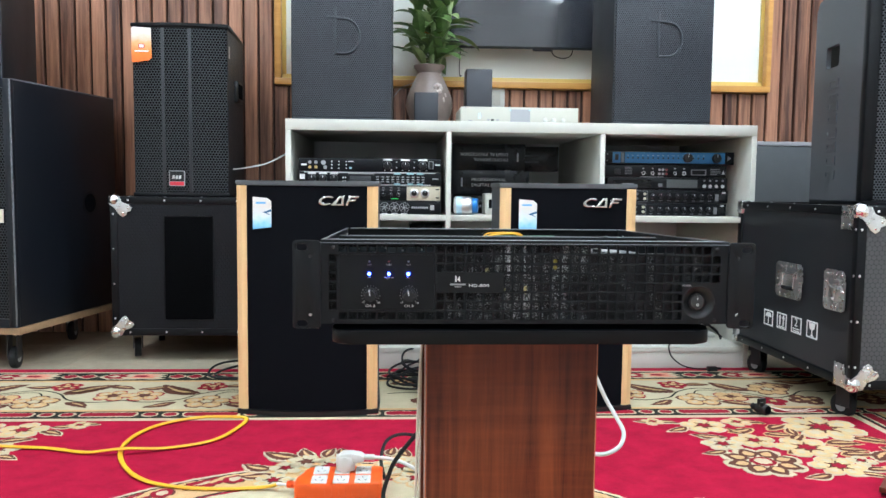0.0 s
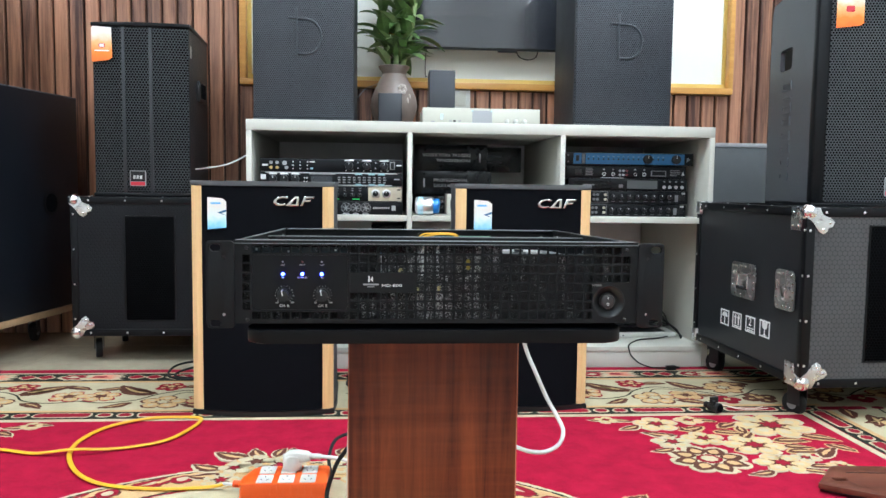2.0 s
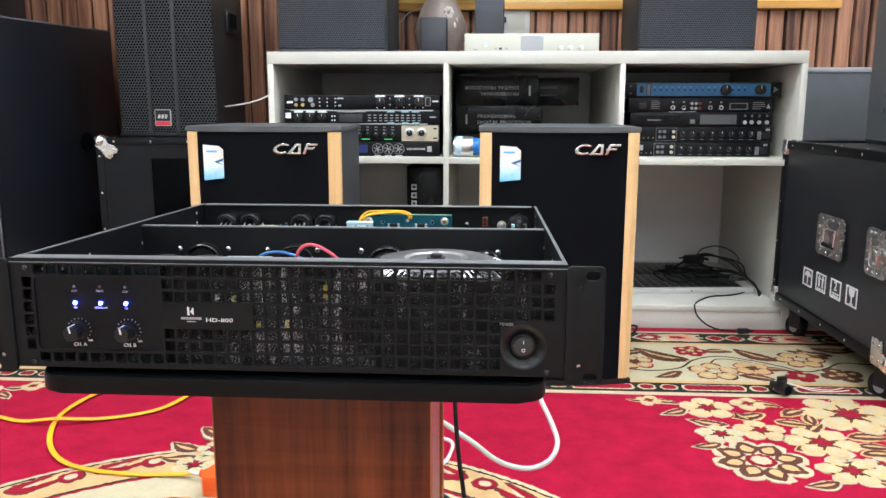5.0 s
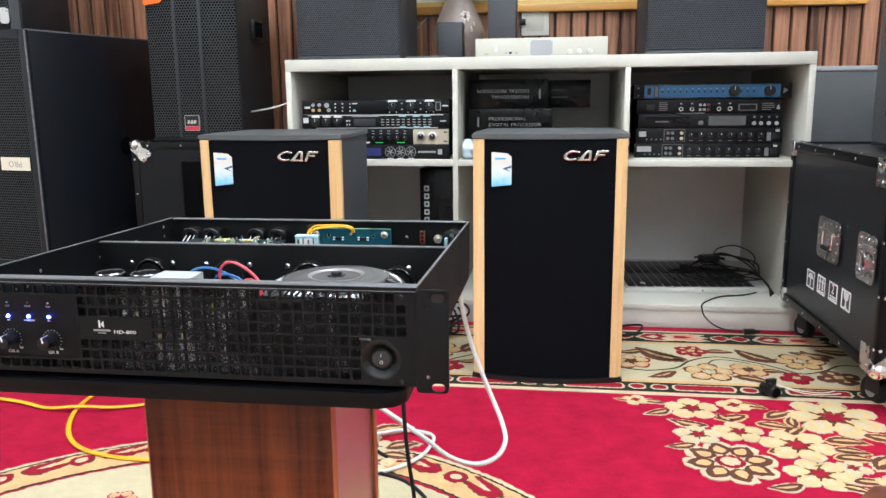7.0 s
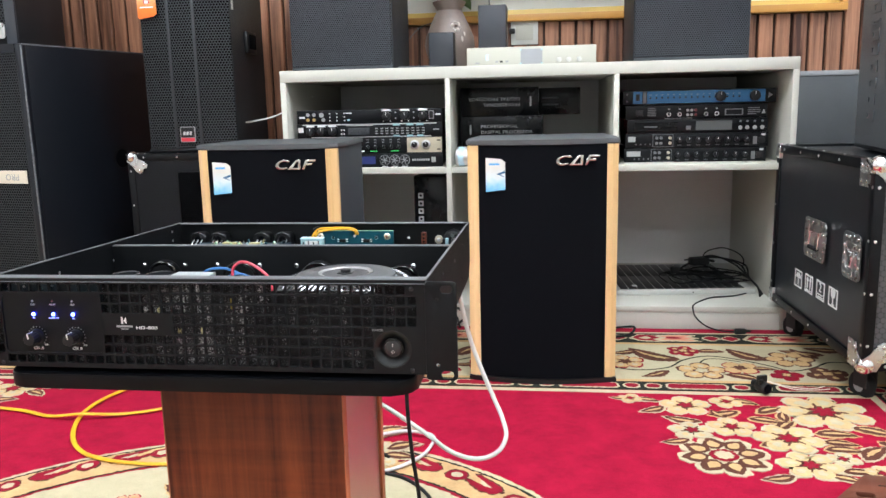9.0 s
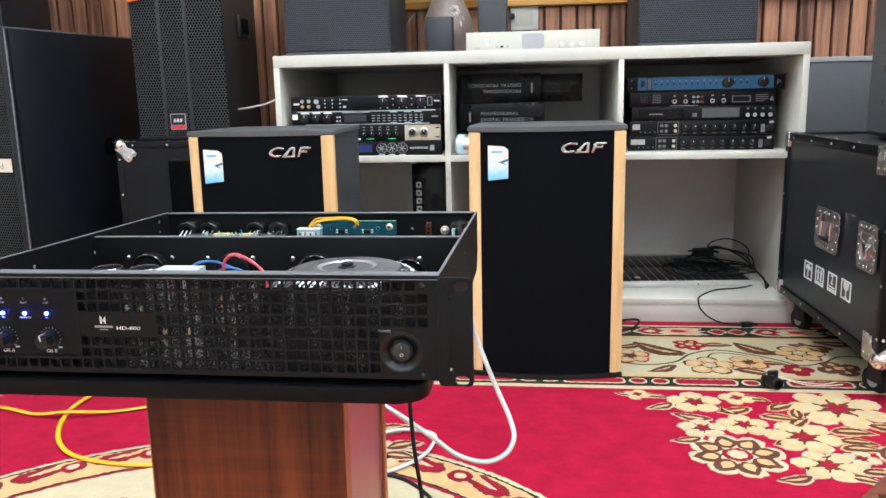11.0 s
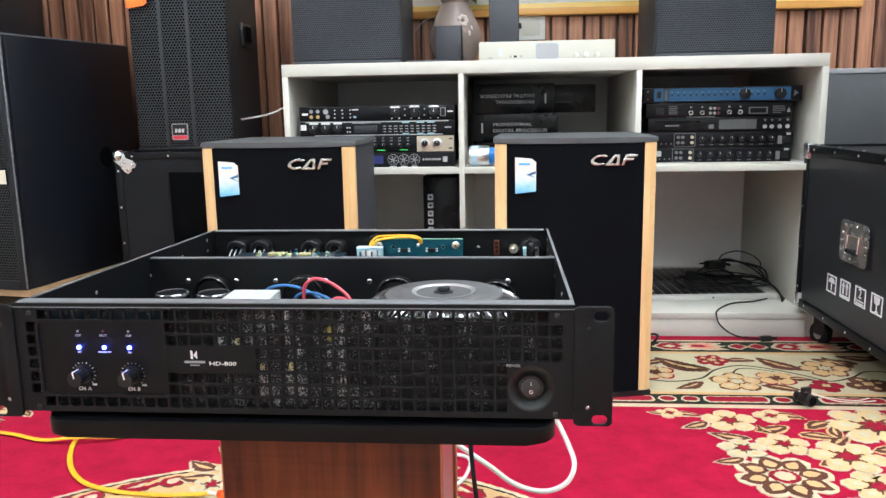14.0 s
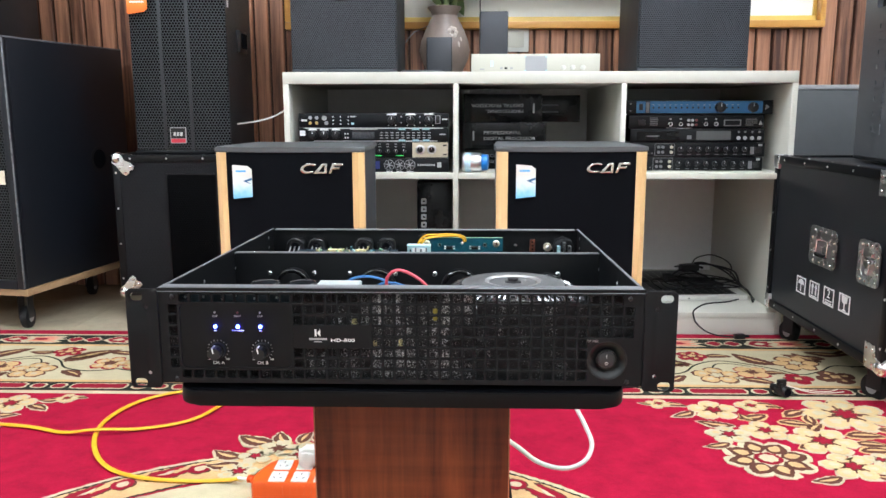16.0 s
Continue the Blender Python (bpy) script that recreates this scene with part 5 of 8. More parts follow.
# strips that paint the shine of fins and wires through the foam
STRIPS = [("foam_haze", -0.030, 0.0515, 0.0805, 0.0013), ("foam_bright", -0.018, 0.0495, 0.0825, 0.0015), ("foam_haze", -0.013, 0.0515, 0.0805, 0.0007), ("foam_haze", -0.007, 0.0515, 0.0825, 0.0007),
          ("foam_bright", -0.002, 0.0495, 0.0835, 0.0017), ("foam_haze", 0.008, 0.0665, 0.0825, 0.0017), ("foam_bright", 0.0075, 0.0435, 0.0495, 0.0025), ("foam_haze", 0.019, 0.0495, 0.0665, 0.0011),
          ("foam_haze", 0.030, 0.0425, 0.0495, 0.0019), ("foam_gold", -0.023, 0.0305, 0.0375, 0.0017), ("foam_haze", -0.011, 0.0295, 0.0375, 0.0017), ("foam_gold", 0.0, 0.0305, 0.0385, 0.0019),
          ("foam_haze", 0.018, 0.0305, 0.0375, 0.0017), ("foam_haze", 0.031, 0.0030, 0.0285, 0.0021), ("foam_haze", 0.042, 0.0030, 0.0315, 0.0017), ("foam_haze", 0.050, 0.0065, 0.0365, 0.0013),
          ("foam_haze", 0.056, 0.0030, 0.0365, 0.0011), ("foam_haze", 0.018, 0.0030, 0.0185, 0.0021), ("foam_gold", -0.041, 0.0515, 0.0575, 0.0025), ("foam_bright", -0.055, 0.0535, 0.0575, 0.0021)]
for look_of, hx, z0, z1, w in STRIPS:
    part("silver_strip", prism(rounded(w * 2, z1 - z0, w * 0.8, 3, hx, (z0 + z1) / 2), "y", 0.0090, 0.0109, bevel=0.0005), look_of, amp, "hazy strip painted as shine of parts behind the grid")
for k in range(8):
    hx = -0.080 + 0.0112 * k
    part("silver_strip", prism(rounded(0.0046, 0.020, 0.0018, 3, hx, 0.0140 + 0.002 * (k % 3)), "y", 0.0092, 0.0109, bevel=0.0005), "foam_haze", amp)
for z0, z1 in ((0.0620, 0.0672), (0.0560, 0.0605)):
    part("bare_wire", prism(rounded(0.0042, z1 - z0, 0.0018, 3, 0.031, (z0 + z1) / 2), "y", 0.0082, 0.0107, bevel=0.0008), "dull_yellow", amp, "dull yellow wire bundle")


def capacitor(x, y, r, h):
    c = part("capacitor", cyl((x, y, 0.0016), (x, y, h), r, seg=32, bevel=0.0025), "gloss_wrap", amp, "black capacitor with glossy rim")
    part("capacitor_top", cyl((x, y, h - 0.0002), (x, y, h + 0.0006), r * 0.80, seg=28), "cloth_black", c)
    part("crimped_rim", lathe([(r * 0.82, 0.0), (r * 0.84, 0.0012), (r * 0.90, 0.0016), (r * 0.97, 0.0006), (r * 0.99, -0.0010), (r * 0.82, -0.0010)], 36, (x, y, h)), "foil_wrap", c, "shiny crimped rim")


for k in range(2):
    capacitor(-0.1602 + 0.0414 * k, 0.165, 0.0165, 0.0545)
    capacitor(-0.1602 + 0.0414 * k, 0.118, 0.0165, 0.0470)
for hx in (-0.10, -0.04, 0.045):
    hs = part("heat_sink", box(hx - 0.014, hx + 0.014, 0.036, 0.042, 0.0016, 0.046), "aluminium", amp, "finned aluminium heat sink")
    for q in range(5):
        part("fin", box(hx - 0.0135 + 0.0062 * q, hx - 0.0118 + 0.0062 * q, 0.0210, 0.036, 0.0016, 0.046), "aluminium", hs)
part("label_block", box(-0.102, -0.056, 0.136, 0.176, 0.030, 0.0560, 0.001), "pale_block", amp, "pale grey block")
part("board", box(-0.19, 0.02, 0.045, 0.225, 0.0016, 0.004), "dark_anodised", amp, "dark circuit board")
# ring transformer, its foil-wrapped winding and clamp plate
tx, ty = 0.1070, 0.1350
prof = []
for k in range(15):
    a = math.pi * k / 14
    prof.append((0.050 + 0.0255 * math.sin(a) if k not in (0, 14) else 0.03, 0.031 - 0.0285 * math.cos(a)))
tor = part("transformer", lathe(prof, 48, (tx, ty, 0.0016)), "gloss_wrap", amp, "wrapped ring transformer under a black dished plate")
wr = bmesh.new()
for k in range(64):
    a = 2 * math.pi * k / 64 + RL.uniform(-0.025, 0.025)
    pts = []
    for q in range(8):
        b = math.pi * (0.12 + 0.83 * q / 7)
        r = 0.050 + (0.0262 + RL.uniform(-0.0006, 0.0010)) * math.sin(b)
        pts.append((tx + r * math.cos(a + 0.09 * q / 7), ty + r * math.sin(a + 0.09 * q / 7), 0.0326 - 0.0294 * math.cos(b)))
    tube(pts, RL.uniform(0.0011, 0.0018), 5, 2, bm=wr)
tagged(part("winding", wr, "foil_wrap", tor, "glossy wrapped winding"), kind="stuff")
bm = lathe([(0.0255, 0.0626), (0.0285, 0.0634), (0.0320, 0.0637), (0.0440, 0.0634), (0.0450, 0.0627), (0.0485, 0.0626), (0.0525, 0.0618), (0.0535, 0.0606), (0.0530, 0.0596), (0.0255, 0.0600)], 64, (tx, ty, 0.0016))
part("clamp_plate", bm, "clamp_metal", tor, "dark dished metal plate")
part("clamp_dish", lathe([(0.004, 0.0535), (0.0130, 0.0537), (0.0175, 0.0565), (0.0258, 0.0634), (0.0290, 0.0640), (0.0290, 0.0632), (0.0175, 0.0555), (0.0130, 0.0527), (0.004, 0.0525)], 56, (tx, ty, 0.0016)), "dish_metal", tor, "bright pressed dish")
part("washer", cyl((tx, ty, 0.0552), (tx, ty, 0.0568), 0.0112, seg=28, bevel=0.0003), "steel", tor)
part("bolt", cyl((tx, ty, 0.0568), (tx, ty, 0.0652), 0.0096, seg=6, bevel=0.0006), "dark_anodised", tor)
part("bolt_tip", cyl((tx, ty, 0.0652), (tx, ty, 0.0686), 0.0056, seg=14, bevel=0.0005), "dark_anodised", tor)
# glossy round fan covers and screws on the partition
for hx, rr, top_z in ((-0.1425, 0.0205, 0.0605), (-0.0446, 0.0225, 0.0605), (0.0510, 0.0225, 0.0600), (0.1530, 0.0205, 0.0560)):
    cz = top_z - rr
    fan = part("fan_cover", cyl((hx, 0.2303, cz), (hx, 0.2170, cz), rr, rr * 0.88, 36, bevel=0.0035), "tray_black", amp, "black round fan cover")
    bm = lathe([(rr * 0.86, 0.0), (rr * 0.90, 0.0010), (rr * 0.96, 0.0004), (rr * 0.93, -0.0012), (rr * 0.86, -0.0012)], 36)
    bmesh.ops.transform(bm, matrix=Matrix.Translation((hx, 0.2172, cz)) @ FRONT, verts=bm.verts)
    part("cover_rim", bm, "gloss_wrap", fan, "thin shiny rim")
for hx in (-0.171, -0.119, -0.077, -0.024, 0.022, 0.1645):
    s = part("screw", ball((hx, 0.2295, 0.0525), 0.0030, squash=(1, 0.6, 1), seg=12), "steel", amp, "cross-head steel screw")
    for a in (35, 125):
        part("screw_slot", box(-0.0018, 0.0018, -0.0004, 0.0004, -0.0004, 0.0004), "black_plastic", s).matrix_local = Matrix.Translation((hx, 0.2276, 0.0525)) @ pose(0, 0, 0, 0, a, 0)


def wire(points, r, material, label=""):
    part("wire", tube(points, r, 8, 8), material, amp, label)


wire([(-0.076, 0.178, 0.040), (-0.073, 0.177, 0.0520), (-0.064, 0.176, 0.0585), (-0.051, 0.175, 0.0605), (-0.037, 0.172, 0.0590), (-0.022, 0.167, 0.0540), (-0.010, 0.162, 0.0470), (-0.004, 0.16, 0.035)], 0.0015, "blue_wire", "blue wire")
wire([(-0.046, 0.165, 0.040), (-0.036, 0.164, 0.0530), (-0.026, 0.162, 0.0562), (-0.014, 0.158, 0.0560), (0.000, 0.152, 0.0500), (0.006, 0.15, 0.035)], 0.0014, "blue_wire", "blue wire")
wire([(-0.026, 0.152, 0.040), (-0.0265, 0.152, 0.0600), (-0.0225, 0.152, 0.0685), (-0.0140, 0.151, 0.0725), (-0.003, 0.150, 0.0700), (0.010, 0.148, 0.0625), (0.019, 0.146, 0.0530), (0.022, 0.145, 0.040)], 0.0017, "red_wire", "red wire")
wire([(-0.008, 0.150, 0.038), (0.000, 0.149, 0.0510), (0.009, 0.147, 0.0550), (0.018, 0.144, 0.0510), (0.022, 0.142, 0.038)], 0.0016, "red_wire", "red wire")
wire([(-0.008, 0.397, 0.056), (-0.005, 0.398, 0.0640), (0.003, 0.401, 0.0702), (0.018, 0.4005, 0.0714), (0.034, 0.3995, 0.0720), (0.048, 0.3995, 0.0712), (0.056, 0.3995, 0.0680), (0.058, 0.4, 0.062)], 0.0013, "yellow_cable", "yellow wire")
wire([(-0.004, 0.396, 0.056), (-0.001, 0.397, 0.0625), (0.006, 0.3985, 0.0676), (0.018, 0.3985, 0.0690), (0.034, 0.3985, 0.0702), (0.047, 0.3985, 0.0696), (0.054, 0.399, 0.0665), (0.055, 0.3995, 0.062)], 0.0013, "yellow_cable", "yellow wire")
wire([(-0.010, 0.395, 0.056), (-0.006, 0.3955, 0.0610), (0.001, 0.3965, 0.0655), (0.012, 0.3975, 0.0678), (0.024, 0.398, 0.0694), (0.038, 0.398, 0.0700)], 0.0010, "yellow_cable", "yellow wire")
part("cable_tie", tube([(-0.006, 0.397, 0.0700), (-0.002, 0.3985, 0.0722), (0.003, 0.3965, 0.0738)], 0.0009, 6, 3), "black_plastic", amp)
# rear boards and sockets
up = part("upright_board", box(0.000, 0.1085, 0.4015, 0.4033, 0.020, 0.0667), "pcb", amp, "teal circuit board standing at the back")
part("board_edge", box(0.0003, 0.1082, 0.4014, 0.4034, 0.0668, 0.0674), "pcb_edge", up, "pale green cut edge")
for hx in (0.0355, 0.0700):
    ch = part("chip", box(hx - 0.0048, hx + 0.0048, 0.3992, 0.4014, 0.0510, 0.0555, 0.0005), "black_plastic", up)
    for q in (-1, 1):
        for v in (0.0520, 0.0550):
            part("chip_leg", box(hx + q * 0.0062 - 0.0014, hx + q * 0.0062 + 0.0014, 0.4002, 0.4016, v - 0.0008, v + 0.0008), "ink_white", ch)
for hx in (0.004, 0.0995):
    bs = part("board_screw", ball((hx, 0.4012, 0.0590), 0.0050, squash=(1, 0.45, 1), seg=16), "champagne", up)
    for a in (20, 110):
        part("screw_slot", box(-0.0026, 0.0026, -0.0004, 0.0004, -0.0005, 0.0005), "brown_board", bs).matrix_local = Matrix.Translation((hx, 0.3988, 0.0590)) @ pose(0, 0, 0, 0, a, 0)
for hx in (0.0217, 0.0840):
    pad = part("solder_pad", cyl((hx, 0.4014, 0.0573), (hx, 0.4010, 0.0573), 0.0026, seg=16), "steel", up)
    part("pad_hole", cyl((hx, 0.4011, 0.0573), (hx, 0.4007, 0.0573), 0.0017, seg=14), "cloth_black", pad)
part("solder_pad", ball((0.053, 0.4010, 0.0595), 0.0022, squash=(1, 0.6, 1)), "steel", up)
rl = part("relay", box(-0.0220, 0.0100, 0.388, 0.400, 0.024, 0.0575, 0.0012), "relay", amp, "clear pale-blue relay")
part("relay_core", box(-0.0150, 0.0030, 0.3872, 0.3879, 0.0470, 0.0550), "ink_white", rl, "pale coil inside")
for q in range(4):
    part("relay_contact", box(-0.0185 + 0.0072 * q, -0.0165 + 0.0072 * q, 0.3868, 0.3879, 0.0475, 0.0535 + 0.0018 * (q % 2)), "dull_grey" if q % 2 else "pcb_dark", rl)
part("relay_rim", box(-0.0224, 0.0104, 0.3872, 0.4004, 0.0572, 0.0590, 0.0008), "sticker_pale", rl, "paler moulded rim")
for hx in (-0.178, -0.148, -0.083, -0.052):
    so = part("socket", prism(rounded(0.024, 0.026, 0.007, 4, hx, 0.0510), "y", 0.400, 0.4178, bevel=0.001), "black_plastic", amp, "black rear socket")
    part("socket_hole", cyl((hx, 0.4003, 0.055), (hx, 0.3996, 0.055), 0.0050, seg=16), "cloth_black", so)
    part("socket_arm", tube([(hx - 0.011, 0.399, 0.050), (hx - 0.006, 0.397, 0.0625), (hx + 0.004, 0.397, 0.0640), (hx + 0.011, 0.399, 0.058)], 0.0018, 8, 4), "black_plastic", so)
    for q in (-0.006, 0.0, 0.006):
        part("pin", cyl((hx + q, 0.400, 0.0545), (hx + q, 0.388, 0.0485), 0.0009, seg=6), "steel", so)
part("rear_board", box(-0.17, -0.035, 0.345, 0.392, 0.0500, 0.0520), "pcb_dark", amp)
for k in range(34):
    hx = RL.uniform(-0.145, -0.045)
    hy = 0.370 + RL.uniform(-0.02, 0.02)
    c = RL.choice(("champagne", "pale_yellow", "pale_yellow", "relay", "pcb", "pcb_dark", "steel", "pcb_edge"))
    part("component", cyl((hx, hy, 0.0522), (hx + RL.uniform(-0.004, 0.004), hy, 0.0545 + RL.uniform(0, 0.0030)), RL.uniform(0.0008, 0.0020), seg=10), c, amp)
part("inductor", box(-0.128, -0.108, 0.366, 0.376, 0.0522, 0.0560, 0.001), "pale_yellow", amp)
part("inductor", box(-0.090, -0.076, 0.366, 0.376, 0.0522, 0.0556, 0.001), "pale_yellow", amp)
fu = part("fuse", box(0.1465, 0.1535, 0.410, 0.4178, 0.0450, 0.0630, 0.0006), "brown_board", amp, "brown fuse holder")
for q in (0.0500, 0.0550, 0.0600):
    part("fuse_hole", cyl((0.1500, 0.4102, q), (0.1500, 0.4096, q), 0.0015, seg=12), "cloth_black", fu)
part("ground_stud", cyl((0.171, 0.4178, 0.0525), (0.171, 0.411, 0.0525), 0.0058, seg=18, bevel=0.001), "champagne", amp)
part("ground_screw", ball((0.171, 0.4108, 0.0525), 0.0028, squash=(1, 0.5, 1)), "steel", amp)
inl = part("power_inlet", cyl((0.192, 0.4178, 0.0525), (0.192, 0.402, 0.0525), 0.0150, seg=8, bevel=0.001), "black_plastic", amp, "black mains inlet")
for q, c in ((-0.0075, "relay"), (0.0, "steel"), (0.0075, "steel")):
    part("terminal", box(0.192 + q - 0.0020, 0.192 + q + 0.0020, 0.392, 0.402, 0.0450, 0.0570 if q else 0.0620), c, inl)
part("panel_screw", ball((0.127, 0.4172, 0.0540), 0.0022), "steel", amp)


# ---- flight cases ----
def caster(parent, x, y, h, r=0.034, turn=20):
    """A swivel caster whose wheel touches the floor h below the case."""
    b = box(-0.022, 0.022, -0.022, 0.022, -0.004, 0.0)
    box(-0.016, -0.013, -0.012, 0.028, -(h - r), -0.003, bm=b)
    box(0.013, 0.016, -0.012, 0.028, -(h - r), -0.003, bm=b)
    c = part("caster", b, "dark_anodised", parent, "swivel caster with black rubber wheel")
    c.matrix_local = pose(x, y, 0, 0, 0, turn)
    w = part("wheel", cyl((-0.011, 0.016, r - h), (0.011, 0.016, r - h), r, seg=28, bevel=0.004), "black_rubber", c)
    part("hub", cyl((-0.0118, 0.016, r - h), (0.0118, 0.016, r - h), r * 0.45, seg=18), "ink_grey", c)
    return c


def ball_corner(parent, at, dx, dy, dz):
    """Chrome ball corner: a dome and three lobed legs that hold it to the edges."""
    x, y, z = at
    c = part("ball_corner", ball((x + dx * 0.012, y + dy * 0.012, z + dz * 0.012), 0.0215, seg=18), "chrome", parent, "chrome ball corner")

    def leg(outline, axis, lo, hi):
        part("corner_leg", prism(outline, axis, min(lo, hi), max(lo, hi), bevel=0.0006), "steel", c)
    lobe = [(0.0, 0.0), (0.0, 0.022), (0.014, 0.032), (0.026, 0.050), (0.036, 0.056), (0.045, 0.050), (0.046, 0.042), (0.056, 0.040), (0.060, 0.030), (0.052, 0.022), (0.034, 0.016), (0.026, 0.0)]
    lobe = [(1.22 * u, 1.22 * v) for u, v in lobe]
    leg([(x + dx * u, z + dz * v) for u, v in lobe], "y", y - dy * 0.0030, y + dy * 0.0001)
    wing = [(0.0, 0.0), (0.0, 0.024), (0.020, 0.030), (0.026, 0.060), (0.072, 0.060), (0.072, 0.0)]
    leg([(y + dy * u, z + dz * v) for u, v in wing], "x", x - dx * 0.0030, x + dx * 0.0001)
    for u, v in ((0.044, 0.056), (0.061, 0.039)):
        part("rivet", ball((x + dx * u, y - dy * 0.0032, z + dz * v), 0.0040, squash=(1, 0.5, 1), seg=10), "chrome", c)
    for u, v in ((0.036, 0.014), (0.062, 0.014), (0.036, 0.048), (0.062, 0.048)):
        part("rivet", ball((x - dx * 0.0032, y + dy * u, z + dz * v), 0.0040, squash=(0.5, 1, 1), seg=10), "chrome", c)
    return c


def flight_case(at, w, d, h, legs, label, face, side, window, turn=0.0, rivets_front=(), plate=True):
    """Origin at the lower left front corner of the box; legs: height of the wheels."""
    t = thing("flight_case", at, label, "flight case", "wheeled flight cases", turn=turn)
    e = 0.024
    part("body", box(e * 0.3, w - e * 0.3, e * 0.3, d - e * 0.3, e * 0.3, h - e * 0.3), side, t)
    part("front_board", box(e, w - e, 0.003, 0.010, e, h - e), face, t, "hexagon-textured black front board")
    wx0, wx1, wz0, wz1 = window
    part("front_grille", box(wx0, wx1, 0.0008, 0.0028, wz0, wz1, 0.0008), "grille_dark", t, "black mesh opening")
    fr = box(wx0 - 0.004, wx0, 0.0, 0.008, wz0 - 0.004, wz1 + 0.004)
    box(wx1, wx1 + 0.004, 0.0, 0.008, wz0 - 0.004, wz1 + 0.004, bm=fr)
    box(wx0, wx1, 0.0, 0.008, wz1, wz1 + 0.004, bm=fr)
    box(wx0, wx1, 0.0, 0.008, wz0 - 0.004, wz0, bm=fr)
    part("grille_edge", fr, "black_satin", t)
    # edge extrusions
    for x0, x1 in ((0, e), (w - e, w)):
        part("edge_strip", box(x0, x1, 0, e, e, h - e, 0.002), "black_satin", t)
        part("edge_strip", box(x0, x1, d - e, d, e, h - e, 0.002), "black_satin", t)
    for z0, z1 in ((0, e), (h - e, h)):
        part("edge_strip", box(0, w, 0, e, z0, z1, 0.002), "black_satin", t)
        part("edge_strip", box(0, w, d - e, d, z0, z1, 0.002), "black_satin", t)
        part("edge_strip", box(0, e, e, d - e, z0, z1, 0.002), "black_satin", t)
        part("edge_strip", box(w - e, w, e, d - e, z0, z1, 0.002), "black_satin", t)
    first = None

    def rivet(x, y, z, sq):
        nonlocal first
        if first is None:
            first = part("rivet", ball((0, 0, 0), 0.0036, seg=8), "steel", t, "domed steel rivet")
            o = first
        else:
            o = new("rivet", first.data)
            o.parent = t
        o.matrix_local = Matrix.Translation((x, y, z)) @ Matrix.Diagonal((*sq, 1))
    n = max(3, round(w / 0.11))
    for k in range(n):
        x = w * (k + 0.5) / n
        rivet(x, 0.0, h - 0.012, (1, 0.5, 1))
        rivet(x, 0.0, 0.012, (1, 0.5, 1))
        rivet(x, 0.012, h, (1, 1, 0.5))
    n = max(3, round(h / 0.13))
    for k in range(n):
        z = h * (k + 0.5) / n
        rivet(0.010, 0.0, z, (1, 0.5, 1))
        rivet(w - 0.010, 0.0, z, (1, 0.5, 1))
        rivet(0.0, 0.010, z, (0.5, 1, 1))
        rivet(0.0, d - 0.012, z, (0.5, 1, 1))
    n = max(3, round(d / 0.13))
    for k in range(n):
        y = d * (k + 0.5) / n
        rivet(0.0, y, h - 0.012, (0.5, 1, 1))
        rivet(0.0, y, 0.012, (0.5, 1, 1))
        rivet(0.012, y, h, (1, 1, 0.5))
    for cx, dx in ((0, 1), (w, -1)):
        for cz, dz in ((0, 1), (h, -1)):
            ball_corner(t, (cx, 0, cz), dx, 1, dz)
            if cx == 0:
                bc = part("back_corner", box(-0.003, 0.03, d - 0.03, d + 0.003, cz - 0.003 if dz > 0 else cz - 0.04, cz + 0.04 if dz > 0 else cz + 0.003, 0.004), "steel", t, "steel back corner")
    for cx in (0.055, w - 0.055):
        for cy in (0.09, d - 0.09):
            caster(t, cx, cy, legs)
    return t


left_case = flight_case((-0.922, 2.752, 0.083), 0.60, 0.46, 0.471, 0.083 - FLOOR, "black wheeled flight case with chrome corners, under a speaker", "hex_vinyl", "black_satin",
                        (0.178, 0.338, 0.055, 0.405))
right_case = flight_case((1.195, 1.967, 0.092), 0.72, 0.675, 0.468, 0.092 - FLOOR, "black wheeled flight case with chrome latches and handling signs", "hex_light", "carbon",
                         (0.175, 0.55, 0.07, 0.42), turn=1.2)


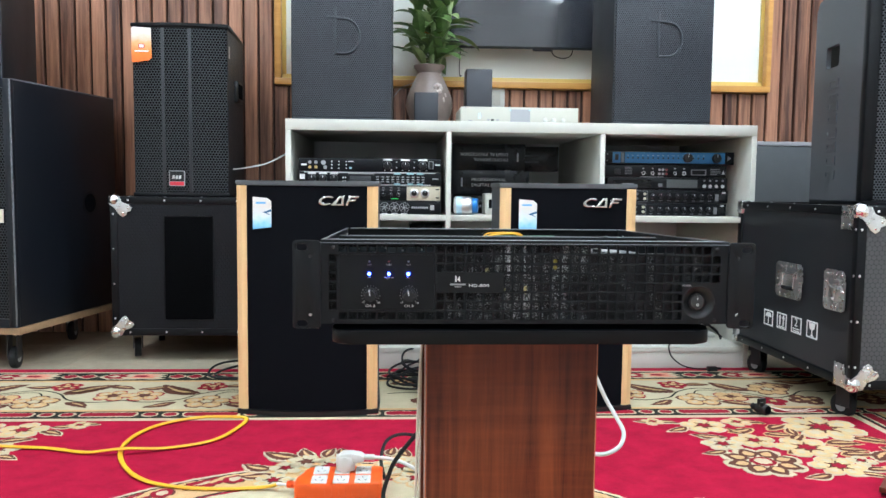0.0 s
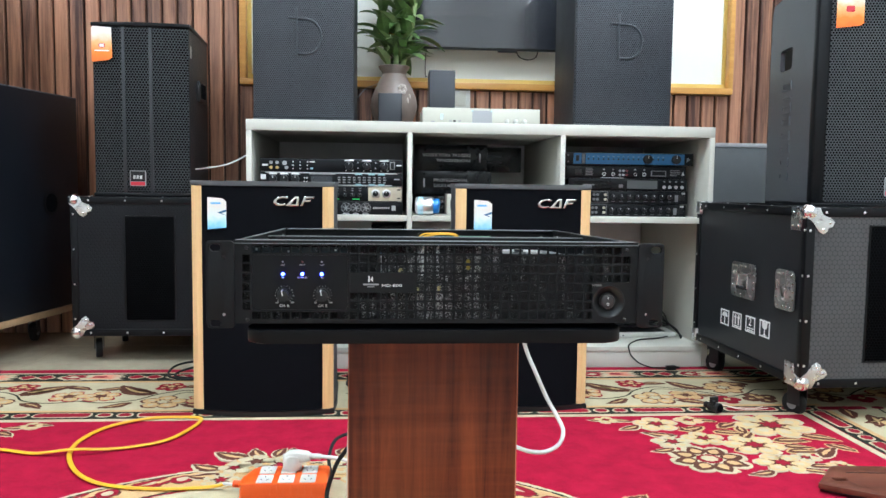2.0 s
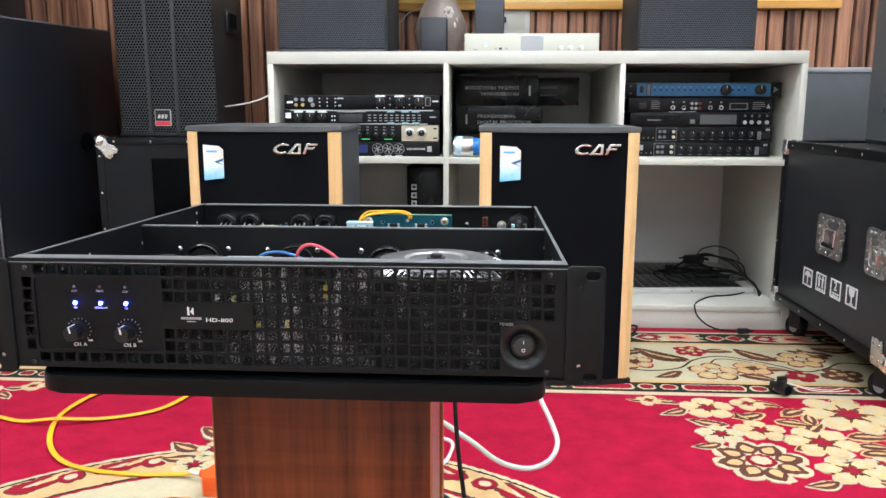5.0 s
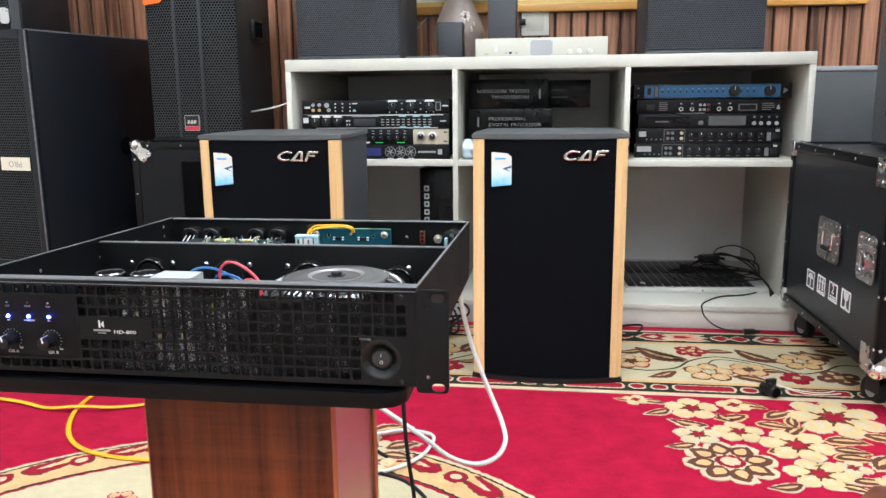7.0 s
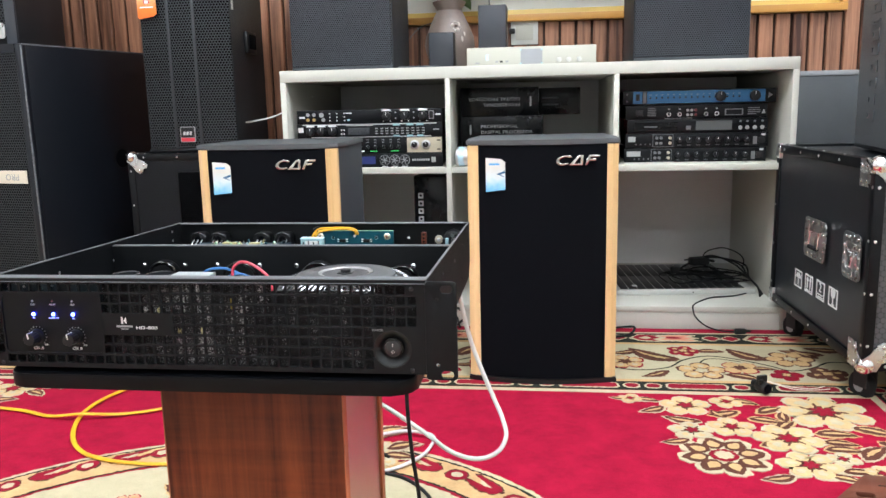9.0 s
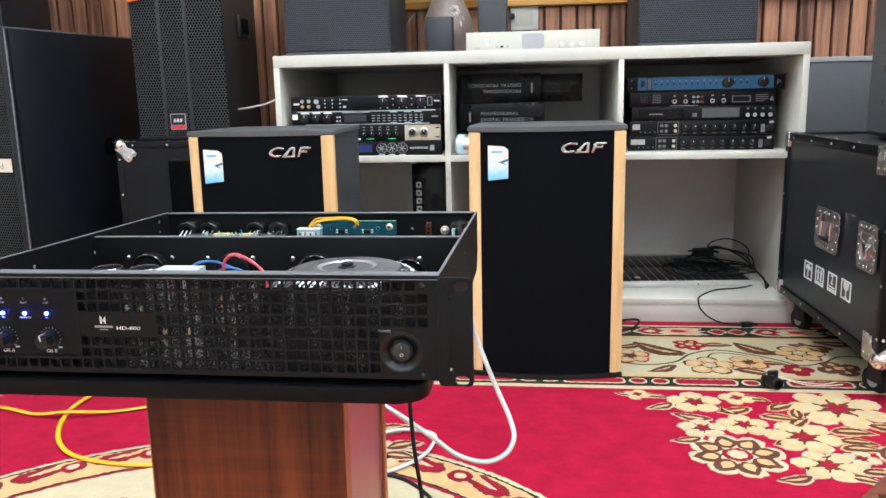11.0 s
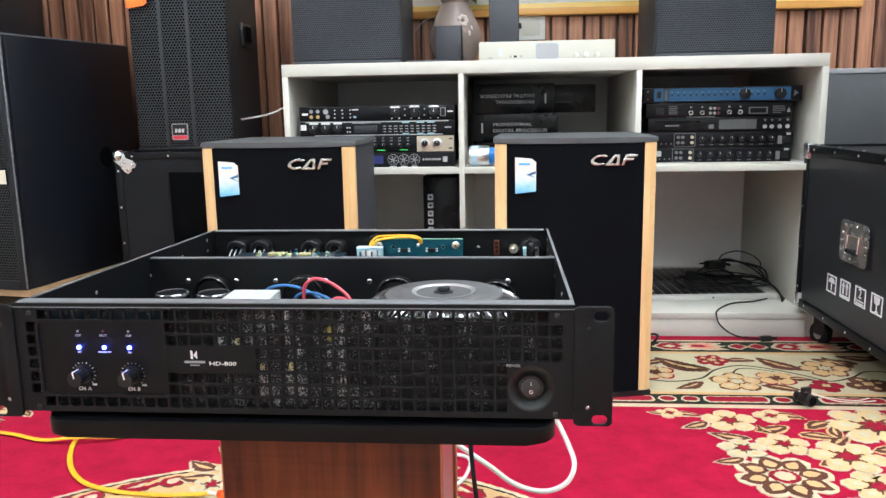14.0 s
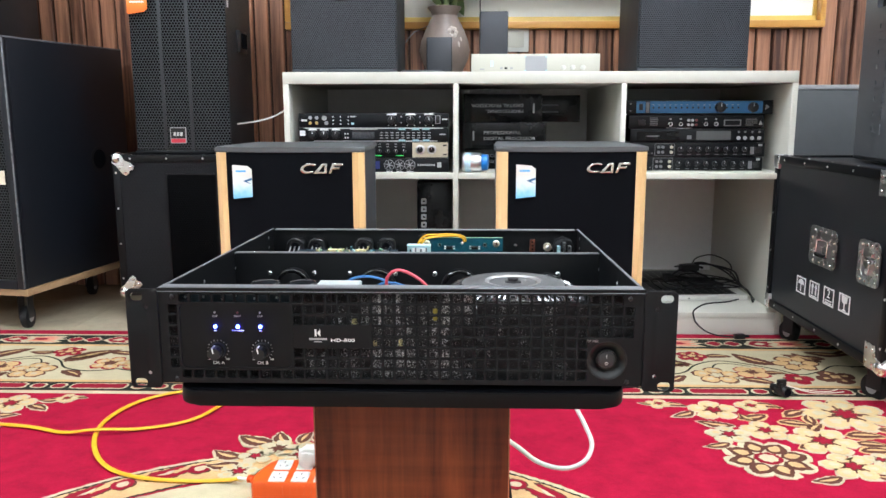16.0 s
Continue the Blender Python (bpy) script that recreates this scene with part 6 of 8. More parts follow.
def dish_plate(parent, y, z, latch):
    """Recessed riveted steel dish on the left face of a case, with a folding handle or a butterfly latch."""
    w, h = (0.150, 0.104) if not latch else (0.100, 0.108)
    ring = holed_plate(rounded(w, h, 0.016, 5, y, z), [rounded(w * 0.66, h * 0.62, 0.008, 4, y, z)[::-1]], "x", -0.0028, -0.0002)
    p = part("latch" if latch else "handle_dish", ring, "steel", parent, "riveted steel butterfly latch" if latch else "riveted steel dish with folding handle")
    part("dish", box(-0.0012, -0.0004, y - w * 0.36, y + w * 0.36, z - h * 0.34, z + h * 0.34), "steel", p)
    for k in range(14):
        a = 2 * math.pi * k / 14
        cx, sy = math.cos(a), math.sin(a)
        m = max(abs(cx), abs(sy)) ** 0.85
        part("rivet", ball((-0.0030, y + cx / m * w * 0.415, z + sy / m * h * 0.41), 0.0038, squash=(0.5, 1, 1), seg=8), "chrome", p)
    if latch:
        part("latch_wing", prism([(y - 0.020, z + 0.012), (y, z + 0.004), (y + 0.020, z + 0.014), (y + 0.022, z + 0.004), (y + 0.006, z - 0.006), (y + 0.006, z - 0.026), (y - 0.008, z - 0.026), (y - 0.008, z - 0.006), (y - 0.022, z + 0.002)], "x", -0.007, -0.003, bevel=0.001), "chrome", p)
        part("latch_hub", cyl((-0.008, y, z), (-0.001, y, z), 0.009, seg=18), "chrome", p)
        part("latch_plate", box(-0.004, -0.001, y - 0.018, y + 0.018, z + 0.016, z + 0.030, 0.001), "steel", p)
    else:
        part("grip", cyl((-0.006, y - 0.027, z - 0.022), (-0.006, y + 0.027, z - 0.022), 0.0055, seg=14), "black_rubber", p, "black rubber grip")
        for s in (-1, 1):
            part("handle_arm", tube([(-0.004, y + s * 0.030, z + 0.018), (-0.006, y + s * 0.030, z - 0.022)], 0.0024, 8, 1), "chrome", p)
        part("pivot", cyl((-0.004, y - 0.030, z + 0.019), (-0.004, y + 0.030, z + 0.019), 0.0022, seg=10), "chrome", p)


dish_plate(right_case, 0.323, 0.243, False)
dish_plate(right_case, 0.089, 0.245, True)


def handling_sign(y, z, kind):
    """White printed handling sign on the side of the case: framed drawing."""
    w, h = 0.056, 0.048
    f = part("handling_sign", holed_plate([(y - w / 2, z - h / 2), (y + w / 2, z - h / 2), (y + w / 2, z + h / 2), (y - w / 2, z + h / 2)],
                                          [[(y - w / 2 + 0.004, z - h / 2 + 0.004), (y - w / 2 + 0.004, z + h / 2 - 0.004), (y + w / 2 - 0.004, z + h / 2 - 0.004), (y + w / 2 - 0.004, z - h / 2 + 0.004)]],
                                          "x", 0.0055, 0.0068), "ink_white", right_case, "white printed handling sign")

    def ink(outline):
        part("sign_print", prism([(y + u, z + v * 0.78) for u, v in outline], "x", 0.0055, 0.0068), "ink_white", f)
    if kind == "umbrella":
        ink([(0.018 * math.cos(math.pi * k / 10), 0.004 + 0.018 * math.sin(math.pi * k / 10)) for k in range(11)])
        ink([(-0.0016, 0.004), (0.0016, 0.004), (0.0016, -0.022), (-0.0016, -0.022)])
    elif kind == "arrows":
        for c in (-0.010, 0.010):
            ink([(c - 0.003, -0.016), (c + 0.003, -0.016), (c + 0.003, 0.010), (c + 0.008, 0.010), (c, 0.024), (c - 0.008, 0.010), (c - 0.003, 0.010)])
        ink([(-0.018, -0.024), (0.018, -0.024), (0.018, -0.020), (-0.018, -0.020)])
    elif kind == "glass":
        ink([(-0.015, 0.024), (0.015, 0.024), (0.012, 0.004), (0.002, -0.002), (0.002, -0.018), (0.010, -0.024), (-0.010, -0.024), (-0.002, -0.018), (-0.002, -0.002), (-0.012, 0.004)])
    else:
        ink([(-0.018, -0.024), (0.018, -0.024), (0.018, -0.020), (-0.018, -0.020)])
        ink([(-0.018, -0.016), (0.018, -0.016), (0.018, -0.012), (-0.018, -0.012)])
        lettering("2", 0.034, "ink_white", f, Matrix.Translation((0.0055, y, z + 0.007)) @ pose(0, 0, 0, 90, 0, -90), 0.0006)


for y, z, kind in ((0.450, 0.112, "umbrella"), (0.369, 0.115, "arrows"), (0.285, 0.117, "stack"), (0.201, 0.119, "glass")):
    handling_sign(y, z, kind)


# ---- speakers with black mesh fronts ----
def mesh_speaker(name, at, w, d, h, label, turn=0.0, taper=0.02, ribs=True, paint="black_paint"):
    t = thing(name, at, label, "speaker", turn=turn)
    out = [(0.004, 0.016), (w - 0.004, 0.016), (w - taper, d), (taper, d)]
    part("cabinet", prism(out, "z", 0.012, h - 0.012), paint, t)
    cap = [(0.0, 0.010), (0.02, 0.002), (w / 2, -0.006), (w - 0.02, 0.002), (w, 0.010), (w, 0.03), (w - taper + 0.002, d + 0.002), (taper - 0.002, d + 0.002), (0, 0.03)]
    part("top_edge", prism(cap, "z", h - 0.014, h, bevel=0.004), "black_satin", t)
    part("bottom_edge", prism(cap, "z", 0.0, 0.014, bevel=0.004), "black_satin", t)
    return t


bff = mesh_speaker("speaker_box", (-0.853, 2.775, 0.5545), 0.322, 0.36, 0.578, "black loudspeaker with ribbed mesh front, on a flight case")


def mesh_front(t, w, h, grille, strips):
    n = 14
    front = [(w * k / n, 0.010 - 0.012 * math.sin(math.pi * k / n)) for k in range(n + 1)]
    body = [(0.006 + (w - 0.012) * u / w, v) for u, v in front]
    part("grille", prism(body + [(u, v + 0.014) for u, v in body[::-1]], "z", 0.016, h - 0.016), grille, t, "black punched steel grille")
    for c in strips:
        v = 0.010 - 0.012 * math.sin(math.pi * c / w)
        part("rib", box(c - 0.0055, c + 0.0055, v - 0.0030, v + 0.004, 0.016, h - 0.016, 0.001), "slate_dark", t)


mesh_front(bff, 0.322, 0.578, "grille_big", (0.107, 0.196))
tag = part("paper_tag", prism([(0.008, 0.512), (0.008, 0.556), (0.014, 0.562), (0.072, 0.558), (0.074, 0.460), (0.062, 0.452), (0.012, 0.445), (0.008, 0.450)], "y", -0.0075, -0.0065), "tag_sun", bff, "orange and white paper tag")
part("tag_print", prism(rounded(0.020, 0.014, 0.004, 3, 0.041, 0.499), "y", -0.0082, -0.0074), "badge_red", tag)
part("tag_print", box(0.034, 0.048, -0.0084, -0.0074, 0.494, 0.504), "ink_white", tag)
part("tag_print", box(0.018, 0.064, -0.0084, -0.0074, 0.480, 0.484), "ink_white", tag)


def badge(t, x, z, y=-0.0075):
    b = part("badge", prism(rounded(0.052, 0.052, 0.004, 3, x, z), "y", y, y + 0.004), "ink_grey", t, "black and red badge with pale rim")
    part("badge_face", box(x - 0.0235, x + 0.0235, y - 0.0008, y + 0.001, z - 0.010, z + 0.0235), "black_plastic", b)
    part("badge_face", box(x - 0.0235, x + 0.0235, y - 0.0008, y + 0.001, z - 0.0235, z - 0.0115), "badge_red", b)
    for k in range(3):
        part("badge_mark", prism([(x - 0.016 + 0.011 * k, z - 0.002), (x - 0.008 + 0.011 * k, z - 0.002), (x - 0.006 + 0.011 * k, z + 0.010), (x - 0.014 + 0.011 * k, z + 0.010)], "y", y - 0.0015, y), "chrome", b)


badge(bff, 0.150, 0.062)
hb = part("side_handle", box(0.300, 0.323, 0.15, 0.24, 0.335, 0.410, 0.004), "black_plastic", bff, "black recessed side handle")
part("handle_hollow", box(0.322, 0.3245, 0.165, 0.225, 0.350, 0.400, 0.004), "cloth_black", hb)
part("side_label", box(0.3185, 0.3195, 0.03, 0.045, 0.47, 0.51), "white_plastic", bff)

# the large speaker on the other case: printed side, round-cornered handle hollow
big = thing("speaker_box", (1.282, 2.105, 0.5605), "tall black loudspeaker with relief on its side, on a flight case", "speaker", turn=-8.0)
W, D, Hh = 0.46, 0.375, 0.66
holl = [rounded(0.096, 0.064, 0.012, 4, 0.240, 0.430)[::-1]]
part("side_panel", holed_plate([(0.030, 0.010), (D, 0.010), (D, Hh - 0.075), (D - 0.02, Hh - 0.05), (0.030, Hh - 0.008)], holl, "x", 0.0, 0.014), "big_paint", big, "matt black painted side")
part("core", box(0.04, W - 0.02, 0.04, D - 0.005, 0.012, Hh - 0.1), "black_rubber", big)
part("side_panel", box(W - 0.014, W, 0.03, D, 0.010, Hh - 0.05), "big_paint", big)
part("top_panel", prism([(0.03, Hh - 0.008), (D - 0.02, Hh - 0.05), (D, Hh - 0.075), (D, Hh - 0.095), (0.03, Hh - 0.03)], "x", 0.0145, W - 0.0145), "big_paint", big)
part("bottom_panel", box(0.0, W, 0.0, D, 0.0, 0.0095, 0.002), "black_satin", big)
part("front_edge", box(-0.004, 0.030, -0.002, 0.034, 0.010, Hh, 0.006), "black_satin", big, "rounded black front edge")
part("front_edge", box(W - 0.03, W + 0.004, -0.002, 0.034, 0.010, Hh, 0.006), "black_satin", big)
part("grille", box(0.0305, W - 0.0305, 0.002, 0.012, 0.012, Hh - 0.002), "grille_side", big, "black punched steel grille")
for k, zz in enumerate((0.085, 0.125, 0.165, 0.205, 0.247, 0.284, 0.314, 0.350)):
    tall = 0.009 if k == 6 else 0.028
    part("relief_bar", holed_plate(rounded(0.078, tall, 0.004, 3, 0.226, zz), [rounded(0.050, tall * 0.45, 0.002, 2, 0.222, zz)[::-1]], "x", -0.0022, 0.001), "big_paint", big, "raised black bar")
tg = part("paper_tag", prism([(0.041, 0.574), (0.112, 0.580), (0.112, 0.488), (0.102, 0.482), (0.041, 0.476)], "y", -0.0015, -0.0005), "tag_dusk", big, "orange and white paper tag")
part("tag_print", prism(rounded(0.022, 0.016, 0.004, 3, 0.076, 0.526), "y", -0.0022, -0.0014), "badge_red", tg)
for zz in (0.04, 0.3, 0.56):
    part("screw", ball((-0.003, 0.02, zz), 0.003, squash=(0.5, 1, 1), seg=8), "dark_anodised", big)
badge(big, 0.215, 0.055, -0.0025)


# ---- pair of slim speakers standing on the shelf ----
def shelf_speaker(x0, x1):
    w, h, d = x1 - x0, 0.62, 0.32
    t = thing("monitor_speaker", (x0, 2.728, SZ), "dark grey speaker with fine embossed mesh front, on the shelf", "speaker", "pair of shelf speakers")
    part("cabinet", box(0.0, w, 0.012, d, 0.0, h, 0.004), "slate_dark", t)
    part("grille", box(0.004, w - 0.004, 0.0, 0.0115, 0.016, h - 0.004, 0.003), "grille_fine", t, "dark grey finely punched grille")
    part("base_strip", box(0.003, w - 0.003, 0.003, 0.0118, 0.002, 0.0155, 0.002), "slate", t)
    return t


def relief(t, cx, cz, s):
    """Embossed round-bellied sign with an upright and a cross bar."""
    part("relief_upright", box(cx - 0.029 * s, cx - 0.022 * s, -0.0045, 0.001, cz - 0.070 * s, cz + 0.070 * s, 0.0015), "emboss", t)
    part("relief_bar", box(cx - 0.050 * s, cx + 0.004 * s, -0.0045, 0.001, cz + 0.037 * s, cz + 0.043 * s, 0.0015), "emboss", t)
    pts = [(cx - 0.02 * s, -0.002, cz - 0.066 * s)]
    for k in range(11):
        a = radians(-90 + 18 * k)
        pts.append((cx + 0.006 * s + 0.042 * s * math.cos(a), -0.002, cz - 0.015 * s + 0.051 * s * math.sin(a)))
    pts.append((cx - 0.02 * s, -0.002, cz + 0.038 * s))
    part("relief_belly", tube(pts, 0.0034 * s, 8, 3), "emboss", t)


for a, b, lx in ((-0.316, 0.020, 0.174), (0.768, 1.112, 0.178)):
    relief(shelf_speaker(a, b), lx, 0.298 if a < 0 else 0.309, 1.1)


# ---- large subwoofer on a wooden dolly, with a second cabinet on it ----
sub = thing("subwoofer", (-1.163, 2.60, 0.135), "large matt black subwoofer with mesh front, on a wooden dolly", "subwoofer", turn=-10.5)
SW, SD, SH = 0.72, 0.60, 0.785
part("cabinet", box(-SW, 0.0, 0.018, SD, 0.0, SH, 0.006), "sub_paint", sub, "matt black painted cabinet")
fr = box(-SW, -SW + 0.028, 0.0, 0.02, 0.0, SH, 0.004)
box(-0.028, 0.0, 0.0, 0.02, 0.0, SH, 0.004, bm=fr)
box(-SW + 0.028, -0.028, 0.0, 0.02, 0.0, 0.028, bm=fr)
box(-SW + 0.028, -0.028, 0.0, 0.02, SH - 0.028, SH, bm=fr)
part("front_frame", fr, "sub_paint", sub)
part("grille", box(-SW + 0.029, -0.029, 0.004, 0.014, 0.029, SH - 0.029), "grille_big", sub, "black punched steel grille")
lab = part("paper_label", box(-0.155, -0.034, -0.0022, -0.0002, 0.335, 0.378), "tape", sub, "white paper label stuck on upside down")
lettering("PRO", 0.030, "ink_grey", lab, Matrix.Translation((-0.095, -0.0024, 0.357)) @ pose(0, 0, 0, 90, 180, 0))
# pale strips added as the painted highlight along two cabinet edges
part("edge_highlight", box(-0.004, 0.0012, -0.0012, 0.004, 0.004, SH - 0.004, 0.001), "highlight_grey", sub, "pale strip painted as the corner edge's highlight")
part("edge_highlight", box(-0.003, 0.0012, 0.0045, SD - 0.004, SH - 0.004, SH + 0.0008, 0.001), "highlight_grey", sub, "pale strip painted as the top edge's highlight")
hd = part("side_handle", cyl((-0.004, 0.42, 0.39), (0.002, 0.42, 0.39), 0.045, seg=28), "black_plastic", sub, "round recessed side handle")
part("handle_hollow", cyl((0.0015, 0.42, 0.39), (0.003, 0.42, 0.39), 0.034, seg=24), "cloth_black", hd)
dolly = thing("dolly", (-1.163, 2.60, 0.112), "flat plywood dolly on black casters under the subwoofer", "dolly", turn=-10.5)
part("deck", box(-SW - 0.01, 0.004, 0.006, SD + 0.02, 0.0, 0.0228, 0.002), "ply", dolly, "bare plywood deck")
for cx, cy in ((-0.055, 0.055), (-SW + 0.08, 0.055), (-0.150, SD - 0.08), (-SW + 0.08, SD - 0.08)):
    caster(dolly, cx, cy, 0.112 - FLOOR, 0.036, 15)
top = thing("speaker_box", (-1.212, 2.66, 0.921), "black loudspeaker cabinet lying on the subwoofer", "speaker", turn=7.0)
part("cabinet", box(-0.62, 0.0, 0.012, 0.34, 0.0, 0.55, 0.006), "black_paint", top)
part("grille", box(-0.59, -0.036, 0.0, 0.0115, 0.02, 0.53), "grille_big", top, "black punched steel grille")
part("front_edge", box(-0.035, 0.0, -0.002, 0.0118, 0.0, 0.55, 0.003), "slate", top)
hd = part("corner_bracket", prism(rounded(0.03, 0.05, 0.01, 4, -0.05, 0.045), "y", -0.006, -0.0005), "steel", top, "steel corner bracket")

# grey cabinet beside the shelf
gb = thing("grey_cabinet", (1.245, 2.94, FLOOR), "slate grey cabinet with a pale top edge beside the shelf", "cabinet")
part("body", box(0.0, 0.75, 0.0, 0.36, 0.0, 0.772, 0.003), "cabinet_grey", gb)
part("top_edge", box(-0.002, 0.752, -0.003, 0.362, 0.7722, 0.788, 0.002), "ink_grey", gb, "pale grey top edge")


# ---- audio gear in the shelf ----
RG = random.Random(11)


def rack_unit(at, w, h, d, label, face="black_satin"):
    t = thing("rack_unit", at, label, "audio unit", "rack units in the shelf")
    part("chassis", box(0.012, w - 0.012, 0.004, d, 0.001, h - 0.001, 0.001), "black_satin", t)
    f = part("front_plate", box(0.0, w, 0.0, 0.0038, 0.0, h, 0.0006), face, t)
    return t, f


def knob(t, x, z, r, material="black_plastic", deep=0.012):
    k = part("knob", cyl((x, 0.0005, z), (x, -deep, z), r, r * 0.9, 20, bevel=0.0008), material, t)
    part("knob_mark", box(x - 0.0006, x + 0.0006, -deep - 0.0004, -deep + 0.0002, z + r * 0.2, z + r * 0.85), "ink_white", k)


def patch(t, x0, x1, z0, z1, material, name="print_bar", y=-0.0005, label=""):
    return part(name, box(x0, x1, y, 0.0002, z0, z1), material, t, label)


LX, LW = -0.282, 0.465
# unit with knobs and bright sockets
t, f = rack_unit((LX, 2.655, 0.6445), LW, 0.0425, 0.3, "black mixing unit with small knobs and pale markings, in the shelf")
patch(f, 0.008, 0.026, 0.018, 0.024, "ink_white")
for x in (0.036, 0.056):
    part("socket", cyl((x, 0.0005, 0.029), (x, -0.003, 0.029), 0.0055, seg=16), "ink_grey", f)
    part("socket", cyl((x, 0.0005, 0.013), (x, -0.004, 0.013), 0.005, seg=16), "brass", f, "yellow phono socket")
part("socket", cyl((0.080, 0.0005, 0.028), (0.080, -0.003, 0.028), 0.0075, seg=16), "dull_white", f)
part("socket", cyl((0.086, 0.0005, 0.013), (0.086, -0.003, 0.013), 0.006, seg=16), "ink_grey", f)
for x in (0.105, 0.128, 0.152):
    for z in (0.010, 0.021, 0.032):
        patch(f, x, x + 0.004, z - 0.0015, z + 0.0015, "ink_white")
patch(f, 0.160, 0.178, 0.031, 0.034, "ink_white")
patch(f, 0.163, 0.172, 0.008, 0.014, "relay")
for x in (0.289, 0.347, 0.404):
    knob(f, x, 0.021, 0.0135)
    part("knob_window", prism([(x - 0.016, 0.0365), (x + 0.016, 0.0365), (x + 0.013, 0.0425), (x - 0.013, 0.0425)], "y", -0.0006, 0.0002), "ink_white", f)
    patch(f, x - 0.012, x - 0.008, 0.004, 0.007, "ink_white")
    patch(f, x + 0.010, x + 0.014, 0.004, 0.007, "ink_white")
for x in (0.318, 0.376):
    for z in (0.014, 0.032):
        patch(f, x - 0.002, x + 0.002, z - 0.002, z + 0.002, "ink_grey")
patch(f, 0.423, 0.439, 0.010, 0.036, "ink_grey")
part("rocker_switch", box(0.425, 0.437, -0.003, 0.0002, 0.012, 0.034, 0.001), "black_plastic", f)
patch(f, 0.444, 0.461, 0.022, 0.026, "ink_white")
# second unit with display strip
t, f = rack_unit((LX, 2.652, 0.6005), LW, 0.0430, 0.3, "black effects unit with dark display and many buttons, in the shelf")
patch(f, 0.003, 0.020, 0.018, 0.034, "ink_white")
patch(f, 0.018, 0.447, 0.0395, 0.0425, "aluminium", label="silver edge")
patch(f, 0.045, 0.430, 0.0005, 0.003, "aluminium")
for x in (0.043, 0.079, 0.115):
    knob(f, x, 0.020, 0.013)
    part("knob_window", prism([(x - 0.014, 0.0345), (x + 0.014, 0.0345), (x + 0.011, 0.0410), (x - 0.011, 0.0410)], "y", -0.0008, 0.0002), "ink_white", f)
patch(f, 0.160, 0.245, 0.036, 0.041, "dull_white")
patch(f, 0.165, 0.235, 0.008, 0.030, "screen", "display")
for x in (0.142, 0.150):
    patch(f, x, x + 0.004, 0.010, 0.014, "ink_white")
    patch(f, x, x + 0.004, 0.022, 0.026, "ink_white")
for k in range(10):
    x = 0.252 + 0.0165 * k
    for z in (0.010, 0.018, 0.026):
        patch(f, x, x + 0.009, z, z + 0.0025, "dull_white" if RG.random() < 0.75 else "ink_grey")
for x in (0.320, 0.363, 0.395):
    for z in (0.0005, 0.0355):
        part("knob_window", prism([(x - 0.012, z), (x + 0.012, z), (x + 0.009, z + 0.006), (x - 0.009, z + 0.006)], "y", -0.0010, 0.0002), "relay", f)
patch(f, 0.436, 0.455, 0.020, 0.024, "ink_grey")
# third unit with champagne end
t, f = rack_unit((LX, 2.656, 0.5505), LW, 0.0485, 0.3, "black equaliser with green lights and champagne end panel")
patch(f, 0.352, 0.462, 0.001, 0.0475, "champagne", "end_panel", -0.0015, "champagne metal end panel")
for x in (0.376, 0.412):
    k = part("dial", cyl((x, 0.0, 0.025), (x, -0.006, 0.025), 0.0150, 0.0140, 28, bevel=0.0015), "aluminium", f, "silver dial with black cap")
    part("dial_cap", cyl((x, -0.0055, 0.025), (x, -0.014, 0.025), 0.0098, 0.0085, 22, bevel=0.001), "black_plastic", k)
    part("pointer", box(x - 0.0008, x + 0.0008, -0.0146, -0.0138, 0.027, 0.0330), "ink_white", k)
for z in (0.010, 0.038):
    patch(f, 0.447, 0.458, z - 0.002, z + 0.002, "black_plastic", y=-0.0022)
for k in range(7):
    x = 0.175 + 0.025 * k
    knob(f, x, 0.020, 0.0065, deep=0.008)
    for z in (0.034, 0.042):
        patch(f, x - 0.004, x + 0.004, z - 0.001, z + 0.001, "ink_grey")
for x in (0.232, 0.300):
    patch(f, x, x + 0.024, 0.005, 0.0078, "led_green", "light", label="row of small green lights")
patch(f, 0.190, 0.214, 0.004, 0.009, "ink_white")
# fourth unit with blue display and three round meters
t, f = rack_unit((LX, 2.650, 0.5065), LW, 0.0425, 0.3, "black processor with blue display and three round dials, in the shelf")
patch(f, 0.168, 0.250, 0.010, 0.034, "lcd_blue", "display", label="small blue display")
for x in (0.280, 0.312, 0.344):
    part("dial", cyl((x, 0.0005, 0.022), (x, -0.002, 0.022), 0.0165, seg=28), "ink_grey", f)
    part("dial_face", cyl((x, -0.0018, 0.022), (x, -0.003, 0.022), 0.0152, seg=28), "black_plastic", f)
    for q in range(3):
        part("dial_spoke", box(-0.012, 0.012, -0.0038, -0.0028, -0.0012, 0.0012), "ink_grey", f).matrix_local = Matrix.Translation((x, 0, 0.022)) @ pose(0, 0, 0, 0, 60 * q + 15, 0)
    patch(f, x - 0.010, x + 0.010, 0.001, 0.003, "ink_white")
for k in range(8):
    patch(f, 0.368 + 0.007 * k, 0.373 + 0.007 * k, 0.019, 0.025, "dull_white")
patch(f, 0.429, 0.442, 0.014, 0.030, "dull_white")

# gear in the opposite bay
RX, RW = 0.748, 0.440
t, f = rack_unit((0.7385, 2.715, 0.6825), 0.452, 0.0425, 0.28, "blue-fronted rack controller with two black knobs, in the shelf", "black_satin")
patch(f, 0.030, 0.058, 0.003, 0.0395, "blue_face", "blue_plate", -0.0008, "blue enamelled plate")
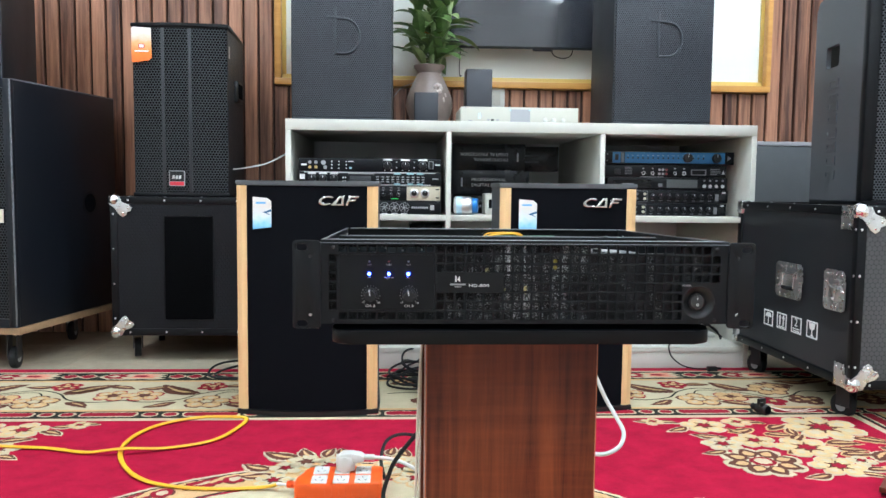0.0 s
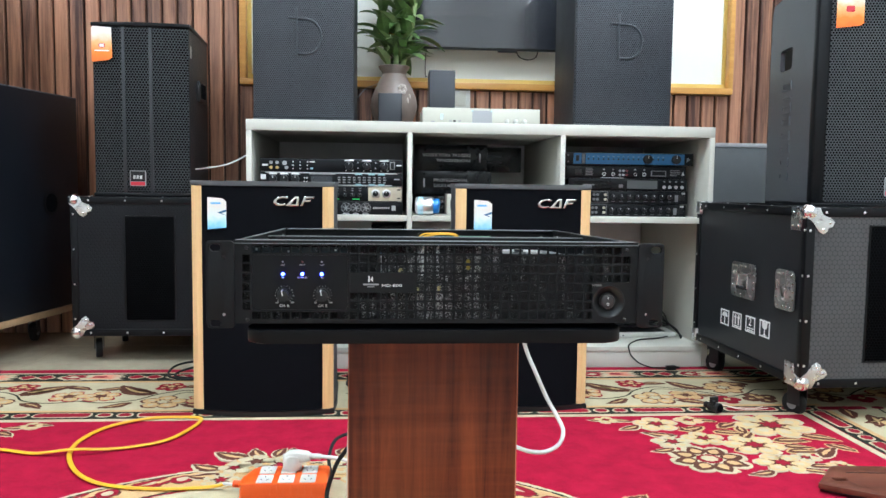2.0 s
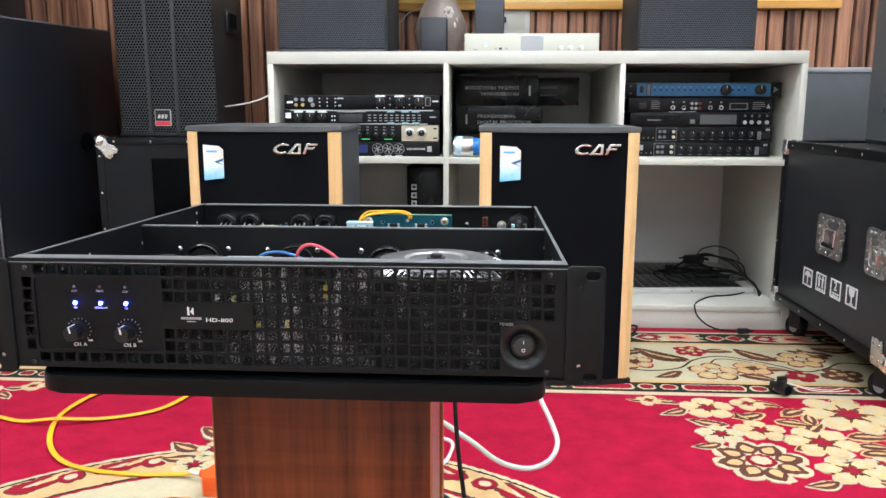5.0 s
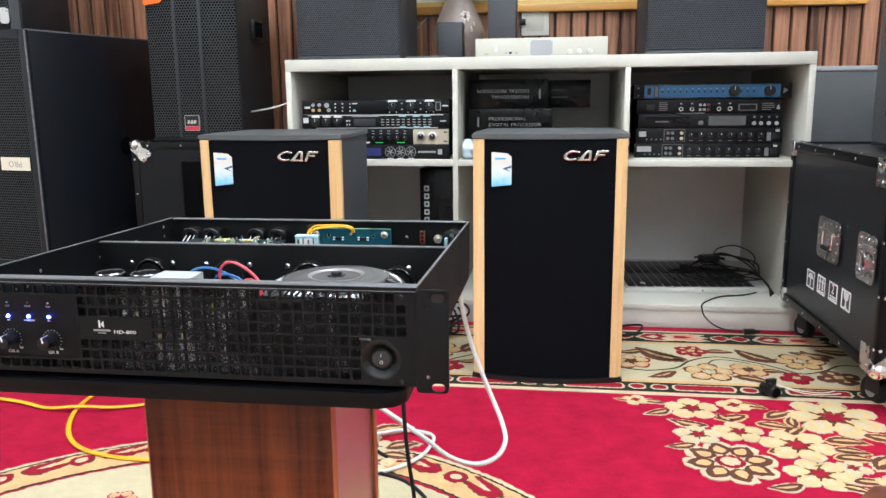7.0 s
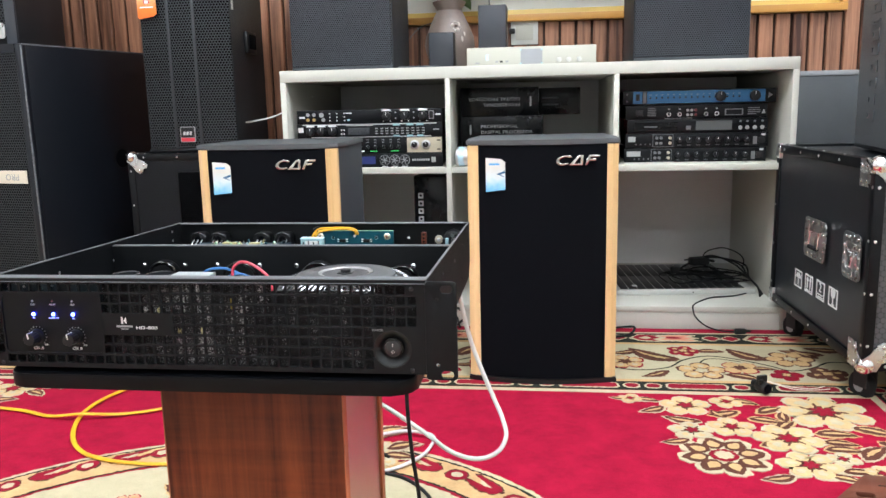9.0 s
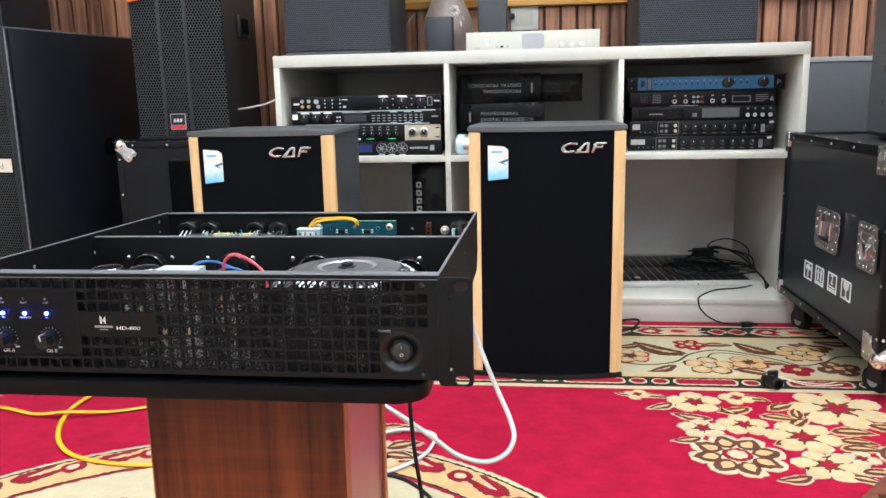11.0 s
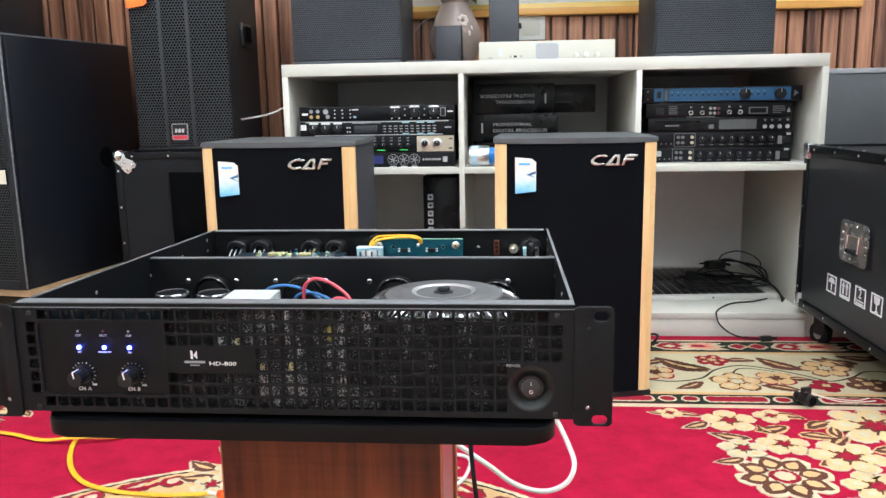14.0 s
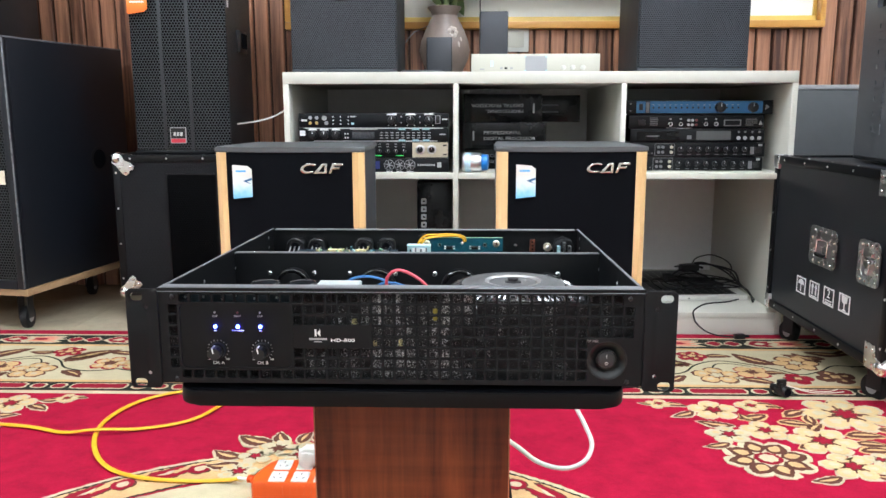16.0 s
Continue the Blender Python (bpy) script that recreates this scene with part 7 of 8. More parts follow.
patch(f, 0.072, 0.420, 0.003, 0.0395, "blue_face", "blue_plate", -0.0008, "blue enamelled plate")
part("rocker_switch", box(0.038, 0.050, -0.003, 0.0, 0.012, 0.032, 0.001), "black_plastic", f)
patch(f, 0.060, 0.070, 0.004, 0.038, "dull_grey")
for k in range(16):
    x = 0.082 + 0.0175 * k
    part("button", cyl((x, 0.0, 0.020), (x, -0.003, 0.020), 0.003, seg=10), "black_plastic", f)
    patch(f, x - 0.003, x + 0.003, 0.028, 0.0295, "dull_white", y=-0.0014)
for x in (0.290, 0.390):
    knob(f, x, 0.021, 0.0165)
for z in (0.010, 0.032):
    part("rack_hole", cyl((0.012, 0.0, z), (0.012, -0.0012, z), 0.0028, seg=10), "dull_grey", f)
part("mark", prism([(0.428, 0.012), (0.442, 0.022), (0.430, 0.030)], "y", -0.0006, 0.0002), "dull_grey", f)
t, f = rack_unit((RX, 2.722, 0.6375), RW - 0.02, 0.0420, 0.28, "black unit turned to show its rear sockets, in the shelf")
part("socket", box(0.030, 0.052, -0.001, 0.001, 0.010, 0.028, 0.001), "black_plastic", f)
for k in range(5):
    patch(f, 0.066, 0.066 + RG.uniform(0.018, 0.030), 0.010 + 0.0055 * k, 0.0125 + 0.0055 * k, "dull_grey")
for x in (0.130, 0.162, 0.240, 0.272):
    part("socket", cyl((x, 0.0, 0.014), (x, -0.003, 0.014), 0.0065, seg=16), "steel", f)
    part("socket_hole", cyl((x, -0.0028, 0.014), (x, -0.0034, 0.014), 0.0042, seg=14), "black_plastic", f)
    patch(f, x - 0.003, x + 0.003, 0.028, 0.032, "dull_white")
for x in (0.186, 0.198, 0.210):
    for z in (0.012, 0.026):
        part("socket", cyl((x, 0.0, z), (x, -0.004, z), 0.0042, seg=12), "dull_white" if x < 0.2 else "lamp_red", f)
patch(f, 0.296, 0.350, 0.008, 0.028, "dull_grey", "label_plate")
patch(f, 0.300, 0.346, 0.011, 0.025, "black_satin", "label_plate", -0.0010)
for k in range(4):
    patch(f, 0.364, 0.364 + RG.uniform(0.020, 0.036), 0.010 + 0.006 * k, 0.0125 + 0.006 * k, "dull_grey")
patch(f, 0.118, 0.200, 0.001, 0.0025, "dull_white")
part("mark", prism([(0.404, 0.012), (0.416, 0.012), (0.410, 0.026)], "y", -0.0006, 0.0002), "dull_white", f)
t, f = rack_unit((RX + 0.006, 2.716, 0.5945), RW - 0.024, 0.0420, 0.28, "black crossover with a grey display and white buttons, in the shelf")
patch(f, 0.205, 0.312, 0.008, 0.036, "lcd", "display", label="grey display")
patch(f, 0.020, 0.150, 0.008, 0.034, "dull_carton", "dark_window")
patch(f, 0.050, 0.090, 0.018, 0.022, "dull_grey", y=-0.0010)
patch(f, 0.176, 0.190, 0.010, 0.022, "dull_grey")
for x in (0.336, 0.356, 0.378, 0.400):
    part("button", cyl((x, 0.0, 0.014), (x, -0.003, 0.014), 0.006, seg=14), "dull_white", f, "pale round button")
    part("button", cyl((x, 0.0, 0.033), (x, -0.003, 0.033), 0.0034, seg=12), "dull_grey", f)
for z0, dx in ((0.5515, 0.0), (0.5065, -0.004)):
    t, f = rack_unit((RX + dx, 2.712, z0), RW - 0.016, 0.0425, 0.28, "black unit with small knobs and phono sockets, in the shelf")
    patch(f, 0.008, 0.030 if dx == 0 else 0.050, 0.018, 0.034, "dull_white", label="pale paper strip")
    for k in range(4):
        patch(f, 0.030 + 0.014 * k, 0.034 + 0.014 * k, 0.008, 0.012, "dull_grey")
    fr = holed_plate(rounded(0.062, 0.039, 0.002, 2, 0.113, 0.021), [rounded(0.059, 0.036, 0.002, 2, 0.113, 0.021)[::-1]], "y", -0.0006, 0.0002)
    part("socket_frame", fr, "dull_grey", f)
    for x in (0.094, 0.107, 0.134):
        for z in (0.013, 0.029):
            part("socket", cyl((x, 0.0, z), (x, -0.005, z), 0.0048, seg=12), "champagne" if x > 0.12 else "dull_grey", f)
    for k in range(8):
        x = 0.162 + 0.0285 * k
        knob(f, x, 0.022, 0.0085, deep=0.010)
        patch(f, x - 0.006, x + 0.006, 0.005, 0.0075, "dull_grey")
    patch(f, 0.380, 0.392, 0.006, 0.030, "dull_grey")
    part("socket", box(0.396, 0.416, -0.001, 0.0, 0.010, 0.028, 0.001), "black_plastic", f)
    patch(f, 0.404, 0.416, 0.032, 0.039, "dull_white", y=-0.0010)

# cartons in the middle bay
def carton(at, w, d, h, label, turn=0.0, flip=False):
    t = thing("carton", at, label, "box", turn=turn)
    part("body", box(0, w, 0, d, 0, h, 0.002), "dull_carton", t)
    m = Matrix.Translation((w / 2, -0.0004, h / 2)) @ (pose(0, 0, 0, 0, 180, 0) if flip else Matrix())
    if at[0] < 0.4:
        for k, word in enumerate(("PROFESSIONAL", "DIGITAL PROCESSOR")):
            lettering(word, 0.0148, "ink_grey", t, m @ Matrix.Translation((-0.067, 0, 0.009 - 0.0185 * k)) @ FRONT, 0.0002, align="LEFT", width=1.19)
        part("mark", box(-0.0028, 0.0028, -0.0003, 0.0003, -0.015, 0.015), "ink_grey", t, "white upright mark").matrix_local = m @ Matrix.Translation((-0.100, 0, 0.0))
    else:
        for k in range(2):
            part("print_bar", box(-0.026, 0.026, -0.0003, 0.0003, 0.009 - 0.022 * k, 0.014 - 0.022 * k), "slate", t).matrix_local = m
    return t


carton((0.230, 2.790, 0.5065), 0.262, 0.24, 0.066, "glossy black carton with white lettering, lying lowest in the shelf")
carton((0.226, 2.775, 0.5728), 0.268, 0.26, 0.083, "glossy black carton with white lettering, in the shelf")
carton((0.228, 2.782, 0.6561), 0.252, 0.085, 0.091, "glossy black carton with white lettering, lying upside down", flip=True)
carton((0.420, 2.872, 0.6561), 0.195, 0.15, 0.088, "small black carton lying across another in the shelf")
# silver and blue spray can lying in front
can = thing("spray_can", (0.226, 2.66, 0.5065), "silver can with a blue band and cap lying in the shelf", "can", turn=-8)
prof = [(0.0005, 0.0), (0.024, 0.0), (0.029, 0.003), (0.030, 0.006), (0.030, 0.052), (0.028, 0.058), (0.022, 0.064), (0.020, 0.068), (0.0005, 0.068)]
bm = lathe(prof, 28)
bmesh.ops.transform(bm, matrix=Matrix.Translation((0, 0, 0.03)) @ pose(0, 0, 0, 0, 90, 0), verts=bm.verts)
part("body", bm, "aluminium", can, "silver metal body")
part("cap", cyl((0.0605, 0.0, 0.03), (0.080, 0.0, 0.03), 0.0265, 0.0235, 24, bevel=0.003), "can_blue", can, "bright blue plastic cap")
part("label", cyl((0.010, 0.0, 0.03), (0.028, 0.0, 0.03), 0.0304, seg=28), "sticker_pale", can, "pale printed band")
tb = thing("carton", (0.334, 2.70, 0.5065), "white carton with dark print in the shelf", "box")
part("body", box(0, 0.09, 0, 0.12, 0, 0.07, 0.002), "white_carton", tb)
part("print_bar", box(0.012, 0.07, -0.0004, 0.001, 0.02, 0.05), "dull_carton", tb)
# tall carton with handling signs in the lower bay
tc = thing("carton", (0.080, 2.70, 0.0692), "tall black carton with a column of white signs, in the shelf", "box")
part("body", box(0, 0.112, 0, 0.22, 0, 0.403, 0.003), "dull_carton", tc)
for k in range(7):
    z = 0.340 - 0.0252 * k
    part("printed_sign", holed_plate(rounded(0.0165, 0.0180, 0.002, 2, 0.022, z), [circle(0.022, z, 0.0042, 8)[::-1]], "y", -0.0006, 0.0004), "dull_white", tc, "white printed sign")

# flat white-framed panel and tangled black cables in the lower bay
kb = thing("framed_panel", (0.736, 2.756, 0.0692), "flat white-framed panel with long black strips lying in the shelf", "panel", turn=4.5)
PW, PD = 0.445, 0.420
part("frame", box(0, PW, 0, PD, 0, 0.0160, 0.002), "white_plastic", kb, "white plastic frame")
part("backing", box(0.012, PW - 0.026, 0.014, PD - 0.012, 0.0161, 0.0166), "white_plastic", kb, "pale grid between the strips")
first = None
for k in range(14):
    for q in range(2):
        if first is None:
            first = part("strip", box(0, 0.0262, 0, 0.194, 0, 0.0012, 0.0003), "black_plastic", kb)
            o = first
        else:
            o = new("strip", first.data)
            o.parent = kb
        o.matrix_local = Matrix.Translation((0.0130 + 0.0288 * k, 0.0155 + 0.197 * q, 0.0167))
part("screw", ball((0.245, -0.0004, 0.008), 0.0026, squash=(1, 0.4, 1), seg=10), "dark_anodised", kb)
part("sticker", box(0.058, 0.074, 0.050, 0.072, 0.0180, 0.0186), "ink_white", kb, "small white sticker")
RCB = random.Random(8)
for k in range(3):
    cx, cy = 1.00 + 0.055 * k, 2.95 + RCB.uniform(-0.05, 0.05)
    pts = []
    for q in range(15):
        a = q * 1.17 + k * 0.8
        r = 0.03 + 0.055 * RCB.random()
        pts.append((cx + r * 1.7 * math.cos(a), cy + r * 1.5 * math.sin(a), 0.0895 + 0.020 * RCB.random() * (1 if q not in (0, 14) else 0)))
    single("tangled_cable", tube(pts, 0.0023, 7, 6), "black_rubber", (0, 0, 0), "tangled thin black cable heaped in the shelf", "cable", "cables in the shelf")
for k in range(3):
    d = 0.016 * k
    single("tangled_cable", tube([(1.02 - d, 3.00, 0.140), (1.08, 2.99 - d, 0.158), (1.14 + d, 2.93, 0.140), (1.170, 2.88 - d, 0.112), (1.185, 2.83 - d, 0.094), (1.196 - d * 0.5, 2.775 - d, 0.0735)], 0.0029, 8, 7), "black_rubber", (0, 0, 0),
           "black cable draped over the panel's corner", "cable", "cables in the shelf")
single("tangled_cable", tube([(1.05, 3.00, 0.155), (1.07, 3.01, 0.172), (1.12, 3.02, 0.180), (1.165, 3.01, 0.166), (1.185, 2.99, 0.145), (1.175, 2.96, 0.120)], 0.0022, 7, 7), "black_rubber", (0, 0, 0), "thin black cable standing in a loop", "cable", "cables in the shelf")
single("tangled_cable", tube([(0.965, 2.95, 0.118), (1.00, 2.96, 0.136), (1.05, 2.95, 0.130), (1.10, 2.90, 0.110)], 0.0034, 7, 7), "black_rubber", (0, 0, 0), "short black cable with a plug on the panel", "cable", "cables in the shelf")
ad = thing("power_adapter", (1.035, 2.975, 0.128), "small black power adapter among the cables", "adapter", turn=20)
part("body", box(-0.038, 0.030, -0.018, 0.018, 0.0, 0.028, 0.007), "black_plastic", ad)
part("cord_grip", tube([(0.029, 0, 0.014), (0.044, 0.002, 0.012), (0.058, 0.006, 0.008)], 0.0045, 8, 3), "black_rubber", ad)
sp = thing("cable_plug", (0.948, 2.945, 0.104), "small black plug lying on the framed panel", "plug", turn=15)
part("body", box(-0.016, 0.012, -0.010, 0.010, 0.0, 0.024, 0.004), "black_plastic", sp)
part("pin", cyl((0.012, 0, 0.012), (0.024, 0, 0.012), 0.005, seg=10), "black_rubber", sp)
single("thin_cable", tube([(1.160, 2.800, 0.0715), (1.10, 2.752, 0.0720), (1.03, 2.728, 0.0720), (0.985, 2.680, 0.0720), (0.955, 2.628, 0.0725), (0.950, 2.612, 0.064), (0.958, 2.606, 0.040), (0.985, 2.598, 0.016), (1.02, 2.582, 0.006), (1.065, 2.566, 0.006)], 0.0024, 7, 6), "black_rubber", (0, 0, 0),
       "thin black cable hanging over the shelf edge", "cable")
pl = thing("cable_plug", (1.085, 2.566, 0.0), "small black plug lying on the carpet edge", "plug", turn=8)
part("body", box(-0.022, 0.012, -0.008, 0.008, 0.0, 0.016, 0.003), "black_plastic", pl)
part("pin", cyl((0.012, 0, 0.008), (0.026, 0, 0.008), 0.004, seg=10), "black_rubber", pl)

# ---- things on the shelf top ----
wb = thing("white_amplifier", (0.2535, 2.765, SZ), "slim white stereo unit with a grey display, on the shelf", "audio unit")
part("body", box(0, 0.404, 0.003, 0.24, 0.0, 0.0605, 0.002), "white_carton", wb)
part("front_plate", box(-0.001, 0.405, 0.0, 0.0028, 0.0, 0.0612, 0.001), "white_carton", wb)
part("display", box(0.170, 0.238, -0.0006, 0.001, 0.008, 0.054), "ink_grey", wb, "pale grey display")
for x in (0.170, 0.236):
    for z in (0.010, 0.052):
        part("corner_mark", box(x - 0.003, x + 0.003, -0.0008, 0.001, z - 0.002, z + 0.002), "relay", wb)
for x in (0.090, 0.104, 0.122):
    part("button", box(x, x + 0.009, -0.0008, 0.001, 0.014, 0.020), "ink_grey" if x != 0.104 else "black_plastic", wb)
part("print_bar", box(0.060, 0.068, -0.0006, 0.001, 0.022, 0.040), "sticker_pale", wb)
part("print_bar", box(0.026, 0.040, -0.0006, 0.001, 0.012, 0.016), "ink_grey", wb)
for x in (0.290, 0.320, 0.352):
    part("knob", cyl((x, 0.0, 0.018), (x, -0.006, 0.018), 0.008, seg=20, bevel=0.001), "white_plastic", wb)


def small_speaker(x, y, z, w, h, d):
    t = thing("satellite_speaker", (x, y, z), "small dark grey satellite speaker", "speaker", "small satellite speakers")
    part("cabinet", box(0, w, 0.006, d, 0, h, 0.004), "black_plastic", t)
    part("grille", box(0.002, w - 0.002, 0, 0.0058, 0.003, h - 0.003, 0.002), "satin_slate", t, "dark grey cloth front")


small_speaker(0.098, 2.985, SZ, 0.089, 0.134, 0.09)
small_speaker(0.280, 2.880, SZ + 0.0615, 0.094, 0.145, 0.10)
rm = single("flat_remote", box(0, 0.13, 0, 0.045, 0, 0.012, 0.003), "slate", (0.03, 2.76, SZ), "flat grey remote control on the shelf", "remote")

vase = thing("flower_vase", (0.158, 3.125, SZ), "brown glazed vase with a white flower relief, holding a leafy plant", "vase")
VB = [(0.048, 0.0), (0.054, 0.004), (0.068, 0.032), (0.085, 0.070), (0.0905, 0.098), (0.086, 0.128), (0.070, 0.168), (0.053, 0.203), (0.0445, 0.219), (0.048, 0.228), (0.058, 0.242), (0.0605, 0.248), (0.058, 0.250), (0.042, 0.230), (0.038, 0.219), (0.02, 0.21)]
part("body", lathe(VB, 40), "vase_clay", vase)
fl = bmesh.new()
for k in range(7):
    a = 2 * math.pi * k / 7
    ball((0.030 + 0.012 * math.cos(a), -0.0735 + 0.002 * math.sin(a * 2), 0.155 + 0.014 * math.sin(a)), 0.0075, bm=fl, seg=10, squash=(1, 0.35, 1))
ball((0.050, -0.070, 0.112), 0.009, bm=fl, seg=10, squash=(0.7, 0.4, 1.4))
ball((0.058, -0.060, 0.130), 0.007, bm=fl, seg=10, squash=(0.7, 0.4, 1.4))
part("flower_relief", fl, "relief_cream", vase, "white flower relief")

# leafy plant: several canes, each with whorls of long bent leaves
plant = thing("leafy_plant", (0.158, 3.125, SZ + 0.213), "green leafy plant with long pointed leaves standing in a vase", "plant")
RP = random.Random(21)


def long_leaf(l, w, droop):
    n = 7
    bm = bmesh.new()
    rows = []
    for k in range(n + 1):
        t = k / n
        h = w / 2 * (math.sin(math.pi * min(1, t * 0.97 + 0.03)) ** 0.8) * (1 - 0.25 * t)
        a = droop * t
        x = l * (math.sin(a) / droop if droop > 0.01 else t)
        z = l * ((math.cos(a) - 1) / droop if droop > 0.01 else 0)
        rows.append([bm.verts.new((x, s * h, z + abs(s) * h * 0.35)) for s in (-1, 0, 1)])
    for a, b in zip(rows, rows[1:]):
        for j in (0, 1):
            bm.faces.new((a[j], a[j + 1], b[j + 1], b[j]))
    return bm


leaf_meshes = [finish(long_leaf(0.165 + 0.020 * (k % 3), 0.066 + 0.008 * (k % 2), 0.25 + 0.2 * k), 0) for k in range(5)]
for me in leaf_meshes:
    me.materials.append(M["leaf_green"])
pale_mesh = finish(long_leaf(0.16, 0.060, 0.5), 0)
pale_mesh.materials.append(M["leaf_pale"])
dry_mesh = finish(long_leaf(0.11, 0.024, 1.2), 0)
dry_mesh.materials.append(M["leaf_dry"])


def cane(base, tip, leaves, spin, dry=()):
    """A pale cane with leaves in a spiral: flat and drooping low down, steep near the tip."""
    base, tip = Vector(base), Vector(tip)
    bow = (base + tip) / 2 + Vector((0.010, -0.006, 0))
    part("stem", tube([base, bow, tip], 0.0105, 10, 6), "leaf_pale", plant, "pale green cane")
    for q in range(leaves):
        t = q / (leaves - 1)
        s = 0.10 + 0.90 * t
        p = base.lerp(bow, 2 * s) if s < 0.5 else bow.lerp(tip, 2 * s - 1)
        me = dry_mesh if q in dry else (RP.choice(leaf_meshes) if RP.random() < 0.74 else pale_mesh)
        o = new("leaf", me)
        o.parent = plant
        rise = -(RP.uniform(-6, 16) if RP.random() < 0.3 * (1 - t) else RP.uniform(26, 52) + 24 * t)
        o.matrix_local = (Matrix.Translation(p) @ pose(0, 0, 0, 0, 0, 137.5 * q + spin + RP.uniform(-18, 18)) @ pose(0, 0, 0, RP.uniform(-22, 22), rise, 0)
                          @ Matrix.Scale(RP.uniform(0.66, 1.0) * (1.0 - 0.15 * t), 4))


cane((0.004, -0.010, 0.0), (0.006, -0.020, 0.42), 34, 20, (9,))
cane((0.022, 0.004, 0.0), (0.085, -0.010, 0.34), 28, 110, (8,))
cane((-0.018, 0.006, 0.0), (-0.075, 0.010, 0.36), 28, 250)
cane((0.002, 0.020, 0.0), (0.015, 0.060, 0.38), 22, 330)

# wall socket and television
ws = thing("wall_socket", (0.372, 3.316, 0.915), "white plastic wall socket plate on the cladding", "socket")
part("plate", box(0, 0.102, -0.012, 0.0, 0, 0.088, 0.003), "white_plastic", ws)
part("insert", box(0.018, 0.084, -0.0145, -0.0122, 0.016, 0.072, 0.002), "white_carton", ws)
part("plug", box(-0.006, 0.016, -0.035, -0.0125, 0.040, 0.060, 0.003), "black_plastic", ws, "small black plug")

tv = thing("television", (0.215, 3.24, 1.150), "flat black television hung on the white wall", "television")
part("back_shell", box(0.02, 0.84, 0.012, 0.055, 0.02, 0.60, 0.008), "black_plastic", tv)
part("bezel", box(0.0, 0.86, 0.0, 0.0118, 0.0, 0.64, 0.003), "black_plastic", tv)
part("screen", box(0.006, 0.854, -0.0012, 0.0005, 0.009, 0.634), "screen", tv, "dark glossy screen")
part("bottom_strip", box(0.36, 0.44, -0.002, 0.003, -0.008, 0.0, 0.001), "black_satin", tv)
part("wall_mount", box(0.45, 0.67, 0.0552, 0.1044, 0.2, 0.4), "dark_anodised", tv)
single("tv_cable", tube([(0.29, 3.30, 1.16), (0.288, 3.325, 1.10), (0.29, 3.335, 1.055), (0.292, 3.28, 1.046)], 0.002, 6, 6), "black_rubber", (0, 0, 0), "thin black cable hanging below the television", "cable")
single("tv_cable", tube([(0.66, 3.30, 1.158), (0.675, 3.30, 1.135), (0.71, 3.30, 1.125), (0.74, 3.30, 1.135), (0.75, 3.30, 1.158)], 0.0022, 6, 6), "black_rubber", (0, 0, 0), "looped black cable below the television", "cable")
single("wall_cable", tube([(-0.30, 2.90, 0.735), (-0.345, 2.88, 0.712), (-0.42, 2.86, 0.672), (-0.50, 2.86, 0.655), (-0.56, 2.9, 0.65)], 0.003, 8, 6), "white_cable", (0, 0, 0), "white cable running from the speaker to the shelf", "cable")
single("plant_cable", tube([(0.02, 3.06, 0.93), (0.05, 3.10, 0.97), (0.09, 3.2, 1.0), (0.13, 3.27, 1.03)], 0.0015, 6, 6), "dull_grey", (0, 0, 0), "thin grey cable behind the vase", "cable")

# ---- cables and loose things on the carpet ----
single("extension_cord", tube([(-1.25, 1.86, 0.0055), (-0.95, 1.85, 0.0055), (-0.746, 1.826, 0.0055), (-0.642, 1.794, 0.0055), (-0.562, 1.79, 0.0145), (-0.475, 1.819, 0.0055), (-0.388, 1.866, 0.0055), (-0.35, 1.949, 0.0055), (-0.338, 2.040, 0.0055), (-0.386, 2.060, 0.0055),
                              (-0.469, 2.052, 0.0055), (-0.544, 1.99, 0.0055), (-0.576, 1.896, 0.0055), (-0.569, 1.798, 0.0045), (-0.52, 1.691, 0.0055), (-0.455, 1.618, 0.0055), (-0.379, 1.584, 0.0055), (-0.291, 1.573, 0.0055), (-0.215, 1.572, 0.009), (-0.188, 1.565, 0.0165)], 0.0054, 8, 6, flat=0.62), "yellow_cable", (0, 0, 0),
       "flat yellow extension cord looped on the carpet", "cable")
strip = thing("power_strip", (-0.062, 1.499, 0.0028), "orange power strip with white sockets on the carpet", "power strip")
outline = [(-0.082, 0.004), (0.072, 0.004), (0.078, 0.010), (0.078, 0.094), (0.072, 0.100), (-0.052, 0.100), (-0.063, 0.096), (-0.071, 0.086), (-0.084, 0.040), (-0.087, 0.022), (-0.086, 0.008)]
part("body", prism(outline, "z", 0.0, 0.037, bevel=0.0028), "orange_plastic", strip)
part("seam", prism([(x * 1.004, 0.052 + (y - 0.052) * 1.008) for x, y in outline], "z", 0.0085, 0.0098), "orange_plastic", strip, "moulded seam")
for k in range(7):
    part("rib", box(-0.030 + 0.013 * k, -0.0285 + 0.013 * k, 0.0030, 0.0045, 0.013, 0.030, 0.0003), "orange_plastic", strip)
for k, sx in enumerate((-0.041, 0.0, 0.041)):
    for q, sy in enumerate((0.026, 0.074)):
        s = part("socket", prism(rounded(0.030, 0.040, 0.0025, 3, sx, sy), "z", 0.0368, 0.0388, bevel=0.0007), "white_plastic", strip, "white socket insert")
        for u, v, a in ((-0.006, -0.006, 30), (0.006, -0.006, -30), (0.0, 0.009, 0)):
            part("socket_slot", box(-0.0008, 0.0008, -0.0032, 0.0032, 0.0381, 0.0391), "black_plastic", s).matrix_local = pose(sx + u, sy + v, 0, 0, 0, a)
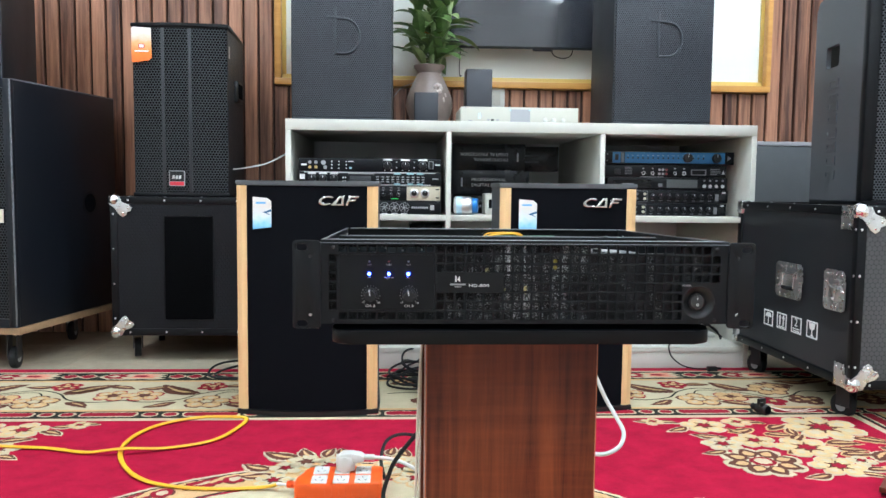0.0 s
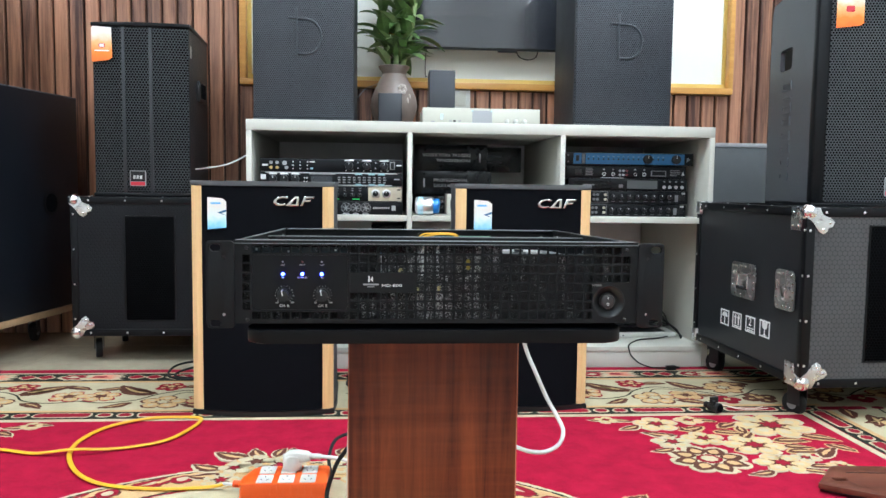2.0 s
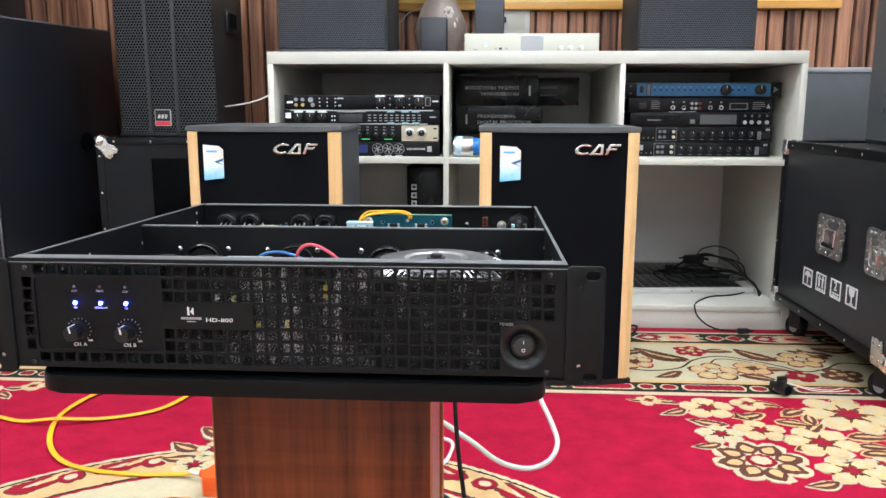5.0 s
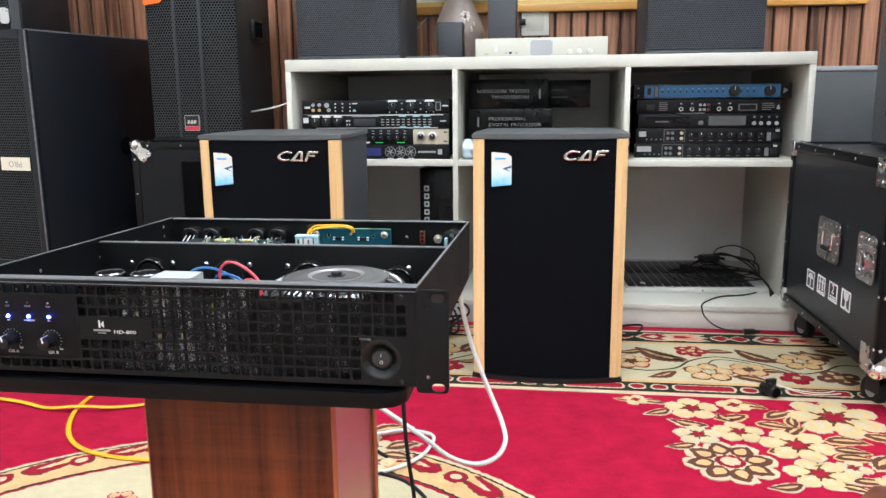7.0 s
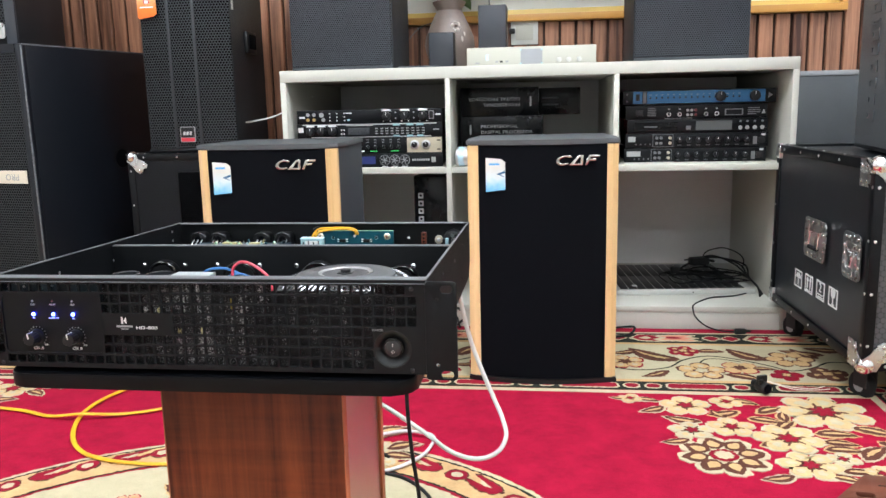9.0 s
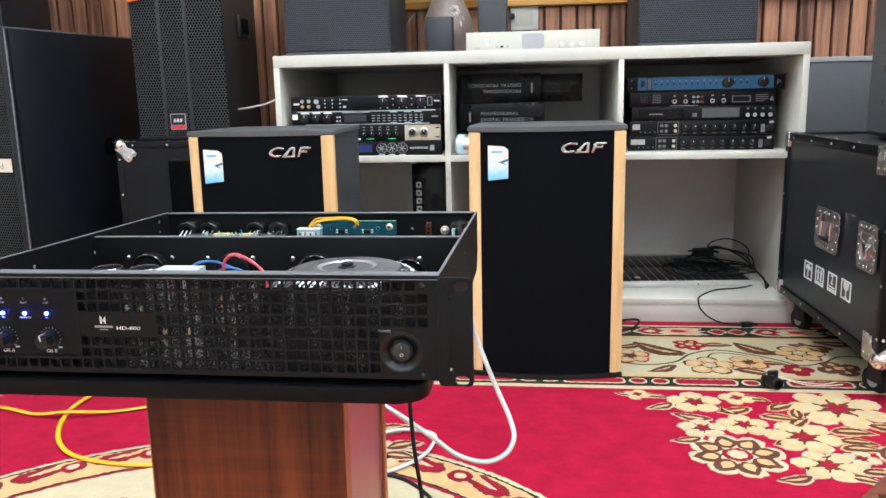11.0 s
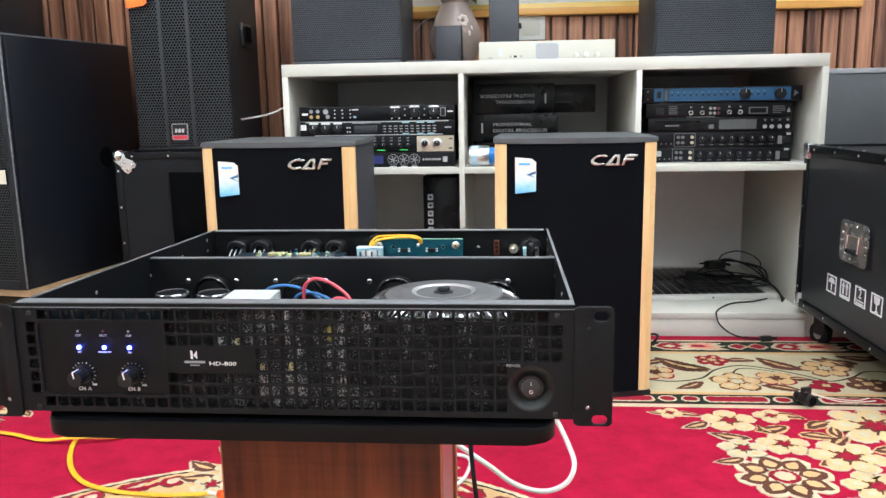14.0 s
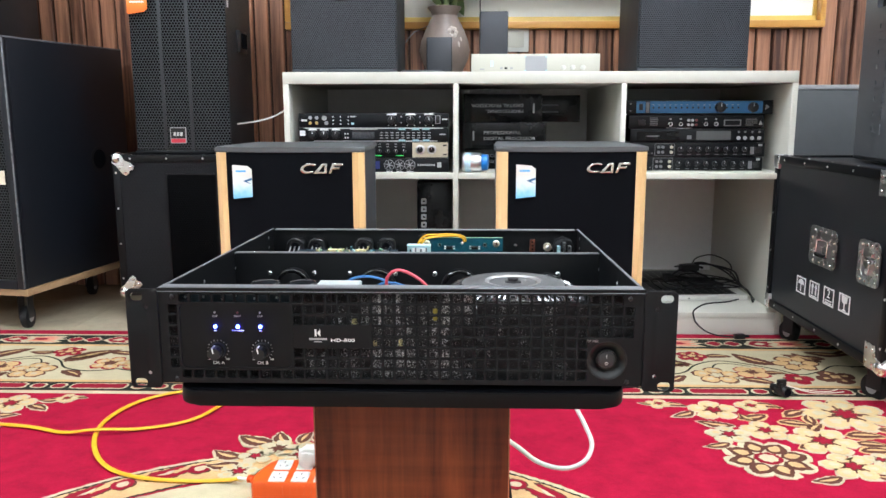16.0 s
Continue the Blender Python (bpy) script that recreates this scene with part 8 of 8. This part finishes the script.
grip = part("cord_grip", tube([(-0.084, 0.052, 0.018), (-0.096, 0.054, 0.018), (-0.106, 0.056, 0.017)], 0.0050, 10, 4), "orange_plastic", strip, "ribbed cord grip")
for k in range(4):
    part("grip_ring", cyl((-0.0885 - 0.0048 * k, 0.0527 + 0.0009 * k, 0.018), (-0.0910 - 0.0048 * k, 0.0532 + 0.0009 * k, 0.018), 0.0072, seg=14, bevel=0.0006), "orange_plastic", grip)
part("inner_wire", tube([(-0.104, 0.056, 0.017), (-0.116, 0.060, 0.016), (-0.127, 0.065, 0.0155)], 0.0030, 8, 4), "white_cable", strip, "bare white inner wires")
plug = thing("mains_plug", (-0.056, 1.573, 0.0417), "white mains plug in the orange strip", "plug", turn=-4)
part("body", prism(rounded(0.036, 0.036, 0.014, 7), "z", 0.0, 0.030, bevel=0.006), "white_plastic", plug)
part("neck", prism([(-0.018, 0.018), (-0.014, 0.030), (-0.006, 0.036), (0.012, 0.037), (0.030, 0.034), (0.036, 0.030), (0.036, 0.020), (0.02, 0.016)], "y", -0.013, 0.013, bevel=0.004), "white_plastic", plug)
part("strain_relief", tube([(0.032, 0.0, 0.026), (0.044, 0.001, 0.026), (0.056, 0.002, 0.025)], 0.0056, 10, 3), "white_plastic", plug)
single("mains_cable", tube([(-0.002, 1.571, 0.0672), (0.05, 1.566, 0.060), (0.12, 1.560, 0.026), (0.19, 1.575, 0.008), (0.247, 1.632, 0.008), (0.266, 1.69, 0.008), (0.262, 1.745, 0.009), (0.20, 1.762, 0.009), (0.155, 1.735, 0.012), (0.12, 1.66, 0.04),
                           (0.11, 1.52, 0.13), (0.14, 1.40, 0.225), (0.22, 1.365, 0.235), (0.307, 1.350, 0.189), (0.350, 1.352, 0.156), (0.392, 1.350, 0.146), (0.424, 1.356, 0.156), (0.437, 1.372, 0.176), (0.430, 1.394, 0.197), (0.415, 1.412, 0.225), (0.396, 1.420, 0.268),
                           (0.377, 1.432, 0.316), (0.364, 1.42, 0.38), (0.360, 1.39, 0.45), (0.364, 1.34, 0.500), (0.368, 1.312, 0.5100), (0.369, 1.290, 0.5100)], 0.0036, 10, 8), "white_cable", (0, 0, 0),
       "white power cord hanging from the amplifier to the strip", "cable")
iec = thing("power_connector", (0.369, 1.2845, 0.5100), "white mains connector pushed into the amplifier's back", "plug")
part("body", box(-0.014, 0.014, -0.0045, 0.030, -0.011, 0.011, 0.003), "white_plastic", iec)
single("signal_cable", tube([(0.285, 1.282, 0.505), (0.287, 1.302, 0.485), (0.290, 1.312, 0.40), (0.290, 1.310, 0.32), (0.291, 1.306, 0.25), (0.297, 1.300, 0.18), (0.306, 1.298, 0.11), (0.310, 1.300, 0.03), (0.29, 1.29, 0.006), (0.20, 1.32, 0.006), (0.12, 1.36, 0.006)], 0.0032, 8, 8), "black_rubber", (0, 0, 0), "thin black cable hanging from the amplifier", "cable")
single("black_cable", tube([(0.10, 1.36, 0.006), (0.045, 1.39, 0.006), (0.024, 1.43, 0.018), (0.020, 1.452, 0.040), (0.030, 1.455, 0.075), (0.044, 1.455, 0.105), (0.087, 1.45, 0.161), (0.13, 1.43, 0.215), (0.17, 1.38, 0.30), (0.19, 1.32, 0.42), (0.20, 1.283, 0.50)], 0.0042, 8, 8), "black_rubber", (0, 0, 0), "black cable curving beside the power strip", "cable")
single("black_cable", tube([(0.020, 1.585, 0.020), (0.012, 1.62, 0.045), (0.022, 1.66, 0.070), (0.055, 1.68, 0.078), (0.10, 1.68, 0.066), (0.15, 1.66, 0.020), (0.19, 1.64, 0.006)], 0.0036, 8, 8), "black_rubber", (0, 0, 0), "black cable arching behind the power strip", "cable")
single("hanging_cord", tube([(0.085, 1.168, 0.434), (0.077, 1.135, 0.36), (0.073, 1.13, 0.264), (0.071, 1.13, 0.168), (0.069, 1.135, 0.05), (0.060, 1.16, 0.006), (0.03, 1.22, 0.0055)], 0.0019, 7, 6), "tape", (0, 0, 0), "thin beige cord hanging beside the wooden column", "cable")
single("hanging_cord", tube([(0.083, 1.172, 0.434), (0.078, 1.150, 0.36), (0.077, 1.148, 0.264), (0.0765, 1.148, 0.168), (0.0735, 1.150, 0.05), (0.066, 1.17, 0.006), (0.04, 1.23, 0.0055)], 0.0019, 7, 6), "tape", (0, 0, 0), "thin beige cord hanging beside the wooden column", "cable")
single("black_cable", tube([(0.16, 1.58, 0.006), (0.24, 1.55, 0.006), (0.30, 1.47, 0.006), (0.31, 1.38, 0.006), (0.26, 1.32, 0.006)], 0.0034, 8, 8), "black_rubber", (0, 0, 0), "black cable lying on the carpet medallion", "cable")
for k in range(6):
    cx, cy = 0.095 + 0.012 * k, 2.42 + 0.02 * k
    pts = []
    for q in range(12):
        a = q * 0.75 + k * 1.3
        r = 0.075 + 0.028 * RCB.random()
        pts.append((cx + r * math.cos(a), cy + r * 1.3 * math.sin(a), 0.006 + 0.011 * k * abs(math.sin(a * 0.7 + k)) + 0.004 * RCB.random()))
    single("coiled_cable", tube(pts, 0.0035, 7, 6), "black_rubber", (0, 0, 0), "black cable coiled on the carpet before the shelf", "cable", "coiled cables")
single("black_cable", tube([(-0.36, 2.60, 0.006), (-0.45, 2.585, 0.018), (-0.51, 2.545, 0.012), (-0.52, 2.50, 0.006), (-0.46, 2.47, 0.006), (-0.38, 2.475, 0.006)], 0.0035, 8, 8), "black_rubber", (0, 0, 0), "black cable bent on the carpet edge", "cable")
single("black_cable", tube([(-0.38, 2.62, 0.004), (-0.46, 2.60, 0.03), (-0.53, 2.56, 0.026), (-0.545, 2.51, 0.006), (-0.49, 2.46, 0.006), (-0.40, 2.45, 0.006)], 0.0035, 8, 8), "black_rubber", (0, 0, 0), "black cable bent on the carpet edge", "cable")
single("black_cable", tube([(0.66, 2.50, 0.005), (0.74, 2.51, 0.006), (0.77, 2.55, 0.02), (0.74, 2.585, 0.012), (0.68, 2.57, 0.006)], 0.0035, 8, 8), "black_rubber", (0, 0, 0), "black cable looped before the shelf", "cable")

con = thing("cable_connector", (1.012, 2.066, 0.0035), "black round connector with thin pale wires on the carpet", "connector", turn=25)
part("shell", cyl((0.0, -0.022, 0.0145), (0.0, 0.010, 0.0145), 0.0140, 0.0140, 24, bevel=0.002), "black_plastic", con)
part("collar", cyl((0.0, 0.010, 0.0145), (0.0, 0.028, 0.0145), 0.010, 0.0085, 20, bevel=0.001), "black_rubber", con)
part("socket_face", cyl((0.0, -0.0225, 0.0145), (0.0, -0.0235, 0.0145), 0.0105, seg=20), "cloth_black", con)
part("lug", box(-0.0125, 0.0125, -0.006, 0.004, 0.024, 0.042, 0.002), "black_plastic", con)
part("lug", box(-0.015, -0.004, -0.014, -0.006, 0.022, 0.034, 0.002), "black_plastic", con)
for k in range(2):
    part("wire", tube([(0.004, 0.03, 0.02), (0.03, 0.03 - 0.012 * k, 0.016), (0.075, 0.0 - 0.02 * k, 0.004), (0.12, -0.03 - 0.01 * k, 0.002), (0.16, -0.03 - 0.018 * k, 0.002)], 0.0011, 6, 6), "tape", con, "thin pale wire")

bb = thing("wooden_board", (0.990, 1.509, 0.0035), "flat reddish-brown wooden board with a slot, lying on the carpet", "board", turn=-5)
part("board", holed_plate([(0.0, 0.0), (0.070, 0.099), (0.079, 0.103), (0.24, 0.103), (0.25, 0.092), (0.25, -0.055), (0.24, -0.062), (0.10, -0.062), (0.012, -0.010)],
                          [rounded(0.030, 0.017, 0.005, 4, 0.054, 0.024)[::-1]], "z", 0.006, 0.017, 0.001), "brown_board", bb)
part("under_edge", prism([(0.006, 0.002), (0.074, 0.098), (0.24, 0.098), (0.244, -0.052), (0.10, -0.056)], "z", 0.0, 0.0059), "black_plastic", bb)
part("groove", box(0.085, 0.244, 0.060, 0.063, 0.0169, 0.0175), "black_rubber", bb)

# ---- floor tiles and wall slats ----
tile = None
for i in range(-5, 6):
    for j in range(-5, 6):
        x0, y0 = max(X0, 0.6 * i + 0.14), max(Y0, 0.6 * j + 0.05)
        x1, y1 = min(X1, 0.6 * i + 0.74) - 0.002, min(Y1, 0.6 * j + 0.65) - 0.002
        if x1 - x0 < 0.05 or y1 - y0 < 0.05:
            continue
        part("tile", box(x0, x1, y0, y1, FLOOR - 0.012, FLOOR), "tile_floor", floor)

PITCH, SLAT = 0.0600, 0.0505
me_long = finish(box(0, SLAT, 3.316, 3.3345, FLOOR, TOP, 0.003, steps=1))
me_low = finish(box(0, SLAT, 3.316, 3.3345, FLOOR, WZ0 - 0.002, 0.003, steps=1))
me_high = finish(box(0, SLAT, 3.316, 3.3345, WZ1 + 0.002, TOP, 0.003, steps=1))
for me in (me_long, me_low, me_high):
    me.materials.append(M["slat_wood"])
for k in range(-26, 31):
    x = 1.336 + PITCH * (k - 22) + 0.005
    kinds = (me_low, me_high) if WX0 - SLAT < x < WX1 - 0.002 else (me_long,)
    for me in kinds:
        o = new("slat", me)
        o.parent = wall_north
        o.location = (x, 0, 0)
